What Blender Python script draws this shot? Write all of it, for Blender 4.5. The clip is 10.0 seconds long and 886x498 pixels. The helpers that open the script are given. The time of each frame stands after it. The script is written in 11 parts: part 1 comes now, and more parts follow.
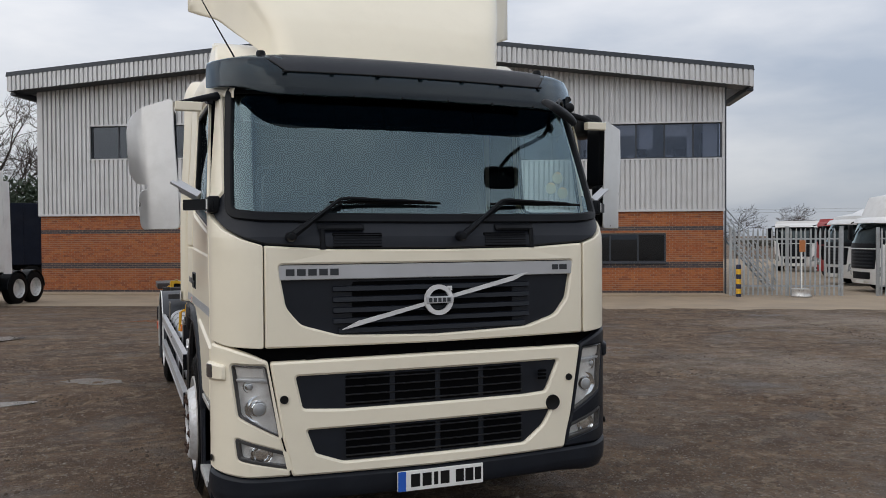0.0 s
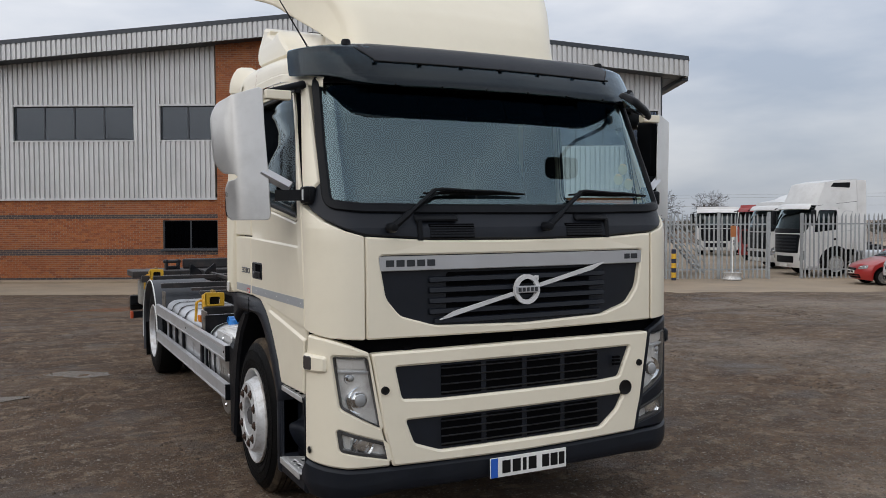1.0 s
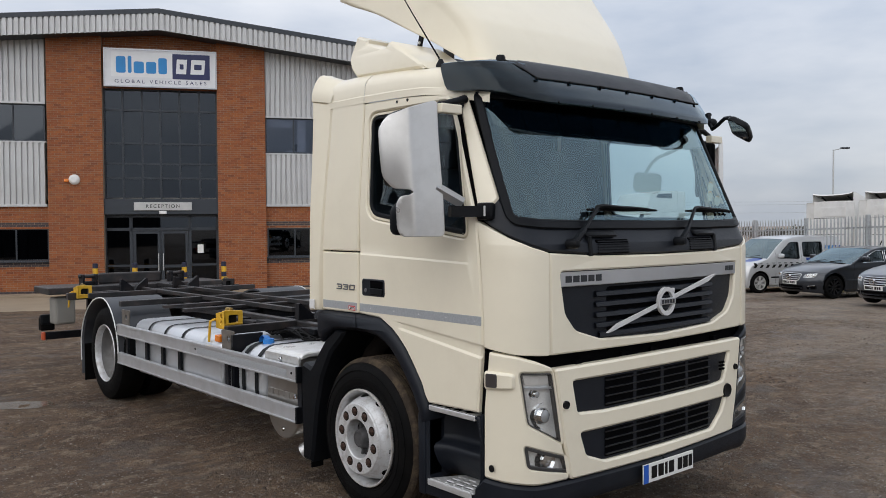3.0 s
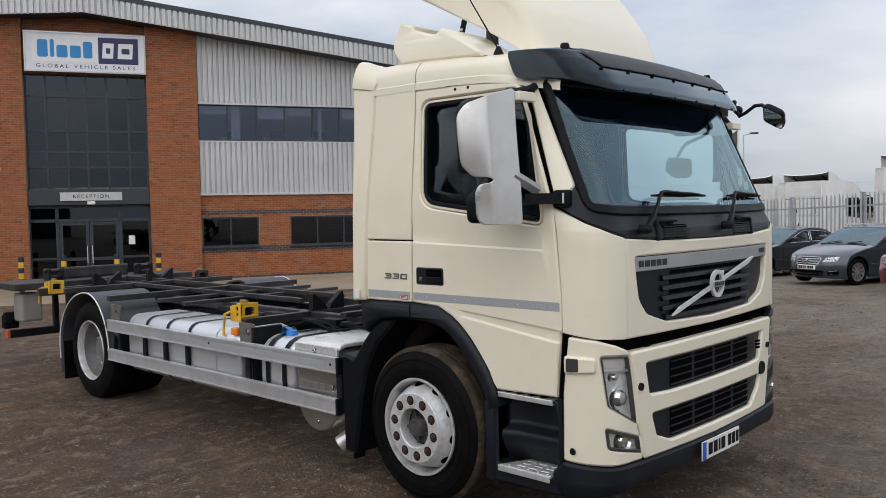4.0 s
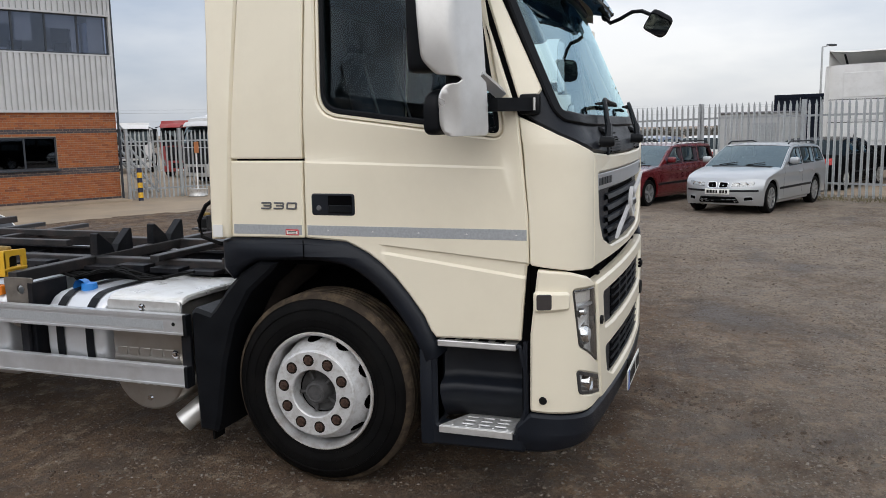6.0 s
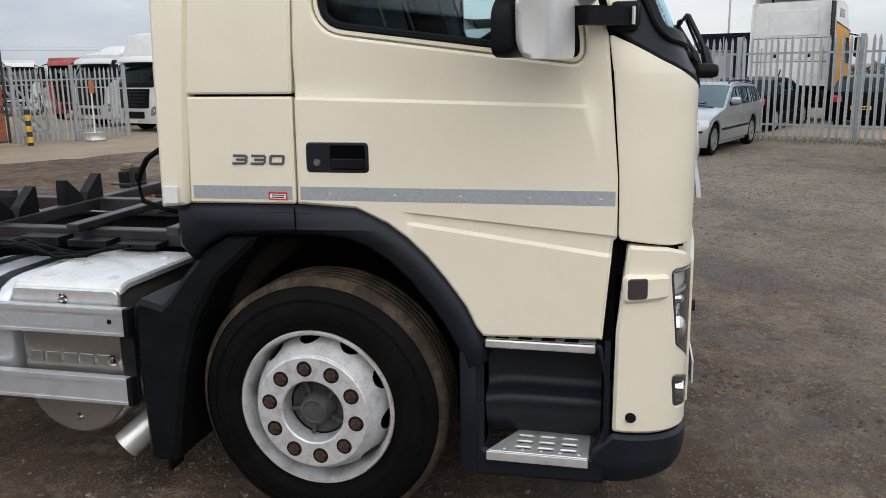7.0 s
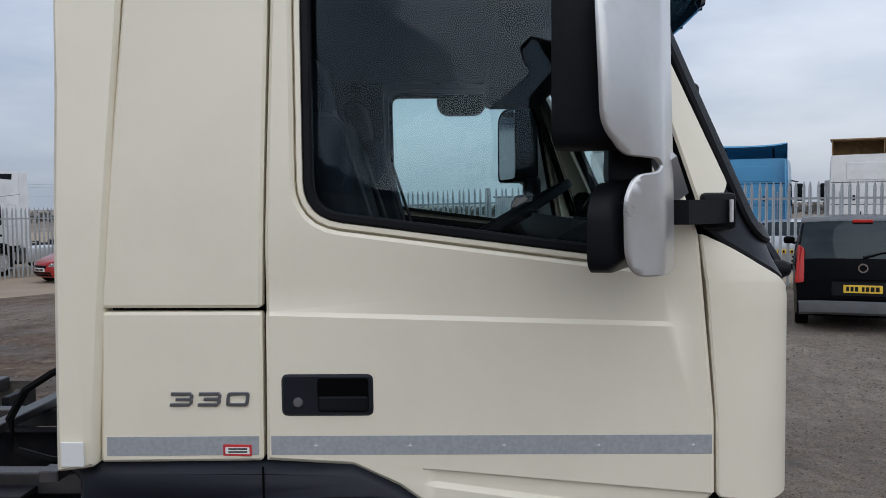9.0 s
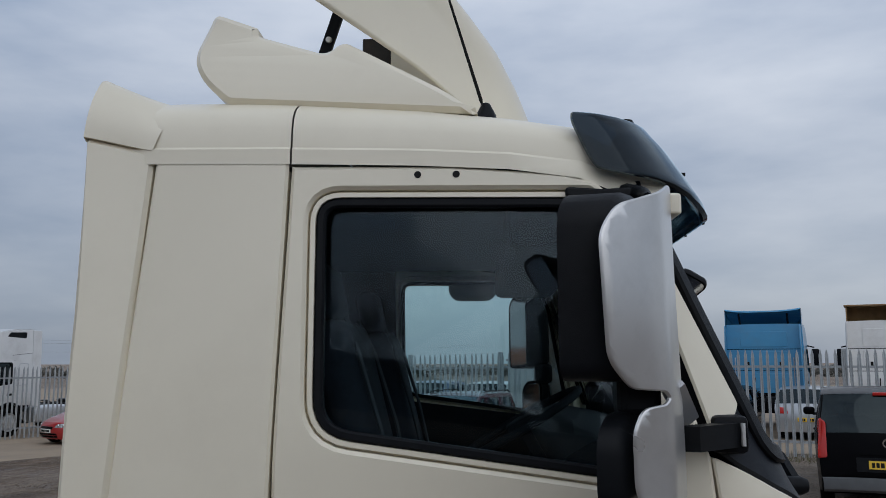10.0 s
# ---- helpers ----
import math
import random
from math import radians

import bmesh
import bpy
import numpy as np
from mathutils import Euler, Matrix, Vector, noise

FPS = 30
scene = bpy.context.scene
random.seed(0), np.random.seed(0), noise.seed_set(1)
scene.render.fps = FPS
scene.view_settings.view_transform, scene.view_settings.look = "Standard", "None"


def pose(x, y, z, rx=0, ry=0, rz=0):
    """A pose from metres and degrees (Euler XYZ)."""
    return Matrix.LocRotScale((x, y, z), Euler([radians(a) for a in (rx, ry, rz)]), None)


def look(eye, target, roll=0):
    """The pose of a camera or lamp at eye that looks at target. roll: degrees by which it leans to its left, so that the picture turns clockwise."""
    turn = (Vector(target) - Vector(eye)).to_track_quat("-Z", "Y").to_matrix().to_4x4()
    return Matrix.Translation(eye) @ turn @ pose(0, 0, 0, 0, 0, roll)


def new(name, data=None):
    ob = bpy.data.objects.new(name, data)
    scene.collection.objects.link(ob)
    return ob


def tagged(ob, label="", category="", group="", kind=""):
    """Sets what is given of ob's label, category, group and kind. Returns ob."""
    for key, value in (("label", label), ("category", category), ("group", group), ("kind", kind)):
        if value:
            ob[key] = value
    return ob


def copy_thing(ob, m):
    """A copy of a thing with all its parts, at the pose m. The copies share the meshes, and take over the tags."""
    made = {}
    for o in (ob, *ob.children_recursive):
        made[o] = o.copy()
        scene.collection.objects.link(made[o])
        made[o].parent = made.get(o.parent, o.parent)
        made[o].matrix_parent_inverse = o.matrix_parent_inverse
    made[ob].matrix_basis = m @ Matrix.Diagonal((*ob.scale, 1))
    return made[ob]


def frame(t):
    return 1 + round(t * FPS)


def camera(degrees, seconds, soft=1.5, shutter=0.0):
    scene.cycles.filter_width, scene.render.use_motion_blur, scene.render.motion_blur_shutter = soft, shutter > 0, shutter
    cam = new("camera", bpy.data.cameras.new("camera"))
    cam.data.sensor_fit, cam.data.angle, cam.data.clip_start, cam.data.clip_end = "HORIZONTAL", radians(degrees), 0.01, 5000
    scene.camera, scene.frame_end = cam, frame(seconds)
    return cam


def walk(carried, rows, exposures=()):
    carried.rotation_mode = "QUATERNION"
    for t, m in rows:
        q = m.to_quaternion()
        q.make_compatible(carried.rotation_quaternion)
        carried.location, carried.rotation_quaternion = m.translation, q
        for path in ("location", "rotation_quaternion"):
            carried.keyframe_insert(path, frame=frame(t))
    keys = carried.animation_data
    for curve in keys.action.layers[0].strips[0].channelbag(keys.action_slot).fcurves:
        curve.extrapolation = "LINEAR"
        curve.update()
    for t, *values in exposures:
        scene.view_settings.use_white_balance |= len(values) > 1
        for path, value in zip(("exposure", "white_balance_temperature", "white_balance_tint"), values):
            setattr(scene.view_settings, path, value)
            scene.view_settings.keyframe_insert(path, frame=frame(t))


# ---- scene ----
cam = camera(56.2, 10.0, soft=0.9)
PATH = [
    (0, (-1.702, -4.493, 1.801), (-0.981, -2.628, 1.769), -0.3),
    (0.5, (-2.205, -4.404, 1.842), (-1.395, -2.576, 1.805), -0.3),
    (1, (-2.642, -4.134, 1.841), (-1.736, -2.352, 1.771), -0.3),
    (1.5, (-3.129, -3.883, 1.866), (-2.062, -2.192, 1.8), -0.0),
    (2, (-3.521, -3.579, 1.843), (-2.387, -1.933, 1.766), -0.4),
    (2.5, (-3.909, -3.263, 1.866), (-2.705, -1.667, 1.789), -0.4),
    (2.7, (-4.115, -3.156, 1.885), (-2.87, -1.592, 1.821), -0.3),
    (3.8, (-4.878, -2.5, 1.919), (-3.449, -1.103, 1.835), -1.0),
    (4, (-5.024, -2.373, 1.924), (-3.572, -1.0, 1.833), -1.1),
    (4.5, (-5.293, -2.043, 1.939), (-3.763, -0.761, 1.817), -1.3),
    (5, (-5.311, -1.61, 1.93), (-3.663, -0.495, 1.726), -1.1),
    (5.5, (-5.273, -1.111, 1.92), (-3.486, -0.248, 1.67), -1.2),
    (5.7, (-5.201, -0.914, 1.908), (-3.374, -0.145, 1.645), -1.2),
    (6.8, (-4.285, 0.106, 1.827), (-2.388, 0.606, 1.436), -0.9),
    (7, (-4.122, 0.246, 1.828), (-2.221, 0.694, 1.4), -0.9),
    (7.5, (-3.698, 0.542, 1.774), (-1.798, 0.876, 1.247), -1.0),
    (8, (-3.498, 0.803, 1.864), (-1.559, 0.994, 1.409), -1.0),
    (8.5, (-3.418, 0.928, 1.952), (-1.439, 1.017, 1.674), -0.9),
    (9, (-3.396, 0.943, 2.011), (-1.4, 1.003, 1.9), -0.6),
    (9.3, (-3.397, 0.94, 2.072), (-1.398, 0.993, 2.068), -0.3),
    (9.5, (-3.401, 0.937, 2.107), (-1.403, 0.986, 2.186), -0.3),
    (10, (-3.425, 0.932, 2.169), (-1.445, 1.02, 2.436), -0.1),
]

# ---------------------------------------------------------------- light
EXPOSURES = [(0.0, -0.15, 6600, 11), (2.5, -0.04, 6550, 11), (4.5, -0.03, 6550, 11), (5.5, 0.08, 6600, 11), (7.0, 0.17, 6550, 10), (7.5, 0.28, 6500, 10), (8.0, 0.20, 6350, 10), (9.0, -0.26, 6050, 11), (9.5, -0.46, 5950, 11), (10.0, -0.76, 5950, 10)]
SUN_ELEV, SUN_TURN = radians(36), radians(291)

world = bpy.data.worlds.new("overcast_sky")
scene.world = world
world.use_nodes = True
wn, wl = world.node_tree.nodes, world.node_tree.links
wn.clear()
w_out = wn.new("ShaderNodeOutputWorld")
w_bg = wn.new("ShaderNodeBackground")
w_sky = wn.new("ShaderNodeTexSky")
w_sky.sky_type = "NISHITA"
w_sky.sun_disc = False
w_sky.sun_elevation, w_sky.sun_rotation = SUN_ELEV, SUN_TURN
w_dim = wn.new("ShaderNodeMix")
w_dim.data_type, w_dim.blend_type = "RGBA", "MULTIPLY"
w_dim.inputs[0].default_value = 1.0
w_dim.inputs[7].default_value = (0.11, 0.11, 0.11, 1)
w_co = wn.new("ShaderNodeTexCoord")
w_map = wn.new("ShaderNodeMapping")
w_map.inputs["Scale"].default_value = (1.1, 1.1, 3.6)
w_noise = wn.new("ShaderNodeTexNoise")
w_noise.inputs["Scale"].default_value, w_noise.inputs["Detail"].default_value = 1.7, 6.0
w_noise.inputs["Roughness"].default_value = 0.52
w_ramp = wn.new("ShaderNodeValToRGB")
w_ramp.color_ramp.elements[0].position, w_ramp.color_ramp.elements[1].position = 0.34, 0.68
w_ramp.color_ramp.elements[0].color = (0.42, 0.485, 0.59, 1)
w_ramp.color_ramp.elements[1].color = (0.89, 0.90, 0.92, 1)
w_mix = wn.new("ShaderNodeMix")
w_mix.data_type = "RGBA"
w_mix.inputs[0].default_value = 0.88
wl.new(w_co.outputs["Generated"], w_map.inputs[0])
wl.new(w_map.outputs[0], w_noise.inputs[0])
wl.new(w_noise.outputs[0], w_ramp.inputs[0])
wl.new(w_sky.outputs[0], w_dim.inputs[6])
wl.new(w_dim.outputs[2], w_mix.inputs[6])
wl.new(w_ramp.outputs[0], w_mix.inputs[7])
w_sep = wn.new("ShaderNodeSeparateXYZ")
wl.new(w_co.outputs["Generated"], w_sep.inputs[0])
w_up = wn.new("ShaderNodeMapRange")
w_up.inputs[1].default_value, w_up.inputs[2].default_value, w_up.inputs[3].default_value, w_up.inputs[4].default_value = 0.0, 0.42, 0.90, 1.50
wl.new(w_sep.outputs[2], w_up.inputs[0])
w_lift = wn.new("ShaderNodeVectorMath")
w_lift.operation = "SCALE"
wl.new(w_mix.outputs[2], w_lift.inputs[0])
wl.new(w_up.outputs[0], w_lift.inputs["Scale"])
wl.new(w_lift.outputs[0], w_bg.inputs[0])
wl.new(w_bg.outputs[0], w_out.inputs[0])
w_bg.inputs[1].default_value = 1.0

sun = new("sun", bpy.data.lights.new("sun", "SUN"))
sun.data.energy, sun.data.angle, sun.data.color = 1.1, radians(80), (1.0, 0.96, 0.9)
sun.matrix_world = look((-26, -10, 20), (0, 0, 0))

walk(cam, [(t, look(eye, target, roll)) for t, eye, target, roll in PATH], EXPOSURES)

# ---------------------------------------------------------------- materials
MATS = {}


def mat(name, colour, rough=0.5, metal=0.0, var=0.12, scale=6.0, bump=0.0, bump_scale=60.0, coat=0.0, dirt=None, dirt_amt=0.0,
        dirt_scale=1.5, spec=0.5, rough_var=0.1, rand=0.0):
    """A procedural surface: colour varied at two scales, optional dirt in patches, fine relief."""
    if name in MATS:
        return MATS[name]
    m = bpy.data.materials.new(name)
    m.use_nodes = True
    nt, ln = m.node_tree.nodes, m.node_tree.links
    b = nt["Principled BSDF"]
    b.inputs["Roughness"].default_value, b.inputs["Metallic"].default_value = rough, metal
    b.inputs["Coat Weight"].default_value, b.inputs["Coat Roughness"].default_value = coat, 0.06
    b.inputs["Specular IOR Level"].default_value = spec
    co = nt.new("ShaderNodeTexCoord")
    n1 = nt.new("ShaderNodeTexNoise")
    n1.inputs["Scale"].default_value, n1.inputs["Detail"].default_value = scale, 5.0
    ln.new(co.outputs["Object"], n1.inputs[0])
    ramp = nt.new("ShaderNodeValToRGB")
    lo = [max(0.0, c * (1 - var)) for c in colour]
    hi = [min(1.0, c * (1 + var)) for c in colour]
    ramp.color_ramp.elements[0].position, ramp.color_ramp.elements[1].position = 0.3, 0.7
    ramp.color_ramp.elements[0].color, ramp.color_ramp.elements[1].color = (*lo, 1), (*hi, 1)
    ln.new(n1.outputs[0], ramp.inputs[0])
    col = ramp.outputs[0]
    if rand:
        oi = nt.new("ShaderNodeObjectInfo")
        hs = nt.new("ShaderNodeHueSaturation")
        mr = nt.new("ShaderNodeMapRange")
        mr.inputs[3].default_value, mr.inputs[4].default_value = 1 - rand, 1 + rand
        ln.new(oi.outputs["Random"], mr.inputs[0])
        ln.new(mr.outputs[0], hs.inputs["Value"])
        ln.new(col, hs.inputs["Color"])
        col = hs.outputs[0]
    if dirt:
        n2 = nt.new("ShaderNodeTexNoise")
        n2.inputs["Scale"].default_value, n2.inputs["Detail"].default_value = dirt_scale, 8.0
        n2.inputs["Roughness"].default_value = 0.68
        ln.new(co.outputs["Object"], n2.inputs[0])
        r2 = nt.new("ShaderNodeMapRange")
        r2.inputs[1].default_value, r2.inputs[2].default_value = 0.47, 0.72
        r2.inputs[4].default_value = dirt_amt
        ln.new(n2.outputs[0], r2.inputs[0])
        mx = nt.new("ShaderNodeMix")
        mx.data_type = "RGBA"
        mx.inputs[7].default_value = (*dirt, 1)
        ln.new(r2.outputs[0], mx.inputs[0])
        ln.new(col, mx.inputs[6])
        col = mx.outputs[2]
    ln.new(col, b.inputs["Base Color"])
    if rough_var:
        r3 = nt.new("ShaderNodeMapRange")
        r3.inputs[3].default_value, r3.inputs[4].default_value = max(0.02, rough - rough_var), min(1, rough + rough_var)
        ln.new(n1.outputs[0], r3.inputs[0])
        ln.new(r3.outputs[0], b.inputs["Roughness"])
    if bump:
        n4 = nt.new("ShaderNodeTexNoise")
        n4.inputs["Scale"].default_value, n4.inputs["Detail"].default_value = bump_scale, 4.0
        ln.new(co.outputs["Object"], n4.inputs[0])
        bp = nt.new("ShaderNodeBump")
        bp.inputs["Strength"].default_value, bp.inputs["Distance"].default_value = bump, 0.01
        ln.new(n4.outputs[0], bp.inputs["Height"])
        ln.new(bp.outputs[0], b.inputs["Normal"])
    MATS[name] = m
    return m


def glass(name, colour, rough=0.02, ior=1.45, tint=(1, 1, 1)):
    if name in MATS:
        return MATS[name]
    m = bpy.data.materials.new(name)
    m.use_nodes = True
    nt, ln = m.node_tree.nodes, m.node_tree.links
    nt.clear()
    out = nt.new("ShaderNodeOutputMaterial")
    gl = nt.new("ShaderNodeBsdfGlossy")
    gl.inputs["Roughness"].default_value = rough
    gl.inputs["Color"].default_value = (*tint, 1)
    tr = nt.new("ShaderNodeBsdfTransparent")
    tr.inputs[0].default_value = (*colour, 1)
    lw = nt.new("ShaderNodeLayerWeight")
    lw.inputs[0].default_value = 0.5
    pw = nt.new("ShaderNodeMath")
    pw.operation = "POWER"
    pw.inputs[1].default_value = 4.0
    ln.new(lw.outputs["Facing"], pw.inputs[0])
    f0 = ((ior - 1) / (ior + 1)) ** 2
    fr = nt.new("ShaderNodeMath")
    fr.operation = "MULTIPLY_ADD"
    fr.inputs[1].default_value, fr.inputs[2].default_value = 1 - f0, f0
    ln.new(pw.outputs[0], fr.inputs[0])
    mx = nt.new("ShaderNodeMixShader")
    ln.new(fr.outputs[0], mx.inputs[0])
    ln.new(tr.outputs[0], mx.inputs[1])
    ln.new(gl.outputs[0], mx.inputs[2])
    ln.new(mx.outputs[0], out.inputs[0])
    MATS[name] = m
    return m


CREAM = mat("cream_paint", (0.83, 0.765, 0.615), 0.34, var=0.025, scale=1.2, coat=0.25, dirt=(0.50, 0.44, 0.33), dirt_amt=0.12, dirt_scale=2.2, rough_var=0.06)
BLACKP = mat("black_plastic", (0.0065, 0.0075, 0.0095), 0.42, var=0.2, scale=9, bump=0.12, bump_scale=500, dirt=(0.022, 0.021, 0.02), dirt_amt=0.2, dirt_scale=4, spec=0.12)
NAVYP = mat("dark_grey_plastic", (0.0090, 0.0115, 0.0170), 0.42, var=0.15, scale=7, bump=0.1, bump_scale=600, dirt=(0.028, 0.027, 0.027), dirt_amt=0.2, dirt_scale=3, spec=0.26)
VISORM = mat("tinted_visor_acrylic", (0.012, 0.016, 0.022), 0.14, var=0.2, scale=5, coat=0.3, rough_var=0.05)
RUBBER = mat("tyre_rubber", (0.0046, 0.0046, 0.0048), 0.60, var=0.25, scale=12, bump=0.25, bump_scale=220, dirt=(0.022, 0.018, 0.015), dirt_amt=0.2, dirt_scale=5, spec=0.07)
RIM = mat("silver_painted_steel", (0.60, 0.60, 0.59), 0.3, 0.35, var=0.06, scale=10, dirt=(0.22, 0.15, 0.10), dirt_amt=0.38, dirt_scale=22)
WRIM = mat("silver_wheel_enamel", (0.66, 0.665, 0.67), 0.32, 0.45, var=0.05, scale=10, dirt=(0.24, 0.17, 0.12), dirt_amt=0.5, dirt_scale=14)
STEEL = mat("brushed_steel", (0.70, 0.70, 0.69), 0.34, 0.55, var=0.1, scale=18, dirt=(0.25, 0.22, 0.18), dirt_amt=0.3, dirt_scale=6)
CHROME = mat("chrome", (0.78, 0.79, 0.80), 0.07, 1.0, var=0.03, rough_var=0.04)
ALU = mat("anodised_aluminium", (0.60, 0.61, 0.63), 0.36, 0.55, var=0.06, scale=8, dirt=(0.33, 0.30, 0.26), dirt_amt=0.35, dirt_scale=3)
SILVERP = mat("silver_trim_paint", (0.50, 0.51, 0.53), 0.33, 0.6, var=0.04)
MIRCOV = mat("polished_mirror_guard", (0.64, 0.635, 0.625), 0.29, 0.72, var=0.05, scale=4, bump=0.035, bump_scale=7, dirt=(0.42, 0.41, 0.39), dirt_amt=0.3, dirt_scale=7, rough_var=0.05)
CHASSIS = mat("chassis_paint", (0.008, 0.009, 0.012), 0.45, 0.0, var=0.3, scale=8, spec=0.18, dirt=(0.05, 0.034, 0.024), dirt_amt=0.35, dirt_scale=4, bump=0.2, bump_scale=150)
CHASSIS2 = mat("worn_beam_paint", (0.030, 0.029, 0.030), 0.40, 0.1, var=0.4, scale=6, dirt=(0.095, 0.050, 0.034), dirt_amt=0.4, dirt_scale=6, bump=0.2, bump_scale=150)
YELLOWP = mat("yellow_paint", (0.72, 0.42, 0.03), 0.42, var=0.12, scale=12, dirt=(0.18, 0.11, 0.04), dirt_amt=0.4, dirt_scale=9)
ORANGE = mat("orange_lens", (0.80, 0.22, 0.02), 0.25, var=0.1, coat=0.5)
REDLENS = mat("red_lens", (0.50, 0.02, 0.015), 0.22, var=0.1, coat=0.5)
BLUECAP = mat("blue_cap", (0.03, 0.22, 0.62), 0.4, var=0.12)
REFLTAPE = mat("grey_reflective_tape", (0.42, 0.44, 0.46), 0.4, 0.25, var=0.10, scale=90)
WHITEP = mat("white_paint", (0.80, 0.80, 0.78), 0.32, var=0.03, scale=2, coat=0.4, dirt=(0.5, 0.48, 0.44), dirt_amt=0.25, dirt_scale=2)
TANKM = mat("brushed_aluminium_tank", (0.66, 0.68, 0.71), 0.33, 0.6, var=0.06, scale=4, dirt=(0.36, 0.34, 0.31), dirt_amt=0.3, dirt_scale=4)
BADGE = mat("dark_badge", (0.03, 0.034, 0.04), 0.35, 0.2, var=0.1)
PLATEW = mat("plate_white", (0.80, 0.80, 0.77), 0.35, var=0.03)
PLATEY = mat("plate_yellow", (0.80, 0.52, 0.04), 0.35, var=0.04)
PLATEB = mat("plate_blue", (0.02, 0.11, 0.50), 0.35, var=0.04)
INK = mat("black_ink", (0.009, 0.009, 0.009), 0.5, var=0.1, spec=0.15)
# near-black that stands in for shade in hollows, openings, gaps and undersides
SHADEBLK = mat("shade_black", (0.003, 0.003, 0.0035), 0.9, var=0.2, spec=0.02)
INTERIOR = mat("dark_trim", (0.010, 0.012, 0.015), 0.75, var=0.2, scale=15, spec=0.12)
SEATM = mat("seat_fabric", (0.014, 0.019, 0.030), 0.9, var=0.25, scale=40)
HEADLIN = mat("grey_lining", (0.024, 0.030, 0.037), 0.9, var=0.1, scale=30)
SCREEN = glass("windscreen_glass", (0.80, 0.89, 0.89), ior=2.12, tint=(0.66, 0.90, 0.98))
SIDEGL = glass("side_window_glass", (0.66, 0.79, 0.81), ior=1.47, tint=(0.78, 0.92, 1.0))
VISGL = glass("visor_acrylic", (0.07, 0.105, 0.135), 0.05, ior=1.42, tint=(0.8, 0.92, 1.0))
GRILLEBAR = mat("worn_grille_plastic", (0.020, 0.022, 0.026), 0.36, var=0.25, scale=12, dirt=(0.04, 0.038, 0.035), dirt_amt=0.3, dirt_scale=6)
LENS = glass("clear_lens", (0.94, 0.95, 0.95), ior=1.75)
TINT = glass("tint_band", (0.05, 0.09, 0.11))
CARGL = glass("car_glass", (0.035, 0.042, 0.046), ior=1.5, tint=(0.78, 0.95, 1.0))
CARSCR = glass("car_windscreen_glass", (0.20, 0.24, 0.25), ior=2.35, tint=(0.74, 0.93, 1.0))
BUILDGL = glass("solar_glass", (0.08, 0.10, 0.13), ior=1.68, tint=(0.78, 0.87, 1.0))
BUILDGL2 = glass("clear_office_glass", (0.52, 0.55, 0.62), ior=1.85, tint=(0.85, 0.9, 1.0))
CLAD = mat("silver_cladding", (0.565, 0.568, 0.57), 0.45, 0.2, var=0.05, scale=1.0, dirt=(0.36, 0.35, 0.33), dirt_amt=0.3, dirt_scale=0.7)
DARKTRIM = mat("charcoal_trim", (0.035, 0.042, 0.052), 0.45, 0.1, var=0.1)
ROOFM = mat("roof_sheet", (0.22, 0.23, 0.24), 0.5, var=0.1)
GALV = mat("galvanised_steel", (0.40, 0.42, 0.43), 0.5, 0.5, var=0.12, scale=14, rand=0.1)
CONCRETE = mat("concrete", (0.315, 0.246, 0.172), 0.85, var=0.12, scale=0.8, bump=0.3, bump_scale=30, dirt=(0.20, 0.17, 0.14), dirt_amt=0.6, dirt_scale=0.6)
BARK = mat("bare_bark", (0.055, 0.045, 0.038), 0.9, var=0.3, scale=5)
EVERG = mat("evergreen_leaf", (0.035, 0.055, 0.028), 0.7, var=0.4, scale=3, rand=0.2)


def brick_material(name, base, alt, mortar):
    m = bpy.data.materials.new(name)
    m.use_nodes = True
    nt, ln = m.node_tree.nodes, m.node_tree.links
    b = nt["Principled BSDF"]
    b.inputs["Roughness"].default_value = 0.85
    uv = nt.new("ShaderNodeUVMap")
    br = nt.new("ShaderNodeTexBrick")
    br.inputs["Color1"].default_value, br.inputs["Color2"].default_value = (*base, 1), (*alt, 1)
    br.inputs["Mortar"].default_value = (*mortar, 1)
    br.inputs["Scale"].default_value = 1.0
    br.inputs["Brick Width"].default_value, br.inputs["Row Height"].default_value = 0.225, 0.075
    br.inputs["Mortar Size"].default_value, br.inputs["Mortar Smooth"].default_value = 0.006, 0.1
    ln.new(uv.outputs[0], br.inputs[0])
    n = nt.new("ShaderNodeTexNoise")
    n.inputs["Scale"].default_value, n.inputs["Detail"].default_value = 0.9, 6.0
    ln.new(uv.outputs[0], n.inputs[0])
    hs = nt.new("ShaderNodeHueSaturation")
    mr = nt.new("ShaderNodeMapRange")
    mr.inputs[3].default_value, mr.inputs[4].default_value = 0.68, 1.25
    ln.new(n.outputs[0], mr.inputs[0])
    ln.new(mr.outputs[0], hs.inputs["Value"])
    ln.new(br.outputs[0], hs.inputs["Color"])
    ln.new(hs.outputs[0], b.inputs["Base Color"])
    bp = nt.new("ShaderNodeBump")
    bp.invert = True
    bp.inputs["Strength"].default_value, bp.inputs["Distance"].default_value = 0.7, 0.008
    ln.new(br.outputs["Fac"], bp.inputs["Height"])
    ln.new(bp.outputs[0], b.inputs["Normal"])
    return m


BRICK = brick_material("orange_brick", (0.34, 0.112, 0.038), (0.24, 0.07, 0.027), (0.30, 0.23, 0.17))


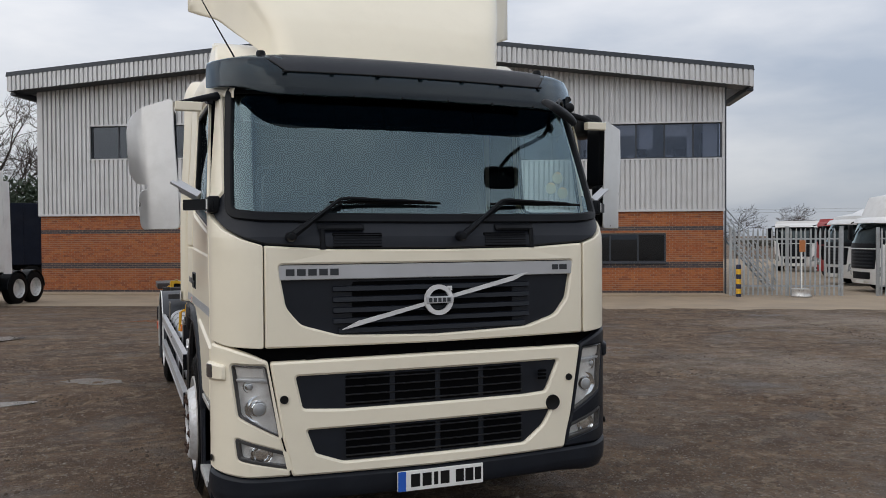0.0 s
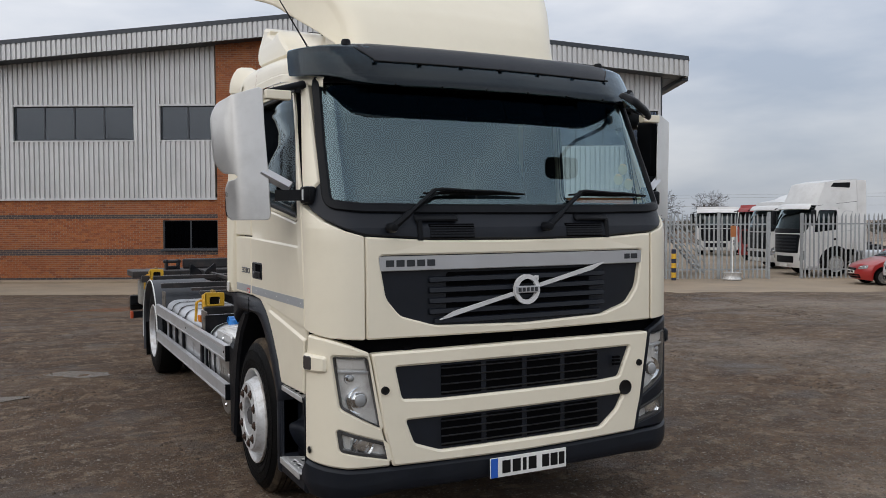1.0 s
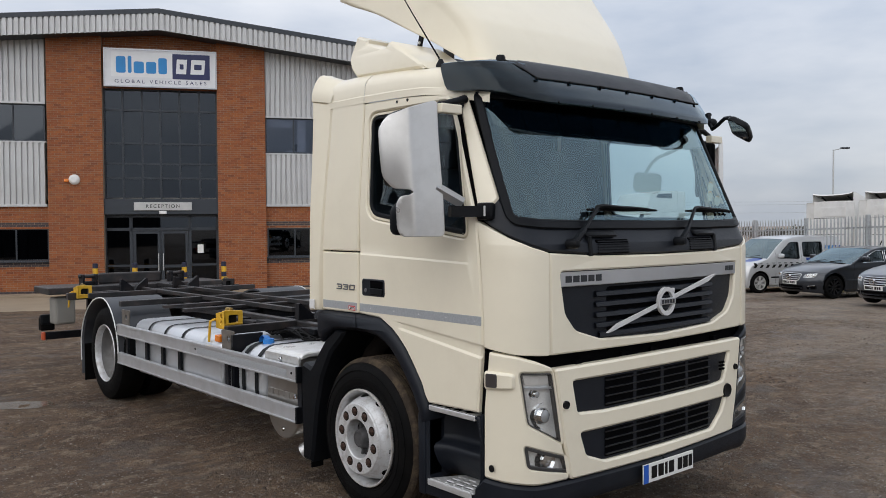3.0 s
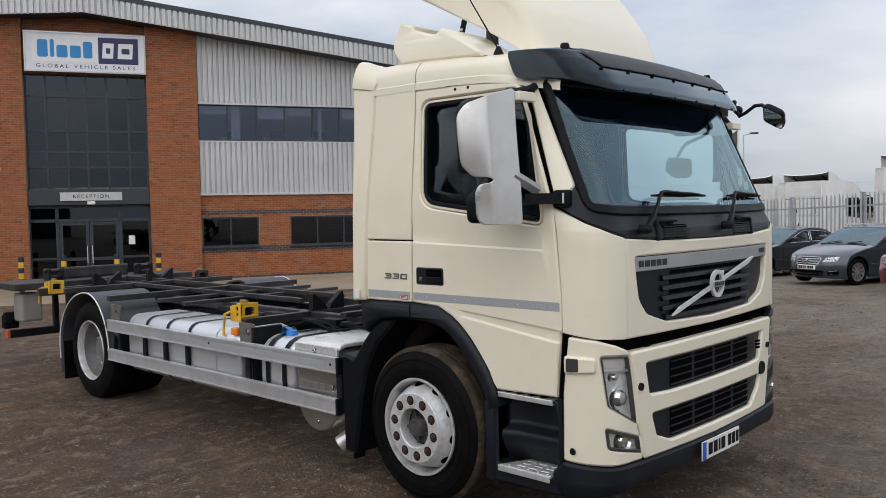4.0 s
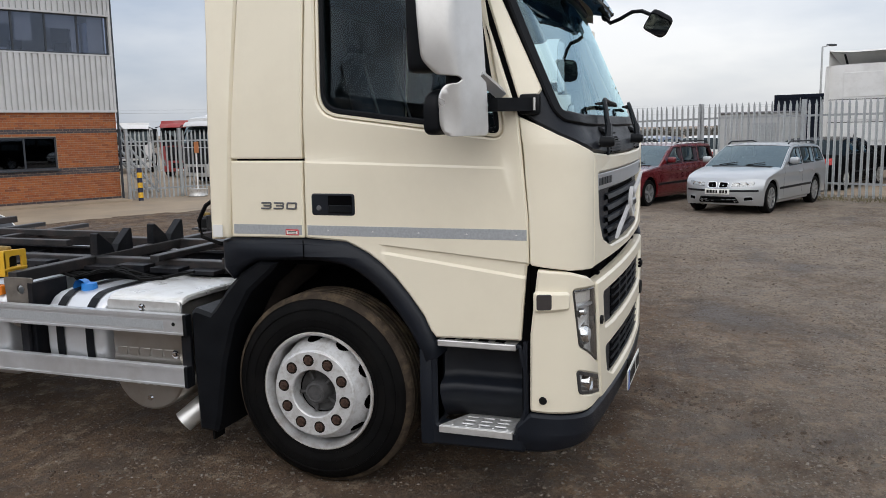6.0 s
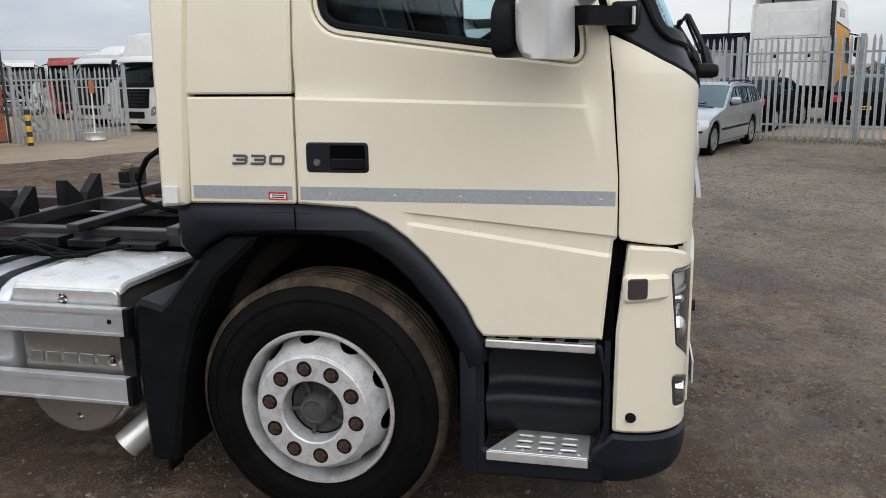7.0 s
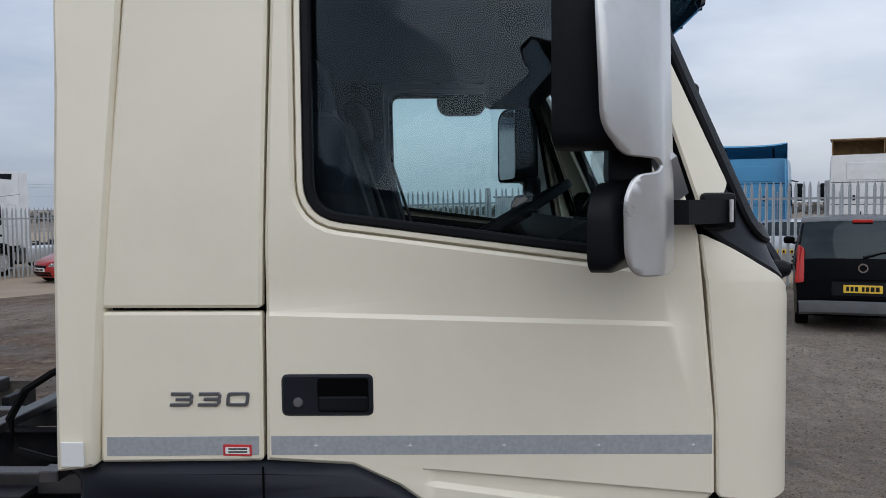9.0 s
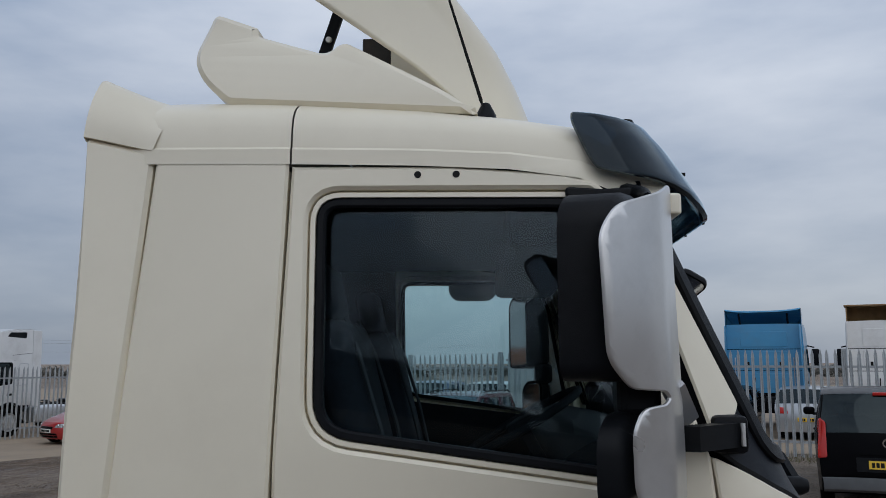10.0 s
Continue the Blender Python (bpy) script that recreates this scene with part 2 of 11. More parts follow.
def piece_material(name, colours, rough=0.85, per_object=False, bump=0.4):
    """Fired clay pieces: each takes its own tone, with a fine grain."""
    m = bpy.data.materials.new(name)
    m.use_nodes = True
    nt, ln = m.node_tree.nodes, m.node_tree.links
    b = nt["Principled BSDF"]
    b.inputs["Roughness"].default_value = rough
    if per_object:
        src = nt.new("ShaderNodeObjectInfo").outputs["Random"]
    else:
        src = nt.new("ShaderNodeNewGeometry").outputs["Random Per Island"]
    rp = nt.new("ShaderNodeValToRGB")
    rp.color_ramp.interpolation = "LINEAR"
    el = rp.color_ramp.elements
    while len(el) < len(colours):
        el.new(0.5)
    for i, c in enumerate(colours):
        el[i].position, el[i].color = i / (len(colours) - 1), (*c, 1)
    ln.new(src, rp.inputs[0])
    co = nt.new("ShaderNodeTexCoord")
    n = nt.new("ShaderNodeTexNoise")
    n.inputs["Scale"].default_value, n.inputs["Detail"].default_value = 7.0, 6.0
    ln.new(co.outputs["Object"], n.inputs[0])
    mr = nt.new("ShaderNodeMapRange")
    mr.inputs[3].default_value, mr.inputs[4].default_value = 0.7, 1.3
    ln.new(n.outputs[0], mr.inputs[0])
    hs = nt.new("ShaderNodeHueSaturation")
    ln.new(rp.outputs[0], hs.inputs["Color"])
    ln.new(mr.outputs[0], hs.inputs["Value"])
    ln.new(hs.outputs[0], b.inputs["Base Color"])
    bp = nt.new("ShaderNodeBump")
    bp.inputs["Strength"].default_value, bp.inputs["Distance"].default_value = bump, 0.004
    ln.new(n.outputs[0], bp.inputs["Height"])
    ln.new(bp.outputs[0], b.inputs["Normal"])
    return m


ORANGES = [(0.235, 0.067, 0.026), (0.31, 0.099, 0.034), (0.365, 0.123, 0.04), (0.28, 0.081, 0.029), (0.335, 0.107, 0.037), (0.20, 0.061, 0.027)]
BLUES = [(0.045, 0.042, 0.05), (0.08, 0.06, 0.06), (0.055, 0.05, 0.058)]
BRICKPC = piece_material("orange_brick_piece", ORANGES)
BRICKOB = piece_material("orange_brick_single", ORANGES, per_object=True)
BLUEPC = piece_material("blue_brick_piece", BLUES)
MORTAR = mat("mortar", (0.31, 0.235, 0.17), 0.95, var=0.12, scale=8)
STONEPC = piece_material("yard_stone", [(0.085, 0.062, 0.045), (0.17, 0.138, 0.105), (0.12, 0.09, 0.068), (0.22, 0.185, 0.15), (0.10, 0.073, 0.052), (0.30, 0.265, 0.225)], 0.9)


# ---------------------------------------------------------------- mesh tools
def part(name, bm, material, parent=None, label="", smooth=None):
    """Links a bmesh as one mesh object under a thing or a part."""
    me = bpy.data.meshes.new(name)
    bmesh.ops.recalc_face_normals(bm, faces=bm.faces)
    bm.to_mesh(me)
    bm.free()
    if smooth is not None:
        me.shade_smooth()
        me.set_sharp_from_angle(angle=radians(smooth))
    for one in material if isinstance(material, (list, tuple)) else [material]:
        me.materials.append(one)
    ob = new(name, me)
    if parent:
        ob.parent = parent
    if label:
        tagged(ob, label)
    return ob


def same_mesh(name, src, parent, m=None):
    """One more object on the mesh of src."""
    ob = new(name, src.data)
    ob.parent = parent
    if m is not None:
        ob.matrix_basis = m
    return ob


def empty(name, m=None, label="", category="", group="", kind=""):
    ob = new(name)
    ob.empty_display_size = 0.2
    if m is not None:
        ob.matrix_basis = m
    return tagged(ob, label, category, group, kind)


def box(bm, x0, x1, y0, y1, z0, z1, bevel=0.0, seg=2, m=None):
    vs = [bm.verts.new(p) for p in ((x0, y0, z0), (x1, y0, z0), (x1, y1, z0), (x0, y1, z0), (x0, y0, z1), (x1, y0, z1), (x1, y1, z1), (x0, y1, z1))]
    fs = [bm.faces.new([vs[i] for i in q]) for q in ((0, 3, 2, 1), (4, 5, 6, 7), (0, 1, 5, 4), (1, 2, 6, 5), (2, 3, 7, 6), (3, 0, 4, 7))]
    if bevel:
        r = bmesh.ops.bevel(bm, geom=list({e for f in fs for e in f.edges}), offset=bevel, segments=seg, profile=0.5, affect="EDGES")
        vs = list({v for f in r["faces"] for v in f.verts} | {v for v in vs if v.is_valid})
    if m is not None:
        bmesh.ops.transform(bm, matrix=m, verts=[v for v in vs if v.is_valid])
    return vs


def boxed(x0, x1, y0, y1, z0, z1, bevel=0.0, seg=2, m=None):
    bm = bmesh.new()
    box(bm, x0, x1, y0, y1, z0, z1, bevel, seg, m)
    return bm


def tube(bm, pts, r, n=8, cap=True):
    """A round bar along points; r may be a list."""
    pts = [Vector(p) for p in pts]
    rr = r if isinstance(r, (list, tuple)) else [r] * len(pts)
    rings = []
    for i, p in enumerate(pts):
        d = (pts[min(i + 1, len(pts) - 1)] - pts[max(i - 1, 0)]).normalized()
        a = d.cross(Vector((0, 0, 1)) if abs(d.z) < 0.9 else Vector((0, 1, 0))).normalized()
        b = d.cross(a)
        rings.append([bm.verts.new(p + rr[i] * (math.cos(2 * math.pi * k / n) * a + math.sin(2 * math.pi * k / n) * b)) for k in range(n)])
    for q, s in zip(rings, rings[1:]):
        for k in range(n):
            bm.faces.new((q[k], q[(k + 1) % n], s[(k + 1) % n], s[k]))
    if cap:
        bm.faces.new(rings[0])
        bm.faces.new(rings[-1])
    return rings


def tubed(pts, r, n=8):
    bm = bmesh.new()
    tube(bm, pts, r, n)
    return bm


def lathe(bm, prof, n=32, axis="x", centre=(0, 0, 0), arc=1.0):
    """Turns a profile of (radius, along) round an axis."""
    cx, cy, cz = centre
    rings = []
    full = arc >= 1.0
    steps = n if full else n + 1
    for k in range(steps):
        a = 2 * math.pi * arc * k / n
        c, s = math.cos(a), math.sin(a)
        row = []
        for r, h in prof:
            p = {"x": (cx + h, cy + r * c, cz + r * s), "y": (cx + r * c, cy + h, cz + r * s), "z": (cx + r * c, cy + r * s, cz + h)}[axis]
            row.append(bm.verts.new(p))
        rings.append(row)
    for k in range(n):
        q, s = rings[k], rings[(k + 1) % steps]
        for i in range(len(prof) - 1):
            bm.faces.new((q[i], q[i + 1], s[i + 1], s[i]))
    bmesh.ops.remove_doubles(bm, verts=[v for r in rings for v in r], dist=1e-5)


def lathed(prof, n=32, axis="x", centre=(0, 0, 0), arc=1.0):
    bm = bmesh.new()
    lathe(bm, prof, n, axis, centre, arc)
    return bm


def rounded(pts, r, n=4):
    """A polygon with its corners rounded; r one radius or one for each corner."""
    out = []
    k = len(pts)
    rr = r if isinstance(r, (list, tuple)) else [r] * k
    for i in range(k):
        p, a, b = Vector(pts[i]), Vector(pts[i - 1]), Vector(pts[(i + 1) % k])
        u, v = (a - p), (b - p)
        q = min(rr[i], 0.49 * u.length, 0.49 * v.length)
        if q < 1e-4:
            out.append(tuple(p))
            continue
        s, e = p + u.normalized() * q, p + v.normalized() * q
        for j in range(n + 1):
            t = j / n
            out.append(tuple((1 - t) ** 2 * s + 2 * t * (1 - t) * p + t * t * e))
    return out


def inset(loop, d):
    """The loop moved inwards (towards its left when it runs anticlockwise) by d."""
    k = len(loop)
    area = sum(loop[i - 1][0] * loop[i][1] - loop[i][0] * loop[i - 1][1] for i in range(k))
    s = 1 if area > 0 else -1
    out = []
    for i in range(k):
        a, p, b = Vector(loop[i - 1]), Vector(loop[i]), Vector(loop[(i + 1) % k])
        u, v = (p - a), (b - p)
        if u.length < 1e-7 or v.length < 1e-7:
            u = v = b - a
        n1, n2 = Vector((-u.y, u.x)).normalized(), Vector((-v.y, v.x)).normalized()
        n = n1 + n2
        n = n.normalized() / max(0.5, n.normalized().dot(n1)) if n.length > 1e-6 else n1
        out.append(tuple(p + s * d * n))
    return out


def plate(loop, fn, thick=0.03, edge=0.008, holes=(), cuts_u=(), cuts_v=(), back=False):
    """A panel with chamfered edges and holes. loop, holes: outlines in (u, v); fn(u, v, depth) gives the place."""
    from mathutils.geometry import tessellate_polygon
    bm = bmesh.new()
    front = [inset(loop, edge)] + [inset(h, -edge) for h in holes]
    polys = [[Vector((p[0], p[1], 0)) for p in f] for f in front]
    flat = [v for f in polys for v in f]
    vs = [bm.verts.new(v) for v in flat]
    for tri in tessellate_polygon(polys):
        try:
            bm.faces.new([vs[i] for i in tri])
        except ValueError:
            pass
    start = 0
    for f, full in zip(front, [loop] + list(holes)):
        ring0 = vs[start:start + len(f)]
        start += len(f)
        ring1 = [bm.verts.new((p[0], p[1], edge)) for p in full]
        ring2 = [bm.verts.new((p[0], p[1], thick)) for p in full]
        k = len(f)
        for i in range(k):
            j = (i + 1) % k
            bm.faces.new((ring0[i], ring0[j], ring1[j], ring1[i]))
            bm.faces.new((ring1[i], ring1[j], ring2[j], ring2[i]))
    for axis, cuts in ((0, cuts_u), (1, cuts_v)):
        for c in cuts:
            co, no = [0, 0, 0], [0, 0, 0]
            co[axis], no[axis] = c, 1
            bmesh.ops.bisect_plane(bm, geom=bm.verts[:] + bm.edges[:] + bm.faces[:], plane_co=co, plane_no=no, dist=1e-5)
    for v in bm.verts:
        v.co = Vector(fn(v.co.x, v.co.y, v.co.z))
    return bm


def grid_mesh(bm, rows, close_u=False, close_v=False):
    """Quads over a grid of places."""
    g = [[bm.verts.new(p) for p in r] for r in rows]
    nr, nc = len(g), len(g[0])
    for i in range(nr if close_u else nr - 1):
        for j in range(nc if close_v else nc - 1):
            a, b = g[i], g[(i + 1) % nr]
            q = (a[j], a[(j + 1) % nc], b[(j + 1) % nc], b[j])
            if len(set(q)) == 4:
                bm.faces.new(q)
    return g


def prism(bm, pts, fn, a, b):
    """A solid between depths a and b over an outline."""
    p0 = [bm.verts.new(fn(u, v, a)) for u, v in pts]
    p1 = [bm.verts.new(fn(u, v, b)) for u, v in pts]
    k = len(pts)
    bm.faces.new(p0)
    bm.faces.new(p1[::-1])
    for i in range(k):
        bm.faces.new((p0[i], p0[(i + 1) % k], p1[(i + 1) % k], p1[i]))


def text_mesh(body, size, m, material, parent, name, depth=0.002, width=None, space=1.0, lean=0.0):
    """Lettering with the built-in font, as a mesh laid by m."""
    cu = bpy.data.curves.new(name, "FONT")
    cu.body, cu.size, cu.extrude, cu.align_x, cu.align_y = body, size, depth, "CENTER", "CENTER"
    cu.space_character, cu.shear, cu.offset = space, lean, (0.0004 if lean else 0.0)
    tmp = bpy.data.objects.new("tmp_text", cu)
    scene.collection.objects.link(tmp)
    bpy.context.view_layer.update()
    me = bpy.data.meshes.new_from_object(tmp.evaluated_get(bpy.context.evaluated_depsgraph_get()))
    scene.collection.objects.unlink(tmp)
    bpy.data.objects.remove(tmp)
    if width:
        xs = [v.co.x for v in me.vertices]
        f = width / (max(xs) - min(xs))
        me.transform(Matrix.Diagonal((f, 1, 1, 1)))
    me.materials.clear()
    me.materials.append(material)
    ob = new(name, me)
    if parent:
        ob.parent = parent
    ob.matrix_basis = m
    return ob


def smooth01(t):
    t = min(1.0, max(0.0, t))
    return t * t * (3 - 2 * t)


# ---------------------------------------------------------------- ground
TH = radians(-27.06)
FU, FN, FD = Vector((math.cos(TH), math.sin(TH), 0)), Vector((-math.sin(TH), math.cos(TH), 0)), 25.81
BASE_Z = -0.40


def gz(x, y):
    """Height of the yard: level by the truck, falling gently to the building."""
    return BASE_Z * smooth01(((FN.x * x + FN.y * y) - 6) / 19)


def fac(u, d, z):
    """A place by the facade: u along it, d out from it towards the yard, z up."""
    return FU * u + FN * (FD - d) + Vector((0, 0, z))

def ground_material():
    m = bpy.data.materials.new("muddy_gravel")
    m.use_nodes = True
    nt, ln = m.node_tree.nodes, m.node_tree.links
    b = nt["Principled BSDF"]
    co = nt.new("ShaderNodeTexCoord")

    def noise_node(scale, detail=6.0, rough=0.6):
        n = nt.new("ShaderNodeTexNoise")
        n.inputs["Scale"].default_value, n.inputs["Detail"].default_value, n.inputs["Roughness"].default_value = scale, detail, rough
        ln.new(co.outputs["Object"], n.inputs[0])
        return n

    def mapped(sock, a, b2, lo=0.0, hi=1.0):
        r = nt.new("ShaderNodeMapRange")
        r.inputs[1].default_value, r.inputs[2].default_value, r.inputs[3].default_value, r.inputs[4].default_value = a, b2, lo, hi
        ln.new(sock, r.inputs[0])
        return r.outputs[0]

    def mixed(f, a, b2, mode="MIX"):
        x = nt.new("ShaderNodeMix")
        x.data_type, x.blend_type = "RGBA", mode
        if isinstance(f, float):
            x.inputs[0].default_value = f
        else:
            ln.new(f, x.inputs[0])
        for s, v in ((6, a), (7, b2)):
            if isinstance(v, tuple):
                x.inputs[s].default_value = (*v, 1)
            else:
                ln.new(v, x.inputs[s])
        return x.outputs[2]

    def cells(scale):
        v = nt.new("ShaderNodeTexVoronoi")
        v.inputs["Scale"].default_value = scale
        ln.new(co.outputs["Object"], v.inputs[0])
        sp = nt.new("ShaderNodeSeparateColor")
        ln.new(v.outputs["Color"], sp.inputs[0])
        return v, sp

    def math_node(op, a, b2):
        n = nt.new("ShaderNodeMath")
        n.operation = op
        for k, v in ((0, a), (1, b2)):
            if isinstance(v, float):
                n.inputs[k].default_value = v
            else:
                ln.new(v, n.inputs[k])
        return n.outputs[0]

    big, mid, fine, grain = noise_node(0.16, 5), noise_node(1.1, 7, 0.66), noise_node(6, 8, 0.75), noise_node(55, 4, 0.6)
    mud = mixed(mapped(mid.outputs[0], 0.35, 0.68), (0.102, 0.056, 0.029), (0.262, 0.166, 0.095))
    grit = mixed(mapped(mid.outputs[0], 0.3, 0.7), (0.325, 0.255, 0.195), (0.49, 0.41, 0.325))
    # the yard is stonier to the east
    sep = nt.new("ShaderNodeSeparateXYZ")
    ln.new(co.outputs["Object"], sep.inputs[0])
    east = mapped(math_node("SUBTRACT", math_node("MULTIPLY", sep.outputs[0], 0.9), sep.outputs[1]), -4, 9, -0.17, 0.16)
    stony = mapped(math_node("ADD", math_node("ADD", big.outputs[0], east), mapped(fine.outputs[0], 0.3, 0.7, -0.14, 0.14)), 0.40, 0.66)
    col = mixed(stony, mud, grit)
    # tracks driven across the yard: long streaks of darker mud
    mp = nt.new("ShaderNodeMapping")
    mp.inputs["Rotation"].default_value = (0, 0, radians(27))
    mp.inputs["Scale"].default_value = (0.24, 0.8, 1)
    ln.new(co.outputs["Object"], mp.inputs[0])
    st = nt.new("ShaderNodeTexNoise")
    st.inputs["Scale"].default_value, st.inputs["Detail"].default_value, st.inputs["Roughness"].default_value = 1.3, 6.0, 0.6
    st.inputs["Distortion"].default_value = 1.6
    ln.new(mp.outputs[0], st.inputs[0])
    col = mixed(math_node("MULTIPLY", mapped(st.outputs[0], 0.50, 0.59, 0.0, 0.62), mapped(stony, 0, 1, 1.0, 0.22)), col, (0.062, 0.038, 0.022))
    col = mixed(mapped(fine.outputs[0], 0.46, 0.60, 0.0, 0.36), col, (0.058, 0.040, 0.028))
    col = mixed(mapped(grain.outputs[0], 0.45, 0.75, 0.0, 0.5), col, (0.07, 0.055, 0.043))
    # broken crust: sharp-edged dark clods and paler dry scabs
    crust, scab, clod = noise_node(3.1, 9, 0.74), noise_node(4.7, 8, 0.72), noise_node(17, 7, 0.7)
    firm = mapped(stony, 0, 1, 1.0, 0.45)
    col = mixed(math_node("MULTIPLY", mapped(crust.outputs[0], 0.485, 0.545, 0.0, 0.42), firm), col, (0.066, 0.040, 0.023))
    col = mixed(mapped(scab.outputs[0], 0.540, 0.595, 0.0, 0.45), col, (0.40, 0.305, 0.212))
    col = mixed(math_node("MULTIPLY", mapped(clod.outputs[0], 0.51, 0.56, 0.0, 0.34), firm), col, (0.064, 0.041, 0.026))
    # pebbles of three sizes pressed into the mud
    relief = math_node("MULTIPLY", grain.outputs[0], 0.35)
    for scale, few, pale in ((64, 0.48, (0.42, 0.37, 0.31)), (30, 0.60, (0.40, 0.35, 0.295)), (14, 0.84, (0.36, 0.315, 0.26))):
        v, sp = cells(scale)
        rare = math_node("ADD", sp.outputs[0], mapped(stony, 0, 1, -0.34, 0.06))
        here = math_node("MULTIPLY", mapped(rare, few, few + 0.03), mapped(math_node("ADD", v.outputs["Distance"], mapped(grain.outputs[0], 0.2, 0.8, -0.22, 0.22)), 0.46, 0.26))
        tone = mixed(sp.outputs[1], (0.13, 0.10, 0.078), pale)
        col = mixed(math_node("MULTIPLY", here, 0.9), col, tone)
        relief = math_node("ADD", relief, math_node("MULTIPLY", here, 26.0 / scale))
    # wet hollows
    wetn = noise_node(0.42, 5, 0.55)
    damp = mapped(math_node("ADD", noise_node(0.9, 7, 0.62).outputs[0], mapped(fine.outputs[0], 0.3, 0.7, -0.06, 0.06)), 0.52, 0.62)
    col = mixed(math_node("MULTIPLY", math_node("MULTIPLY", damp, 0.35), firm), col, (0.052, 0.036, 0.026))
    wet = math_node("MAXIMUM", mapped(wetn.outputs[0], 0.60, 0.68), math_node("MULTIPLY", damp, 0.72))
    col = mixed(math_node("MULTIPLY", mapped(wetn.outputs[0], 0.60, 0.68), 0.7), col, (0.075, 0.055, 0.042))
    ln.new(col, b.inputs["Base Color"])
    rr = nt.new("ShaderNodeMapRange")
    rr.inputs[3].default_value, rr.inputs[4].default_value = 0.9, 0.48
    ln.new(wet, rr.inputs[0])
    ln.new(rr.outputs[0], b.inputs["Roughness"])
    bp = nt.new("ShaderNodeBump")
    bp.inputs["Strength"].default_value, bp.inputs["Distance"].default_value = 1.0, 0.075
    ln.new(math_node("ADD", math_node("ADD", math_node("MULTIPLY", relief, 0.4), fine.outputs[0]), math_node("ADD", math_node("MULTIPLY", st.outputs[0], -1.6), math_node("MULTIPLY", math_node("ADD", crust.outputs[0], clod.outputs[0]), -0.8))), bp.inputs["Height"])
    ln.new(bp.outputs[0], b.inputs["Normal"])
    return m


GROUNDM = ground_material()
WATER = mat("puddle_water", (0.11, 0.085, 0.062), 0.16, var=0.15, rough_var=0.06)


RUTS = [(0.9, 0.1, -0.1, -1.5, 220), (12.8, 15.2, 13.2, 11.8, 260), (13.2, 11.8, 10.9, 6.3, 420), (-2.95, 5.6, -2.1, 5.5, 240), (-2.6, 4.7, -1.9, 4.6, 120), (4.6, 2.6, 5.4, 2.0, 120), (3.9, 4.4, 5.6, 4.5, 160), (-3.4, 8.9, -2.6, 8.3, 120), (6.6, 9.0, 9.0, 7.6, 160)]


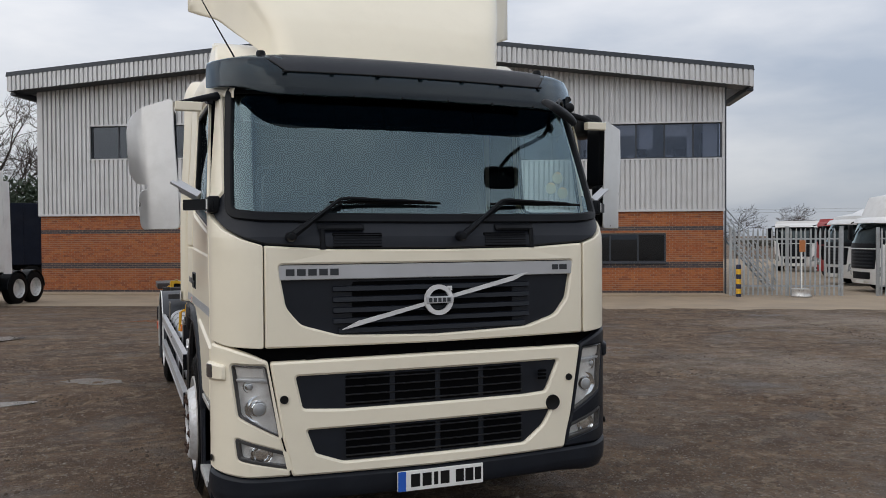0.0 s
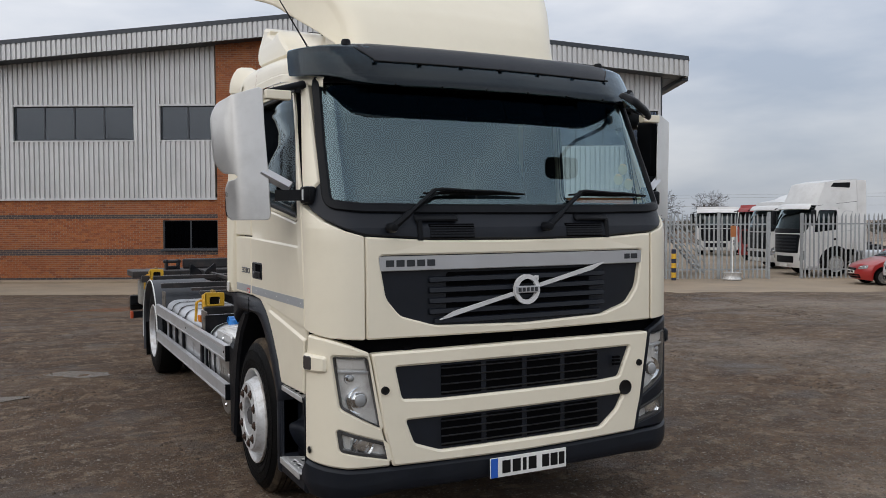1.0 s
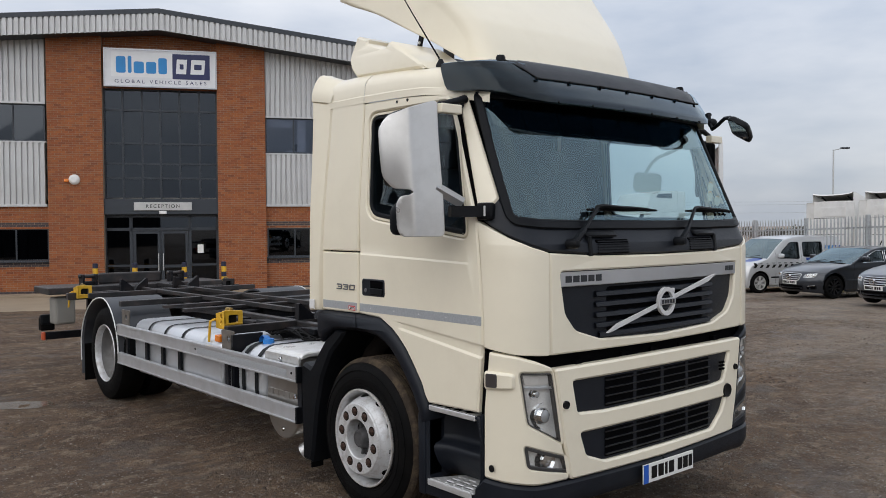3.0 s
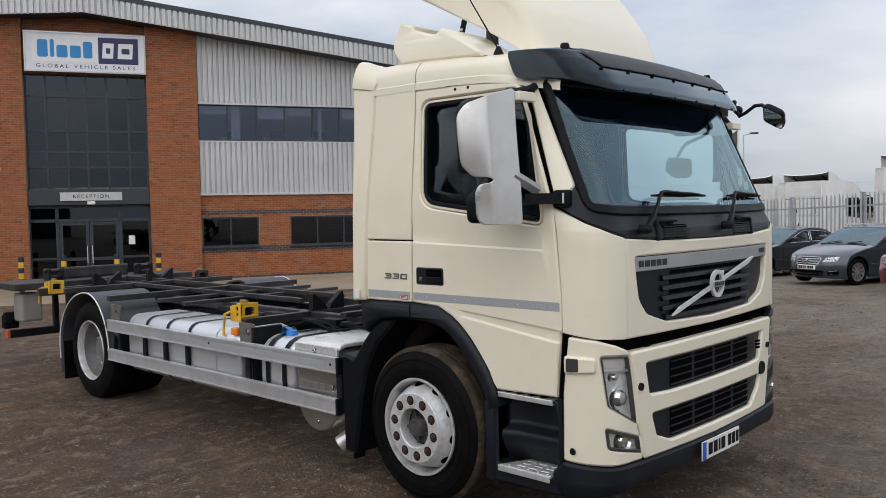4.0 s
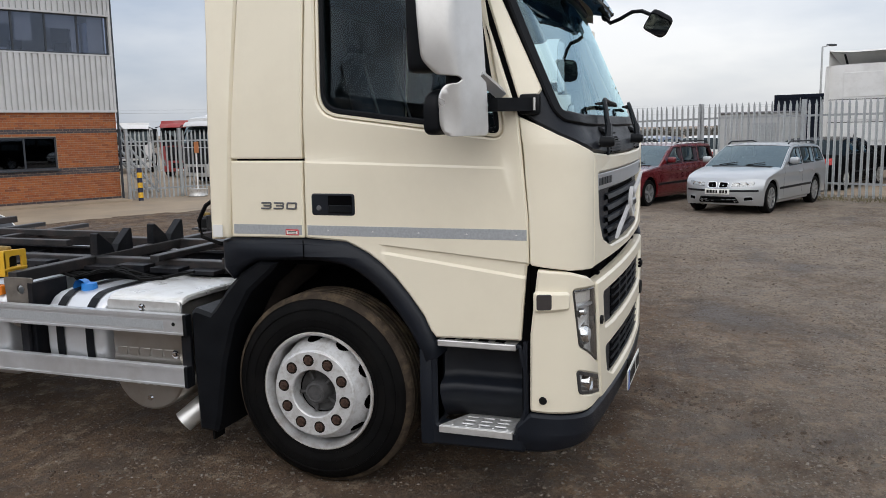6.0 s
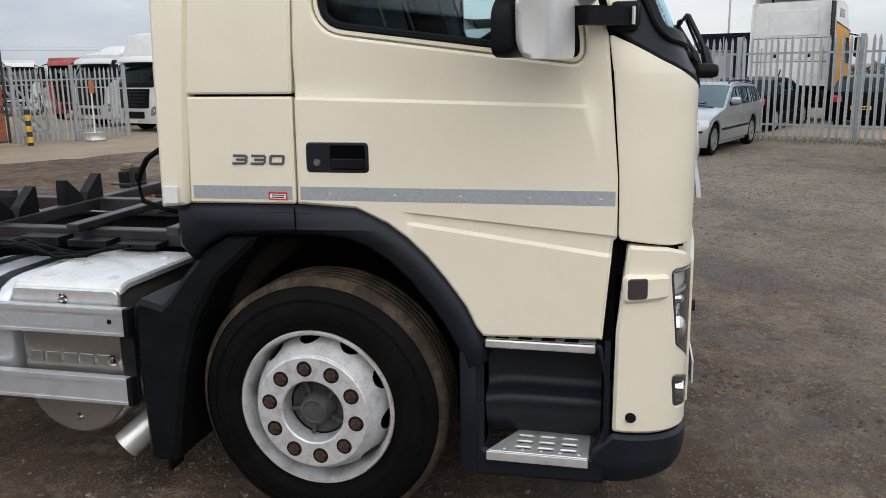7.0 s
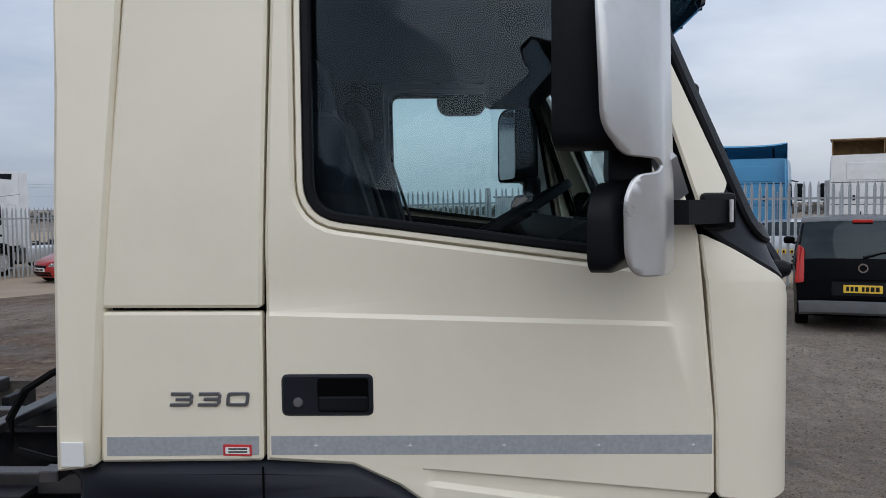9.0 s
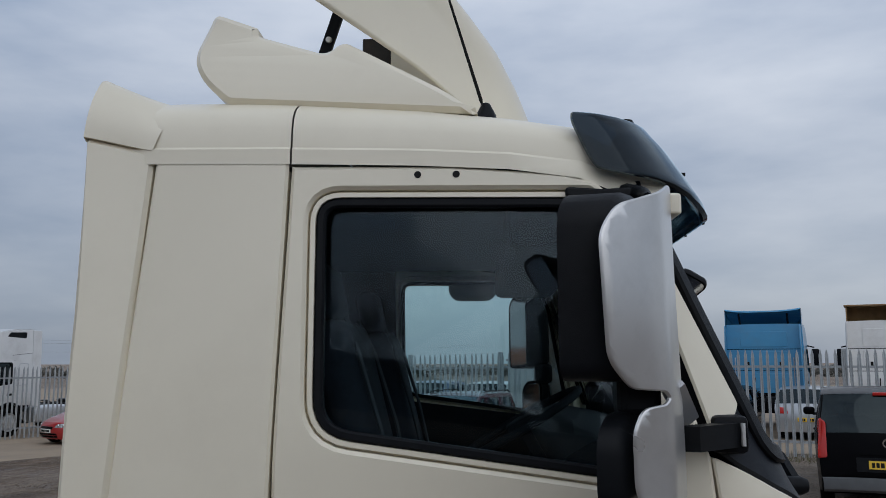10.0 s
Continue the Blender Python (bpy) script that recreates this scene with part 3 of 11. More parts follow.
def build_ground():
    xs = sorted({*[-700, -400, -200, -110, -60, -36, -24], *[-18 + 0.6 * i for i in range(0, 20)], *[-6 + 0.075 * i for i in range(0, 281)], *[15.2 + 0.4 * i for i in range(0, 8)], *[18 + 0.8 * i for i in range(0, 28)], 48, 60, 80, 110, 160, 240, 400, 700})
    ys = sorted({*[-700, -400, -200, -110, -60, -40, -30, -22], *[-18 + 0.6 * i for i in range(0, 22)], *[-5 + 0.075 * i for i in range(0, 281)], *[16.2 + 0.4 * i for i in range(0, 5)], *[18 + 0.8 * i for i in range(0, 28)], 48, 60, 80, 110, 160, 240, 400, 700})

    def h(x, y):
        z = gz(x, y)
        near = max(0.0, 1 - max(abs(x - 3), abs(y - 3)) / 24)
        if near > 0:
            p = Vector((x, y, 0))
            z += near * (0.028 * noise.noise(p * 0.35) + 0.016 * noise.noise(p * 1.6) + 0.013 * noise.noise(p * 4.1) * max(0.0, 0.5 + noise.noise(p * 0.6)) * 2 + 0.016 * max(0.0, noise.noise(p * 7.3 + Vector((3, 1, 0))) - 0.12) * max(0.0, 0.35 + noise.noise(p * 0.8)) * 2.5)
            # wheel ruts along the drive towards the gate
            for off, turn in ((0.0, 0.30), (5.2, 0.12)):
                q = -math.sin(turn) * (x - 6) + math.cos(turn) * (y - 9 - off)
                for rut in (-1.0, 1.0):
                    z -= 0.03 * near * math.exp(-((q - rut) / 0.22) ** 2)
            # churned ruts
            for ax, ay, bx, by, n in RUTS:
                dx, dy = bx - ax, by - ay
                q2 = dx * dx + dy * dy
                f = ((x - ax) * dx + (y - ay) * dy) / q2
                if -0.15 < f < 1.15:
                    w = ((y - ay) * dx - (x - ax) * dy) / math.sqrt(q2) - 0.12 * math.sin(5 * f)
                    if abs(w) < 1.2:
                        fade = min(1.0, (f + 0.15) / 0.25, (1.15 - f) / 0.25)
                        z += fade * (-0.032 * math.exp(-(w / 0.16) ** 2) + 0.022 * math.exp(-((abs(w) - 0.30) / 0.12) ** 2) * (0.6 + noise.noise(p * 3.3)))
            # level pads under the wheels
            for wx, wy in ((-1.1, 1.45), (1.1, 1.45), (-1.0, 6.42), (1.0, 6.42)):
                k = math.exp(-((x - wx) ** 2 + (y - wy) ** 2) / 0.5)
                z = z * (1 - k)
        return z

    bm = bmesh.new()
    grid_mesh(bm, [[(x, y, h(x, y)) for y in ys] for x in xs])
    g = part("ground", bm, GROUNDM, smooth=60)
    tagged(g, "muddy brown gravel yard with wheel tracks and wet hollows", "ground", kind="structure")
    # loose stones and clods of mud along the tracks
    rnd = random.Random(4)

    def lumps(spots):
        verts, faces = [], []
        for x, y, r in spots:
            z, a, k0 = h(x, y), rnd.uniform(0, 6.28), len(verts)
            el = rnd.uniform(0.45, 1.0)
            rad = [rnd.uniform(0.6, 1.25) for _ in range(5)]
            ca, sa = math.cos(a), math.sin(a)
            for f, zz in ((1.0, -0.10), (0.62, 0.42)):
                for k in range(5):
                    px, py = r * f * rad[k] * math.cos(k * 1.2566), r * f * rad[k] * el * math.sin(k * 1.2566)
                    verts.append((x + px * ca - py * sa, y + px * sa + py * ca, z + r * zz * rnd.uniform(0.75, 1.2)))
            for k in range(5):
                k2 = (k + 1) % 5
                faces.append((k0 + k, k0 + k2, k0 + 5 + k2, k0 + 5 + k))
            faces.append(tuple(k0 + 5 + k for k in range(5)))
        me = bpy.data.meshes.new("lumps")
        me.from_pydata(verts, [], faces)
        return me

    spots = []
    for _ in range(90000):
        x, y = rnd.uniform(-7, 15), rnd.uniform(-5, 10)
        k = rnd.random()
        if k > 0.62:
            x, y = rnd.uniform(1.5, 12), rnd.uniform(-7, 3)
        elif k < 0.25:
            x, y = rnd.uniform(-5, 4), rnd.uniform(-4, 4)
        if rnd.random() > 0.62 + 0.8 * noise.noise(Vector((x * 0.7, y * 0.7, 2))):
            continue
        spots.append((x, y, rnd.choice((0.005, 0.006, 0.006, 0.007, 0.008, 0.009, 0.011, 0.015)) * rnd.uniform(0.7, 1.3)))
    me = lumps(spots)
    me.materials.append(STONEPC)
    tagged(new("loose_stones", me), "small loose grey-brown stones scattered over the yard", "gravel", kind="stuff")
    spots = []
    for ax, ay, bx, by, n in RUTS:
        for _ in range(n):
            f = rnd.random()
            w = 0.12 * math.sin(5 * f) + rnd.gauss(0, 0.11)
            dx, dy = bx - ax, by - ay
            q = math.hypot(dx, dy)
            spots.append((ax + dx * f - dy / q * w, ay + dy * f + dx / q * w, 0.006 + 0.022 * rnd.random() ** 2.5))
    for _ in range(6500):
        x, y = (rnd.uniform(-4.5, -1.4), rnd.uniform(2, 11)) if rnd.random() < 0.5 else (rnd.uniform(2.5, 12), rnd.uniform(-2, 14))
        if noise.noise(Vector((x * 0.9, y * 0.9, 7))) > 0.12:
            spots.append((x, y, 0.005 + 0.024 * rnd.random() ** 3))
    me = lumps(spots)
    me.materials.append(mat("dark_mud", (0.085, 0.060, 0.042), 0.85, var=0.35, scale=12))
    tagged(new("mud_clods", me), "dark churned mud clods along wheel tracks", "mud", kind="stuff")
    # puddles lying in the hollows
    bm = bmesh.new()
    for cx, cy, rx, ry, t in ((-2.05, 6.75, 0.34, 0.16, -0.6), (-3.35, 5.55, 0.55, 0.16, 0.1), (-1.2, 15.5, 0.8, 0.4, 0.3), (-4.4, 12.2, 0.9, 0.35, 0.4), (5.2, 6.9, 0.6, 0.3, -0.4)):
        around = [h(cx + rx * q * math.cos(a), cy + ry * q * math.sin(a)) for a in range(7) for q in (0.2, 0.5, 0.8)]
        zz = sum(around) / len(around) + 0.002
        ring = []
        for k in range(28):
            a = k / 28 * 2 * math.pi
            f = 1.25 + 0.35 * noise.noise(Vector((cx + 1.7 * math.cos(a), cy + 1.7 * math.sin(a), 3)))
            px, py = rx * f * math.cos(a), ry * f * math.sin(a)
            ring.append(bm.verts.new((cx + px * math.cos(t) - py * math.sin(t), cy + px * math.sin(t) + py * math.cos(t), zz)))
        bm.faces.new(ring)
    pd = part("puddles", bm, WATER)
    tagged(pd, "shallow brown rain puddles in the yard", "puddle", kind="stuff")


build_ground()

BM = Matrix.Translation(FN * FD) @ Matrix.Rotation(TH, 4, "Z")


def add_uv(ob):
    me = ob.data
    uv = me.uv_layers.new(name="UVMap")
    for p in me.polygons:
        for li in p.loop_indices:
            c = me.vertices[me.loops[li].vertex_index].co
            uv.data[li].uv = (c.x, c.z) if abs(p.normal.y) > 0.5 else ((c.y, c.z) if abs(p.normal.x) > 0.5 else (c.x, c.y))


def build_apron():
    bm = bmesh.new()
    us = [-60 + 2 * i for i in range(60)]
    ds = [0.0, 1.0, 2, 3, 4, 5, 5.8, 6.6]
    rows = []
    for u in us:
        row = []
        for d in ds:
            wob = (0.5 * noise.noise(Vector((u * 0.3, 0, 5))) if d > 6 else 0) + (0.045 * max(0, u - 4) if d > 5 else 0)
            p = fac(u, d + wob, 0)
            p.z = gz(p.x, p.y) + (0.03 if d < 6.5 else -0.03)
            row.append(p)
        rows.append(row)
    grid_mesh(bm, rows)
    a = part("concrete_apron", bm, CONCRETE)
    tagged(a, "worn pale concrete apron in front of the building", "pavement", kind="structure")
    # yard behind the gate
    bm = bmesh.new()
    rows = []
    for u in (7.5, 12, 20, 32, 50, 80):
        rows.append([fac(u, d, BASE_Z + 0.025) for d in (0.0, -8, -20, -45)])
    grid_mesh(bm, rows)
    a = part("concrete_yard", bm, CONCRETE)
    tagged(a, "grey concrete lorry park behind the gate", "pavement", kind="structure")
    bm = bmesh.new()
    box(bm, -18.4, -7.3, -0.9, 0.0, BASE_Z, BASE_Z + 0.10, 0.015)
    k = part("kerb_left", bm, CONCRETE)
    k.matrix_basis = BM
    tagged(k, "low concrete kerb along the brick wall", "kerb", kind="structure")
    bm = bmesh.new()
    box(bm, -2.9, 7.45, -0.9, 0.0, BASE_Z, BASE_Z + 0.10, 0.015)
    k = part("kerb_right", bm, CONCRETE)
    k.matrix_basis = BM
    tagged(k, "low concrete kerb along the brick wall", "kerb", kind="structure")


build_apron()


SINGLE_BRICKS = []


def bricks(bld, u0, u1, z0, z1, y, holes=(), bands=(), singles=False):
    """Courses of half-lapped bricks standing proud of the mortar; bands of blue brick by height."""
    rows = {"o": ([], []), "b": ([], [])}
    n = int(round((z1 - z0) / 0.075))
    for j in range(n):
        a, b = z0 + j * 0.075 + 0.005, z0 + (j + 1) * 0.075 - 0.005
        zc = (a + b) / 2
        blue = any(p < zc < q for p, q in bands)
        x = u0 - (0.1125 if j % 2 else 0.0)
        while x < u1:
            s, e = max(x + 0.005, u0), min(x + 0.22, u1)
            x += 0.225
            if e - s < 0.03:
                continue
            cut = False
            for h0, h1, g0, g1 in holes:
                if g0 - 0.01 < zc < g1 + 0.01 and e > h0 and s < h1:
                    if s < h0 - 0.03:
                        e = h0 - 0.004
                    elif e > h1 + 0.03:
                        s = h1 + 0.004
                    else:
                        cut = True
            if cut:
                continue
            if singles and not blue and len(SINGLE_BRICKS) < 300 and e - s > 0.21 and zc < 2.2:
                SINGLE_BRICKS.append((s, a, y))
                continue
            verts, faces = rows["b" if blue else "o"]
            k = len(verts)
            pr = 0.008 + 0.002 * math.sin(37.1 * s + 91.7 * a)
            verts += [(s, y, a), (e, y, a), (e, y, b), (s, y, b), (s + 0.003, y - pr, a + 0.003), (e - 0.003, y - pr, a + 0.003), (e - 0.003, y - pr, b - 0.003), (s + 0.003, y - pr, b - 0.003)]
            faces += [(k + 4, k + 5, k + 6, k + 7), (k, k + 1, k + 5, k + 4), (k + 1, k + 2, k + 6, k + 5), (k + 2, k + 3, k + 7, k + 6), (k + 3, k, k + 4, k + 7)]
    for key, m in (("o", BRICKPC), ("b", BLUEPC)):
        verts, faces = rows[key]
        if verts:
            me = bpy.data.meshes.new("brickwork")
            me.from_pydata(verts, [], faces)
            me.materials.append(m)
            ob = new("brickwork", me)
            ob.parent = bld
            tagged(ob, kind="stuff")


def build_office():
    bld = empty("office_building", BM, "two-storey trade office with brick base and silver corrugated cladding", "building")
    U0, U1, PK = -18.4, 7.45, -5.13
    ZL, ZR, ZP = 7.98, 7.53, 9.17
    SPLIT = 2.68

    def eave(u):
        f = (PK - u) / (PK - U0 + 0.75) if u < PK else (u - PK) / (U1 + 0.80 - PK)
        return ZP + ((ZL if u < PK else ZR) - ZP) * f - 0.47

    def wallfn(y0):
        return lambda u, v, d: (u, y0 + d, v)

    # brick base, left and right, with window holes
    def rect(a, b, c, d):
        return [(a, c), (b, c), (b, d), (a, d)]

    for nm, a, b, holes in (("brick_wall", U0, -8.80, [rect(-10.89, -8.84, 0.80, 1.90)]),
                            ("brick_wall", -1.64, U1, [rect(-1.60, 0.36, 0.82, 1.86), rect(1.48, 5.44, 0.80, 1.85)])):
        part(nm, plate(rect(a, b, BASE_Z - 0.3, SPLIT), wallfn(0), 0.25, 0.004, holes), MORTAR, bld, "orange brick base wall")
        bricks(bld, a, b, BASE_Z - 0.05, SPLIT - 0.05, 0.0, [(h[0][0], h[1][0], h[0][1], h[2][1]) for h in holes], [(0.62, 0.80), (BASE_Z - 0.1, BASE_Z + 0.16), (1.94, 2.10)], nm == "brick_wall" and a > -5)
    # brick piers of the entrance
    for a, b in ((-8.80, -7.06), (-3.29, -1.64)):
        w = part("brick_pier", boxed(a, b, -0.22, 0.3, BASE_Z - 0.3, eave((a + b) / 2) + 0.45), MORTAR, bld, "tall orange brick pier")
        bricks(bld, a, b, BASE_Z - 0.05, eave((a + b) / 2) + 0.40, -0.22)
    # brick above the entrance behind the sign
    w = part("brick_wall", boxed(-7.12, -3.30, 0.02, 0.3, 6.70, 9.0), BRICK, bld)
    add_uv(w)

    # corrugated cladding
    def corr(u0, u1, zb, zt, y0=-0.03, depth=0.062, pitch=0.18):
        bm = bmesh.new()
        n = max(1, round((u1 - u0) / pitch))
        p = (u1 - u0) / n
        pts = []
        for i in range(n):
            s = u0 + i * p
            pts += [(s, y0), (s + 0.20 * p, y0), (s + 0.29 * p, y0 - depth), (s + 0.91 * p, y0 - depth)]
        pts.append((u1, y0))
        lo = [bm.verts.new((x, y, zb(x))) for x, y in pts]
        hi = [bm.verts.new((x, y, zt(x))) for x, y in pts]
        for i in range(len(pts) - 1):
            bm.faces.new((lo[i], lo[i + 1], hi[i + 1], hi[i]))
        return bm

    c = lambda v: (lambda u: v)  # noqa: E731
    WL = [(-16.3, -11.9, 4.83, 6.10), (-10.90, -8.90, 4.83, 6.10)]
    for u0, u1, zb, zt in ((U0, -16.3, c(SPLIT), eave), (-16.3, -11.9, c(SPLIT), c(4.83)), (-16.3, -11.9, c(6.10), eave), (-11.9, -10.9, c(SPLIT), eave),
                           (-10.9, -8.9, c(SPLIT), c(4.83)), (-10.9, -8.86, c(6.10), eave), (-1.66, 7.40, c(SPLIT), c(4.54)), (-1.66, 7.40, c(5.82), eave)):
        part("cladding_sheet", corr(u0, u1, zb, zt), CLAD, bld, "silver corrugated wall sheet")
    # drip trims
    for a, b in ((U0 - 0.05, -8.85), (-1.67, U1 + 0.05)):
        part("drip_trim", boxed(a, b, -0.10, 0.0, SPLIT - 0.05, SPLIT + 0.03, 0.008), CLAD, bld)
    for a, b in ((U0 - 0.06, U0 + 0.05), (U1 - 0.05, U1 + 0.03)):
        part("corner_trim", boxed(a, b, -0.085, 0.2, SPLIT, 7.6), CLAD, bld)
    part("down_pipe", boxed(U1 + 0.032, U1 + 0.085, -0.10, 0.0, BASE_Z, 7.2, 0.01), DARKTRIM, bld, "dark square rainwater pipe")
    # inner linings, side and back walls close the shell
    inner = mat("office_lining", (0.50, 0.49, 0.47), 0.9, var=0.08)
    part("side_wall", boxed(U0, U0 + 0.2, 0.25, 26, BASE_Z, 7.6), CLAD, bld)
    for y0, y1, z0, z1 in ((0.25, 26, BASE_Z, 4.54), (0.25, 26, 5.82, 7.4), (3.2, 26, 4.54, 5.82)):
        part("side_wall", boxed(U1 - 0.2, U1, y0, y1, z0, z1), CLAD, bld)
    sw = part("side_window", boxed(U1 - 0.13, U1 - 0.118, 0.25, 3.2, 4.54, 5.82), BUILDGL2, bld, "clear side window of the upper office")
    sw.visible_shadow = False
    for y in (0.27, 1.22, 2.18, 3.13):
        part("mullion", boxed(U1 - 0.16, U1 - 0.08, y, y + 0.06, 4.54, 5.82), DARKTRIM, sw)
    # desks and screens along the upper window
    desk = mat("office_desk", (0.55, 0.54, 0.52), 0.6, var=0.05)
    for u in (-0.9, 0.6, 2.2, 4.1, 5.5):
        dk = part("office_desk", boxed(u, u + 1.1, 0.45, 1.1, 4.58, 4.63), desk, bld, "pale office desk by the window")
        part("screen", boxed(u + 0.35, u + 0.75, 0.62, 0.66, 4.68, 4.95, 0.01), INK, dk)
        part("papers", boxed(u + 0.05, u + 0.26, 0.5, 0.75, 4.63, 4.71, 0.01), WHITEP, dk)
    part("back_wall", boxed(U0, U1, 26, 26.2, BASE_Z, 9.2), CLAD, bld)
    part("partition", boxed(U0 + 0.2, U1 - 0.2, 5.0, 5.1, BASE_Z, 8.5), inner, bld)
    part("upper_floor", boxed(U0 + 0.2, U1 - 0.2, 0.3, 5.0, 2.85, 3.1), inner, bld)
    part("ceiling", boxed(U0 + 0.2, U1 - 0.2, 0.3, 5.0, 6.75, 6.85), inner, bld)
    # roof with overhang and fascia
    OV = 0.85
    for s in (-1, 1):
        e = U0 - 0.75 if s < 0 else U1 + 0.80
        ze, zp = ZL if s < 0 else ZR, ZP
        bm = bmesh.new()
        prism(bm, [(e, ze - 0.05), (PK, zp - 0.05), (PK, zp + 0.06), (e, ze + 0.06)], lambda u, v, d: (u, d, v), -OV, 26.5)
        part("roof", bm, ROOFM, bld, "shallow pitched roof")
        bm = bmesh.new()
        prism(bm, [(e, ze - 0.60), (PK, zp - 0.60), (PK, zp - 0.56), (e, ze - 0.56)], lambda u, v, d: (u, d, v), -OV + 0.02, 0.1)
        part("soffit", bm, DARKTRIM, bld, "dark soffit under the roof edge")
        lo, hi = min(e, PK), max(e, PK)
        slope = (zp - ze) / (PK - e)
        part("fascia", corr(lo, hi, lambda u: ze + slope * (u - e) - 0.62, lambda u: ze + slope * (u - e) - 0.02, -OV), CLAD, bld, "corrugated fascia band")
        bm = bmesh.new()
        prism(bm, [(e - 0.04 * s * -1, ze - 0.06), (PK, zp - 0.06), (PK, zp + 0.10), (e, ze + 0.10)], lambda u, v, d: (u, d, v), -OV - 0.07, -OV + 0.02)
        part("roof_edge_trim", bm, DARKTRIM, bld, "dark roof edge capping")
        part("fascia_return", boxed(e - 0.03, e + 0.03, -OV, 3, ze - 0.6, ze), CLAD, bld)
        part("gutter_end", boxed(e - 0.12, e + 0.12, -0.5, 3, ze - 0.72, ze - 0.52, 0.03), DARKTRIM, bld)

    # no two panes sit quite true in their frames
    prnd = random.Random(31)

    def settle(p, u, y, z):
        c = Matrix.Translation((u, y, z))
        p.matrix_basis = c @ Matrix.Rotation(radians(prnd.gauss(0, 0.25)), 4, "X") @ Matrix.Rotation(radians(prnd.gauss(0, 0.35)), 4, "Z") @ c.inverted()

    # windows
    def window(u0, u1, z0, z1, n, gl, y=0.06, f=0.05):
        bm = bmesh.new()
        for a, b, c0, c1 in ((u0, u1, z0, z0 + f), (u0, u1, z1 - f, z1), (u0, u0 + f, z0 + f, z1 - f), (u1 - f, u1, z0 + f, z1 - f)):
            box(bm, a, b, y - 0.03, y + 0.05, c0, c1)
        w = (u1 - u0) / n
        for i in range(1, n):
            box(bm, u0 + i * w - f / 2, u0 + i * w + f / 2, y - 0.03, y + 0.05, z0 + f, z1 - f)
        fr = part("window", bm, DARKTRIM, bld, "dark framed strip window")
        for i in range(n):
            pn = part("pane", boxed(u0 + i * w + f / 2, u0 + (i + 1) * w - f / 2, y, y + 0.012, z0 + f, z1 - f), gl, fr)
            pn.visible_shadow = False
            settle(pn, u0 + (i + 0.5) * w, y, (z0 + z1) / 2)
        sill = part("sill", boxed(u0 - 0.06, u1 + 0.06, -0.10, y - 0.03, z0 - 0.05, z0, 0.006), CLAD if z0 > 3 else DARKTRIM, fr)
        return fr

    window(-16.3, -11.9, 4.83, 6.10, 4, BUILDGL)
    window(-10.9, -8.9, 4.83, 6.10, 2, BUILDGL)
    window(-10.89, -8.84, 0.80, 1.90, 2, BUILDGL)
    window(-1.64, 7.40, 4.54, 5.82, 9, BUILDGL2)
    window(-1.60, 0.36, 0.82, 1.86, 2, BUILDGL)
    window(1.48, 5.44, 0.80, 1.85, 4, BUILDGL)
    for a, b in ((-16.36, -11.84), (-10.96, -8.86), (-1.67, 7.42)):
        part("window_head_trim", boxed(a, b, -0.11, 0.0, 6.08 if a < -5 else 5.80, 6.14 if a < -5 else 5.86), CLAD, bld)
    # blinds in the upper office
    blind = mat("office_blind", (0.62, 0.62, 0.60), 0.8, var=0.05)
    for u, w, dz in ((-1.5, 0.85, 0.3), (-0.5, 0.3, 1.2), (0.45, 0.9, 0.45), (1.5, 0.85, 0.3), (2.6, 0.12, 1.25), (3.5, 0.9, 0.4), (4.5, 0.5, 0.9), (5.4, 0.9, 0.45), (6.2, 0.25, 1.2), (6.75, 0.5, 1.25)):
        part("blind", boxed(u, u + w, 0.095, 0.105, 5.79 - dz, 5.79), blind, bld, "half-lowered pale window blind")
    # entrance: curtain wall, band, doors
    gy = 0.14
    ucuts = [-7.04, -6.445, -5.81, -5.21, -4.57, -3.90, -3.33]
    zcuts = [2.92, 3.62, 4.12, 4.82, 5.96, 6.66]
    cw = part("curtain_wall", frame_ring(-7.12, -3.28, 2.84, 6.72, 0.05, gy - 0.065, gy + 0.065), DARKTRIM, bld, "dark framed tall entrance glazing")
    for u in ucuts:
        part("mullion", boxed(u - 0.03, u + 0.03, gy - 0.06, gy + 0.06, 2.87, 6.69), DARKTRIM, cw)
    for z in zcuts[1:-1]:
        part("transom", boxed(-7.08, -3.32, gy - 0.055, gy + 0.055, z - 0.03, z + 0.03), DARKTRIM, cw)
    for i in range(6):
        for j in range(5):
            p = part("pane", boxed(ucuts[i] + 0.03, ucuts[i + 1] - 0.03, gy, gy + 0.012, zcuts[j] + 0.03, zcuts[j + 1] - 0.03), BUILDGL, cw)
            settle(p, (ucuts[i] + ucuts[i + 1]) / 2, gy, (zcuts[j] + zcuts[j + 1]) / 2)
            p.visible_shadow = False
    part("entrance_band", boxed(-7.06, -3.29, -0.16, 0.3, 2.36, 2.90, 0.01), DARKTRIM, bld, "charcoal band over the doors")
    bm = bmesh.new()
    for a, b, c0, c1 in ((-7.1, -7.02, BASE_Z, 2.34), (-6.28, -6.18, BASE_Z, 2.34), (-4.32, -4.22, BASE_Z, 2.34), (-3.38, -3.30, BASE_Z, 2.34),
                         (-7.1, -3.3, 1.80, 1.90), (-7.1, -3.3, 2.26, 2.34), (-7.1, -6.2, BASE_Z, BASE_Z + 0.2), (-4.3, -3.3, BASE_Z, BASE_Z + 0.2),
                         (-7.1, -6.2, 0.55, 0.62), (-4.3, -3.3, 0.55, 0.62)):
        box(bm, a, b, gy - 0.05, gy + 0.05, c0, c1)
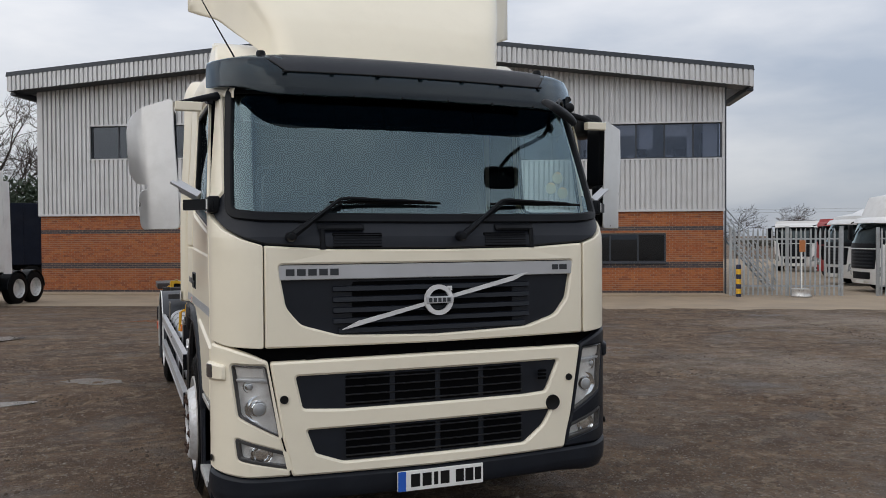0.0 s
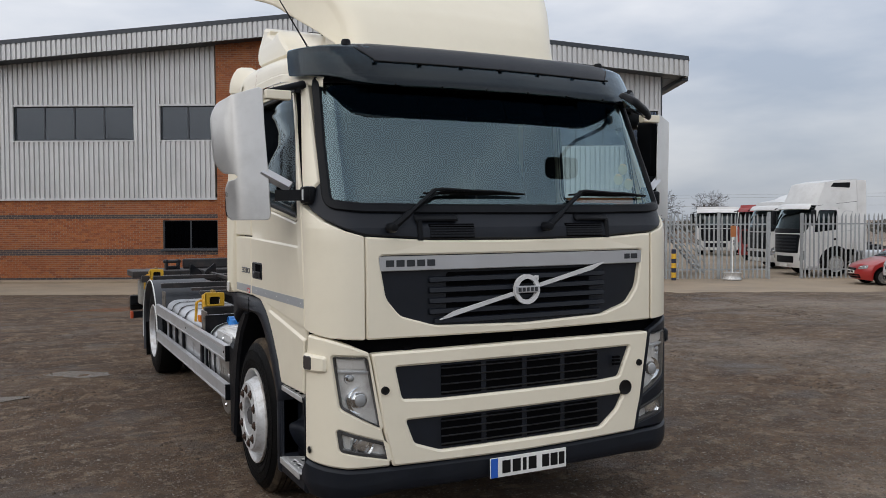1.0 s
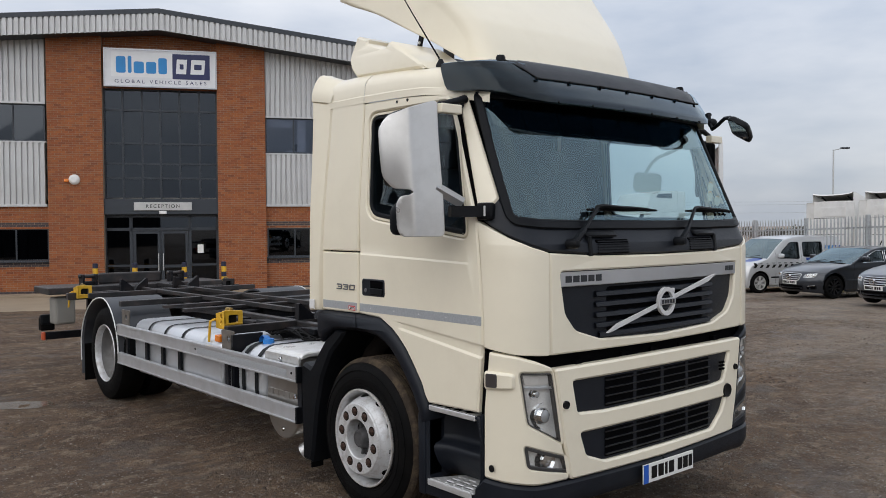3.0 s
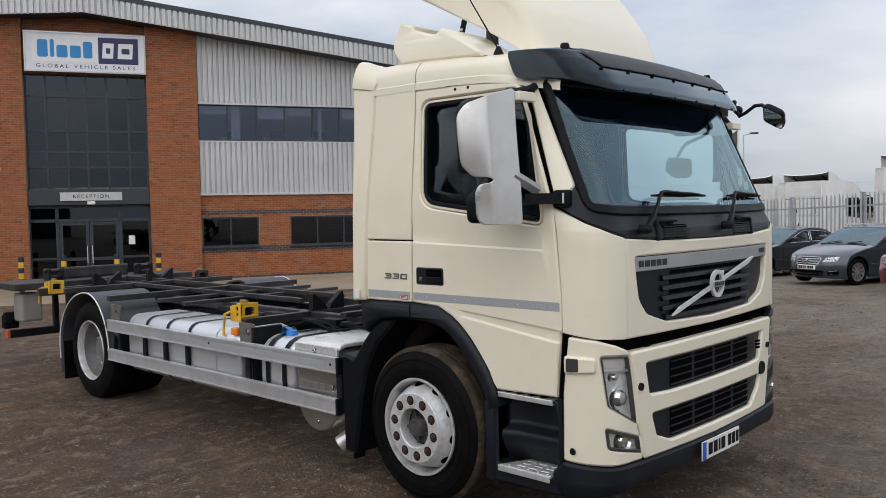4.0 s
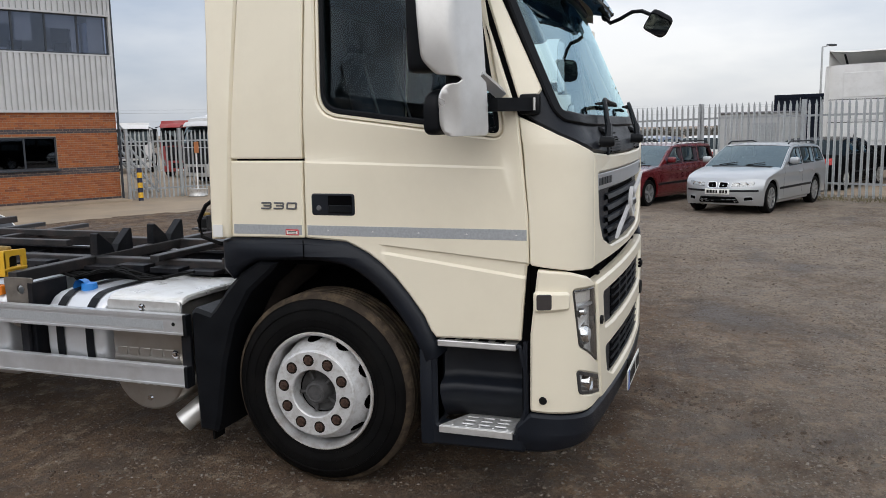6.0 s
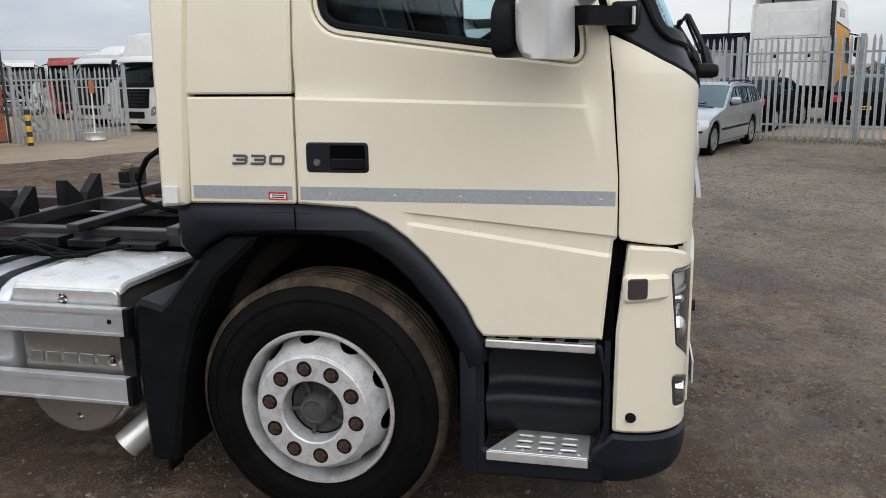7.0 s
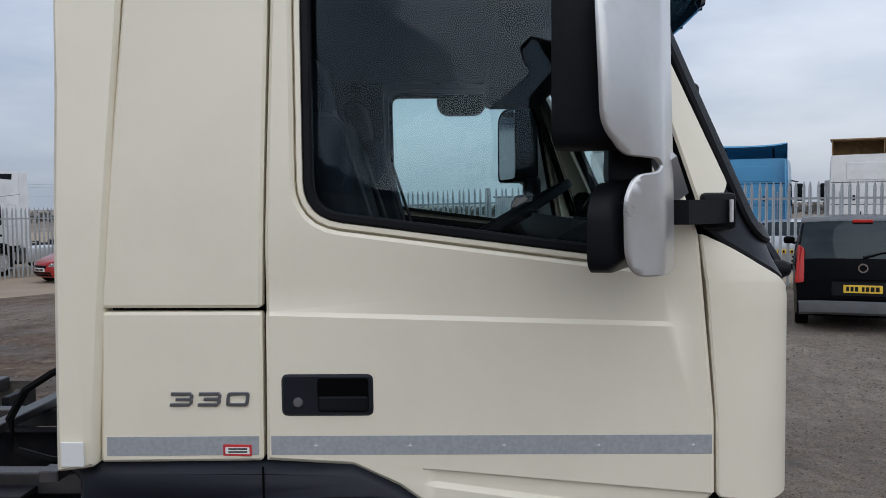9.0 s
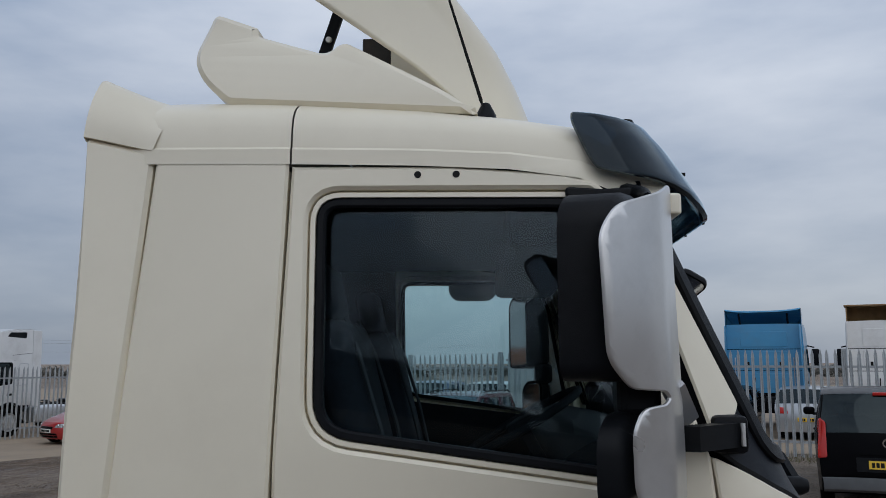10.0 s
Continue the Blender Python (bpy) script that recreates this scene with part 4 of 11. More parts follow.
    fr = part("entrance_frame", bm, DARKTRIM, bld, "charcoal entrance frame")
    for a, b, c0, c1 in ((-7.02, -6.28, BASE_Z + 0.2, 2.26), (-6.18, -4.32, 1.90, 2.26), (-4.22, -3.38, BASE_Z + 0.2, 2.26)):
        p = part("pane", boxed(a, b, gy, gy + 0.012, c0, c1), BUILDGL, fr)
        p.visible_shadow = False
    for a, b in ((-6.17, -5.26), (-5.24, -4.33)):
        bm = bmesh.new()
        for q in ((a, a + 0.1, BASE_Z + 0.05, 1.79), (b - 0.1, b, BASE_Z + 0.05, 1.79), (a + 0.1, b - 0.1, BASE_Z + 0.05, BASE_Z + 0.3), (a + 0.1, b - 0.1, 1.69, 1.79), (a + 0.1, b - 0.1, 0.50, 0.60)):
            box(bm, q[0], q[1], gy - 0.03, gy + 0.03, q[2], q[3])
        d = part("entrance_door", bm, DARKTRIM, bld, "charcoal framed glass door")
        p = part("pane", boxed(a + 0.1, b - 0.1, gy, gy + 0.012, BASE_Z + 0.3, 1.69), BUILDGL, d)
        p.visible_shadow = False
        part("handle", boxed(b - 0.085 if a < -6 else a + 0.055, b - 0.055 if a < -6 else a + 0.085, gy - 0.09, gy - 0.06, 0.4, 1.0, 0.01), STEEL, d)
    # white notice on the door side glass
    part("notice", boxed(-4.02, -3.82, gy - 0.03, gy - 0.02, 1.0, 1.3), PLATEW, bld, "small white notice")

    # main sign
    sign = empty("company_sign", BM, "white company sign board with blue and navy logo shapes", "sign")
    part("board", boxed(-6.95, -3.31, -0.30, -0.22, 6.74, 7.98, 0.015), mat("sign_white", (0.74, 0.75, 0.77), 0.4, var=0.03), sign)
    part("frame", frame_ring(-6.98, -3.28, 6.71, 8.01, 0.05, -0.32, -0.215), SILVERP, sign)
    blue = mat("sign_blue", (0.02, 0.24, 0.58), 0.4, var=0.03)
    navy = mat("sign_navy", (0.02, 0.025, 0.10), 0.4, var=0.03)
    # plain shapes in place of the logo lettering
    part("logo_field", boxed(-6.74, -4.75, -0.304, -0.298, 7.05, 7.89), mat("sign_bright", (0.80, 0.81, 0.82), 0.4, var=0.02), sign)
    bars = [(-6.58, -6.27, 7.18, 7.74), (-6.20, -6.08, 7.18, 7.76), (-6.01, -5.68, 7.18, 7.58), (-5.61, -5.28, 7.18, 7.58), (-5.21, -4.93, 7.18, 7.72)]
    for a, b, c0, c1 in bars:
        part("logo_bar", plate(rounded([(a, c0), (b, c0), (b, c1), (a, c1)], 0.07), lambda u, v, d: (u, -0.310 + d, v), 0.010, 0.001), blue, sign)
    part("logo_panel", boxed(-4.75, -3.51, -0.307, -0.297, 7.02, 7.88), navy, sign)
    white = mat("sign_lettering", (0.78, 0.79, 0.80), 0.4, var=0.02)
    for a, b, c0, c1, k in ((-4.64, -4.26, 7.20, 7.70, 0.04), (-4.16, -3.66, 7.20, 7.70, 0.04)):
        part("logo_bar", plate(rounded([(a, c0), (b - k, c0), (b, c1), (a + k, c1)], 0.02), lambda u, v, d: (u, -0.313 + d, v), 0.007, 0.001, [rounded([(a + 0.13, c0 + 0.16), (b - 0.12, c0 + 0.16), (b - 0.12, c1 - 0.16), (a + 0.13, c1 - 0.16)], 0.02)]), white, sign)
    text_mesh("GLOBAL VEHICLE SALES", 0.17, Matrix.Translation((-5.13, -0.303, 6.895)) @ Matrix.Rotation(radians(90), 4, "X"), navy, sign, "lettering", 0.003, width=3.0, space=1.5)
    # reception plate
    rec = empty("reception_sign", BM, "silver plate lettered reception over the doors", "sign")
    part("board", boxed(-6.09, -4.18, -0.21, -0.155, 2.50, 2.78, 0.01), mat("brushed_plate", (0.55, 0.55, 0.54), 0.4, 0.3, var=0.05), rec)
    text_mesh("RECEPTION", 0.17, Matrix.Translation((-5.14, -0.212, 2.64)) @ Matrix.Rotation(radians(90), 4, "X"), INK, rec, "lettering", 0.003, width=1.1, space=1.3)
    part("entry_lamp", boxed(-5.27, -5.02, -0.23, -0.155, 2.37, 2.48, 0.02), WHITEP, rec, "small white lamp")
    # alarm box on the pier
    al = empty("alarm_box", BM, "white round alarm box with orange strobe on brick pier", "alarm")
    part("body", lathed([(0.0, -0.36), (0.10, -0.36), (0.17, -0.30), (0.18, -0.22)], 24, "y", (-7.97, 0, 3.54)), WHITEP, al, smooth=40)
    part("strobe", boxed(-8.28, -8.14, -0.32, -0.22, 3.45, 3.57, 0.03), ORANGE, al)


def frame_ring(u0, u1, z0, z1, f, y0, y1):
    bm = bmesh.new()
    for a, b, c, d in ((u0, u1, z0, z0 + f), (u0, u1, z1 - f, z1), (u0, u0 + f, z0 + f, z1 - f), (u1 - f, u1, z0 + f, z1 - f)):
        box(bm, a, b, y0, y1, c, d)
    return bm


def ring(bm, cx, cz, r1, r0, y0, y1, n=24):
    rows = []
    for r, y in ((r0, y0), (r1, y0), (r1, y1), (r0, y1)):
        rows.append([(cx + r * math.cos(2 * math.pi * k / n), y, cz + r * math.sin(2 * math.pi * k / n)) for k in range(n)])
    grid_mesh(bm, rows, True, True)


build_office()
bm = bmesh.new()
vs = [bm.verts.new(p) for p in ((0, 0, 0), (0.215, 0, 0), (0.215, 0, 0.065), (0, 0, 0.065), (0.003, -0.009, 0.003), (0.212, -0.009, 0.003), (0.212, -0.009, 0.062), (0.003, -0.009, 0.062))]
for q in ((4, 5, 6, 7), (0, 1, 5, 4), (1, 2, 6, 5), (2, 3, 7, 6), (3, 0, 4, 7)):
    bm.faces.new([vs[k] for k in q])
brick_mesh = bpy.data.meshes.new("brick")
bm.to_mesh(brick_mesh)
bm.free()
brick_mesh.materials.append(BRICKOB)
office = bpy.data.objects["office_building"]
for u, z, y in SINGLE_BRICKS:
    ob = new("brick", brick_mesh)
    ob.parent = office
    ob.matrix_basis = Matrix.Translation((u, y, z))


# ---------------------------------------------------------------- fences and gate
def pale_mesh(h=2.4):
    """One palisade pale: folded section with a split pointed top."""
    bm = bmesh.new()
    sec = [(-0.034, 0.012), (-0.022, -0.006), (-0.008, 0.004), (0.008, 0.004), (0.022, -0.006), (0.034, 0.012)]
    lo = [bm.verts.new((x, y, 0.05)) for x, y in sec]
    mid = [bm.verts.new((x, y, h - 0.12)) for x, y in sec]
    hi = [bm.verts.new((x * 0.35, y * 0.5, h - (0.0 if abs(x) < 0.03 else 0.02))) for x, y in sec]
    for a, b in ((lo, mid), (mid, hi)):
        for i in range(5):
            bm.faces.new((a[i], a[i + 1], b[i + 1], b[i]))
    me = bpy.data.meshes.new("pale")
    bm.to_mesh(me)
    bm.free()
    me.materials.append(GALV)
    return me


PALE = pale_mesh()


def fence_run(name, a, b, label, posts=True, pitch=0.155):
    a, b = Vector((*a, 0)), Vector((*b, 0))
    d = b - a
    ang = math.atan2(d.y, d.x)
    f = empty(name, Matrix.Translation((a.x, a.y, 0)) @ Matrix.Rotation(ang, 4, "Z"), label, "fence")
    L = d.length
    z0, z1 = gz(a.x, a.y), gz(b.x, b.y)
    n = int(L / pitch)
    for i in range(n):
        s = (i + 0.5) * L / n
        p = a + d * (s / L)
        ob = new("pale", PALE)
        ob.parent = f
        ob.matrix_basis = Matrix.Translation((s, -0.03, gz(p.x, p.y))) @ Matrix.Rotation(radians(random.uniform(-0.6, 0.6)), 4, "Y")
    for zz in (0.35, 2.0):
        bm = bmesh.new()
        steps = max(1, int(L / 2.75))
        rows = []
        for i in range(steps + 1):
            sd = L * i / steps
            p0 = a + d * (sd / L)
            za = gz(p0.x, p0.y) + zz
            rows.append([(sd, 0, za), (sd, 0, za + 0.05), (sd, 0.045, za + 0.05), (sd, 0.045, za)])
        grid_mesh(bm, rows, False, True)
        part("rail", bm, GALV, f)
    if posts:
        steps = max(1, round(L / 2.75))
        for i in range(steps + 1):
            s = L * i / steps
            p = a + d * (s / L)
            part("post", boxed(s - 0.05, s + 0.05, 0.045, 0.15, gz(p.x, p.y) - 0.1, gz(p.x, p.y) + 2.42, 0.006), GALV, f)
    return f


def fpt(u, d):
    p = fac(u, d, 0)
    return (p.x, p.y)


fence_run("palisade_gate_leaf", fpt(7.65, 0.4), fpt(11.35, 0.4), "closed galvanised palisade gate leaf beside the brick office", posts=False)
for uu in (7.62, 9.55, 11.38):
    p = fac(uu, 0.34, 0)
    gp = empty("gate_post", Matrix.Translation((p.x, p.y, BASE_Z)) @ Matrix.Rotation(TH, 4, "Z"), "square galvanised gate post", "post", "gate posts")
    part("post", boxed(-0.05, 0.05, -0.05, 0.05, 0, 2.45, 0.006), GALV, gp)
    part("cap", boxed(-0.058, 0.058, -0.058, 0.058, 2.45, 2.47, 0.004), GALV, gp)
CORNER = (25.6, 15.3)
fence_run("palisade_fence", fpt(12.6, 0.4), CORNER, "galvanised palisade fence beside the open gateway")
fence_run("palisade_fence", CORNER, (10.6, -16.9), "long galvanised palisade fence behind the parked cars")


def bollard(u, d, h=1.12):
    p = fac(u, d, 0)
    b = empty("bollard", Matrix.Translation((p.x, p.y, gz(p.x, p.y) + 0.03)), "yellow and dark blue banded steel bollard on the apron", "bollard", "bollards by the office")
    bands = [(0.0, 0.10, 1), (0.10, 0.28, 0), (0.28, 0.44, 1), (0.44, 0.62, 0), (0.62, 0.78, 1), (0.78, 0.96, 0), (0.96, h, 1)]
    for z0, z1, dark in bands:
        prof = [(0.0, z0), (0.085, z0), (0.085, z1 - (0.02 if z1 == h else 0)), (0.065, z1), (0.0, z1)] if z1 == h else [(0.085, z0), (0.085, z1)]
        part("band", lathed(prof, 20, "z"), mat("bollard_blue", (0.015, 0.02, 0.05), 0.45, var=0.1) if dark else YELLOWP, b, smooth=40)


for u, d in ((7.76, 0.9), (-7.14, 1.6), (-5.93, 1.6), (-4.37, 1.6), (-3.10, 1.6)):
    bollard(u, d)

# sign in a tub by the gate
tp = fac(9.85, 0.95, 0)
tub = empty("tub_sign", Matrix.Translation((tp.x, tp.y, BASE_Z + 0.03)), "post with small orange sign standing in a steel rim", "sign")
part("tub", lathed([(0.0, 0.0), (0.30, 0.0), (0.34, 0.04), (0.30, 0.10), (0.30, 0.22), (0.34, 0.28), (0.25, 0.28), (0.0, 0.26)], 28, "z"), RIM, tub, smooth=40)
part("post", tubed([(0, 0, 0.2), (0, 0, 1.95)], 0.022, 10), WHITEP, tub)
part("board", boxed(-0.13, 0.13, -0.045, -0.022, 1.55, 1.95, 0.01), mat("faded_orange", (0.45, 0.16, 0.05), 0.5, var=0.2), tub)

# ---------------------------------------------------------------- the lorry
truck = empty("lorry", None, "cream two-axle chassis cab lorry with bare container frame, parked on gravel", "lorry")


def lean(z):
    """How far the front leans back above the grille panel."""
    return 0.44 * max(0.0, z - 1.80) + 0.008 * smooth01((z - 1.72) / 0.1)


def narrow(z):
    return 1 - 0.030 * smooth01((z - 1.85) / 0.95)


def FP(s, z, d=0.0):
    """A place on the cab's front: s along its curved plan from the middle, z up, d inwards."""
    a, q = abs(s), 1 if s >= 0 else -1
    if a <= 0.98:
        x, y, nx, ny = a, 0.04 * (a / 0.98) ** 2, 0.083 * a, -1.0
    elif a <= 1.404:
        f = (a - 0.98) / 0.27
        x, y, nx, ny = 0.98 + 0.27 * math.sin(f), 0.04 + 0.27 * (1 - math.cos(f)), math.sin(f), -math.cos(f)
    else:
        x, y, nx, ny = 1.25, 0.31 + a - 1.404, 1.0, 0.0
    k = narrow(z)
    return (q * (x * k - nx * d), y + lean(z) - ny * d, z)


def side_x(y, z):
    return 1.252 * narrow(z)


def SP(sx, relief=None):
    """Places on the cab's side: u runs along the lorry, v up."""
    def fn(u, v, d):
        r = relief(u, v) if relief else 0.0
        return (sx * (side_x(u, v) - d - r), u, v)
    return fn


FCUTS = [-1.404, -1.385, -1.36, -1.335, -1.31, -1.26, -1.21, -1.16, -1.11, -1.06, -1.01, -0.97, -0.6, -0.3, 0, 0.3, 0.6, 0.97, 1.01, 1.06, 1.11, 1.16, 1.21, 1.26, 1.31, 1.335, 1.36, 1.385, 1.404]


def mir(pts):
    """The outline of the right half, run on round the left half."""
    return pts + [(-u, v) for u, v in reversed(pts) if abs(u) > 1e-6]


# ---- front panel and grille
GRILLE = rounded(mir([(0.0, 1.232), (0.58, 1.250), (0.79, 1.312), (0.872, 1.41), (0.895, 1.54), (0.912, 1.648)]), 0.03)
part("front_panel", plate(rounded(mir([(0.0, 1.185), (0.984, 1.192), (0.986, 1.752), (0.6, 1.728), (0.0, 1.722)]), 0.012), FP, 0.05, 0.010, [GRILLE], FCUTS), CREAM, truck, "cream front panel", 30)
part("grille_backing", plate(GRILLE, lambda s, z, d: FP(s, z, d + 0.035), 0.02, 0.002, (), FCUTS), NAVYP, truck, "dark grille panel")
# plate painted near-black for the shade behind the slats
part("grille_opening", plate(rounded([(-0.50, 1.275), (0.50, 1.275), (0.50, 1.545), (-0.50, 1.545)], 0.02), lambda s, z, d: FP(s, z, d + 0.032), 0.012, 0.001, (), FCUTS), SHADEBLK, truck)
for z in (1.507, 1.447, 1.387, 1.327, 1.272):
    w = 0.61 if z > 1.30 else 0.58
    bm = bmesh.new()
    rows = []
    for s in [-w, -w + 0.006] + [(-w + 2 * w * i / 20) for i in range(1, 20)] + [w - 0.006, w]:
        e = 1.0 if abs(s) < w - 0.003 else 0.75
        rows.append([FP(s, z + 0.017 * e, 0.034), FP(s, z + 0.012 * e, 0.018), FP(s, z - 0.012 * e, 0.013), FP(s, z - 0.019 * e, 0.034)])
    grid_mesh(bm, rows, False, True)
    part("grille_slat", bm, NAVYP, truck, smooth=35)
part("silver_strip", plate(rounded([(-0.908, 1.562), (0.908, 1.562), (0.912, 1.643), (-0.912, 1.643)], 0.008), lambda s, z, d: FP(s, z, d + 0.004), 0.03, 0.004, (), FCUTS), SILVERP, truck, "silver name strip")
# maker's name as plain dark blocks
for i in range(5):
    a = -0.872 + i * 0.061
    part("badge_block", plate([(a, 1.585), (a + 0.047, 1.585), (a + 0.047, 1.622), (a, 1.622)], lambda s, z, d: FP(s, z, d + 0.001), 0.004, 0.001), BADGE, truck)
for a, b in ((0.765, 0.808), (0.818, 0.872)):
    part("badge_block", plate([(a, 1.59), (b, 1.59), (b, 1.622), (a, 1.622)], lambda s, z, d: FP(s, z, d + 0.001), 0.004, 0.001), BADGE, truck)
bm = bmesh.new()
ring(bm, 0.0, 1.432, 0.088, 0.062, -0.030, -0.010, 40)
part("badge_ring", bm, mat("satin_silver_bar", (0.6, 0.6, 0.6)), truck, "satin silver round badge ring", 40)
part("badge_arrow", boxed(0.054, 0.080, -0.030, -0.012, 1.484, 1.510, 0.003), mat("satin_silver_bar", (0.6, 0.6, 0.6)), truck)
bar = part("badge_bar", boxed(-0.080, 0.080, -0.036, -0.012, 1.412, 1.452, 0.004), SILVERP, truck)
for i in range(5):
    part("badge_block", boxed(-0.066 + 0.028 * i, -0.046 + 0.028 * i, -0.038, -0.0365, 1.420, 1.444), BADGE, bar)
bm = bmesh.new()
for q in (-1, 1):
    prism(bm, [(q * u, q * v) for u, v in ((0.075, -0.010), (0.490, -0.013), (0.590, 0.008), (0.540, 0.012), (0.075, 0.010))], lambda u, v, d: (u, d, v), -0.014, 0.004)
ob = part("badge_diagonal", bm, mat("satin_silver_bar", (0.62, 0.63, 0.64), 0.30, 0.7, var=0.05), truck, "satin silver diagonal bar")
ob.matrix_basis = Matrix.Translation((0.003, -0.004, 1.430)) @ Matrix.Rotation(radians(-13.6), 4, "Y")

# ---- scuttle, screen, pillars
part("scuttle_panel", plate(rounded(mir([(0.0, 1.728), (0.6, 1.734), (0.985, 1.758), (1.10, 1.792), (1.22, 1.845), (1.31, 1.90), (1.365, 1.955), (1.335, 2.03), (1.28, 2.06), (1.205, 2.06), (1.18, 1.93), (1.0, 1.902), (0.6, 1.895), (0.0, 1.893)]), 0.012, 2),
                         lambda s, z, d: FP(s, z, d + 0.004 + 0.010 * smooth01((z - 1.76) / 0.1)), 0.05, 0.010, (), FCUTS, [1.78, 1.82, 1.86, 1.9, 1.95]), NAVYP, truck, "dark plastic panel under the windscreen", 35)
GLASS = rounded(mir([(0.0, 1.905), (0.6, 1.907), (1.0, 1.913), (1.175, 1.932), (1.174, 2.30), (1.160, 2.66), (0.0, 2.68)]), 0.05)
ws = part("windscreen", plate(GLASS, lambda s, z, d: FP(s, z, d + 0.018), 0.006, 0.001, (), FCUTS, [2.0, 2.15, 2.3, 2.45, 2.58]), SCREEN, truck, "large curved windscreen", 60)
ws.visible_shadow = False
seal_out = inset(GLASS, -0.028)
part("windscreen_seal", plate(seal_out, lambda s, z, d: FP(s, z, d - 0.004), 0.036, 0.008, [inset(GLASS, 0.026)], FCUTS, [2.0, 2.15, 2.3, 2.45, 2.58]), BLACKP, truck, "black rubber screen seal", 35)
tb = part("sun_band", plate(rounded(mir([(0.0, 2.425), (0.85, 2.432), (1.10, 2.47), (1.13, 2.66), (0.0, 2.675)]), 0.03), lambda s, z, d: FP(s, z, d + 0.030), 0.003, 0.001, (), FCUTS, [2.5, 2.6]), TINT, truck, "dark tinted band at the top of the screen", 60)
for i in range(6):
    s = -0.82 + i * 0.31
    part("header_divider", plate([(s, 2.44), (s + 0.01, 2.44), (s + 0.01, 2.66), (s, 2.66)], lambda s2, z, d: FP(s2, z, d + 0.06), 0.02, 0.002), INTERIOR, truck)
for sx in (-1, 1):
    part("windscreen_pillar", plate(rounded([(sx * 1.204, 2.05), (sx * 1.360, 1.935), (sx * 1.322, 2.25), (sx * 1.276, 2.64), (sx * 1.222, 2.645)], 0.015), lambda s, z, d: FP(s, z, d + 0.002), 0.05, 0.012, (), FCUTS, [2.1, 2.2, 2.3, 2.4, 2.5, 2.6]), CREAM, truck, "cream windscreen pillar", 40)
    # dark strip painted for the shade between door and pillar
    part("pillar_gap_seal", plate([(0.325, 1.93), (0.445, 2.28), (0.565, 2.63), (0.615, 2.63), (0.490, 2.28), (0.375, 1.93)], SP(sx, lambda y, z: 0.016), 0.02, 0.001), SHADEBLK, truck)
    # corner panels of the cab front
    part("corner_panel", plate(rounded([(sx * 0.993, 1.192), (sx * 1.20, 1.205), (sx * 1.392, 1.236), (sx * 1.396, 1.45), (sx * 1.416, 1.70), (sx * 1.417, 1.80), (sx * 1.378, 1.928), (sx * 1.315, 1.893), (sx * 1.225, 1.838), (sx * 1.105, 1.785), (sx * 0.993, 1.753)], 0.015), FP, 0.05, 0.005, (), FCUTS, [1.83, 1.88]), CREAM, truck, "cream cab corner panel", 30)
# louvres and grab steps on the scuttle
for x0, b0, b1, post in ((-0.612, -0.690, -0.427, -0.668), (0.302, 0.385, 0.641, 0.622)):
    # louvre backing painted near-black for the shade between its slats
    lo = part("air_louvre", plate(rounded([(x0, 1.738), (x0 + 0.285, 1.738), (x0 + 0.285, 1.820), (x0, 1.820)], 0.008), lambda s, z, d: FP(s, z, d + 0.004), 0.01, 0.002), SHADEBLK, truck, "ribbed black air louvre")
    for i in range(5):
        z = 1.744 + i * 0.0155
        part("slat", plate([(x0 + 0.005, z), (x0 + 0.28, z), (x0 + 0.28, z + 0.006), (x0 + 0.005, z + 0.006)], lambda s, zz, d: FP(s, zz, d - 0.004), 0.008, 0.001), BLACKP, lo)
    gb = part("screen_step", plate(rounded([(b0, 1.835), (b1, 1.835), (b1, 1.872), (b0, 1.872)], 0.014, 4), lambda s, z, d: FP(s, z, d - 0.020 + 0.3 * (z - 1.835)), 0.034, 0.010), BLACKP, truck, "black rounded grab bar", 50)
    part("step_post", plate([(post - 0.016, 1.728), (post + 0.016, 1.728), (post + 0.014, 1.842), (post - 0.014, 1.842)], lambda s, z, d: FP(s, z, d - 0.003 - 0.14 * (z - 1.728)), 0.03, 0.006), BLACKP, gb)
# wipers: arm, blade, spindle
for x0, x1, xb0, xb1 in ((-0.846, -0.557, -0.615, 0.05), (0.144, 0.440, 0.378, 1.02)):
    wp = part("wiper", tubed([FP(x0, 1.80, -0.040), FP(x0 + 0.10, 1.872, -0.055), FP(x0 + 0.12, 1.887, -0.055), FP(x1, 2.010, -0.050), FP(x1 + 0.05, 2.016, -0.045), FP(x1 + 0.24, 2.010, -0.030)], [0.022, 0.019, 0.012, 0.011, 0.011, 0.008], 6), BLACKP, truck, "black windscreen wiper", 50)
    part("link_arm", tubed([FP(x0 + 0.11, 1.868, -0.035), FP(x1 + 0.02, 1.996, -0.036)], 0.006, 5), BLACKP, wp)
    part("blade", tubed([FP(xb0 + (xb1 - xb0) * i / 10, 1.992 + 0.004 * math.sin(i / 10 * math.pi), -0.010) for i in range(11)], [0.006, 0.009, 0.010, 0.011, 0.013, 0.014, 0.013, 0.011, 0.010, 0.009, 0.006], 5), RUBBER, wp)
    part("blade_frame", tubed([FP(xb0 + (xb1 - xb0) * (0.15 + 0.7 * i / 4), 2.002 + 0.006 * math.sin(i / 4 * math.pi), -0.026) for i in range(5)], [0.004, 0.007, 0.009, 0.007, 0.004], 5), BLACKP, wp)
    part("spindle", lathed([(0, -0.075), (0.02, -0.07), (0.028, -0.05), (0.028, 0.0)], 14, "y", FP(x0, 1.80, 0)), BLACKP, wp, smooth=40)

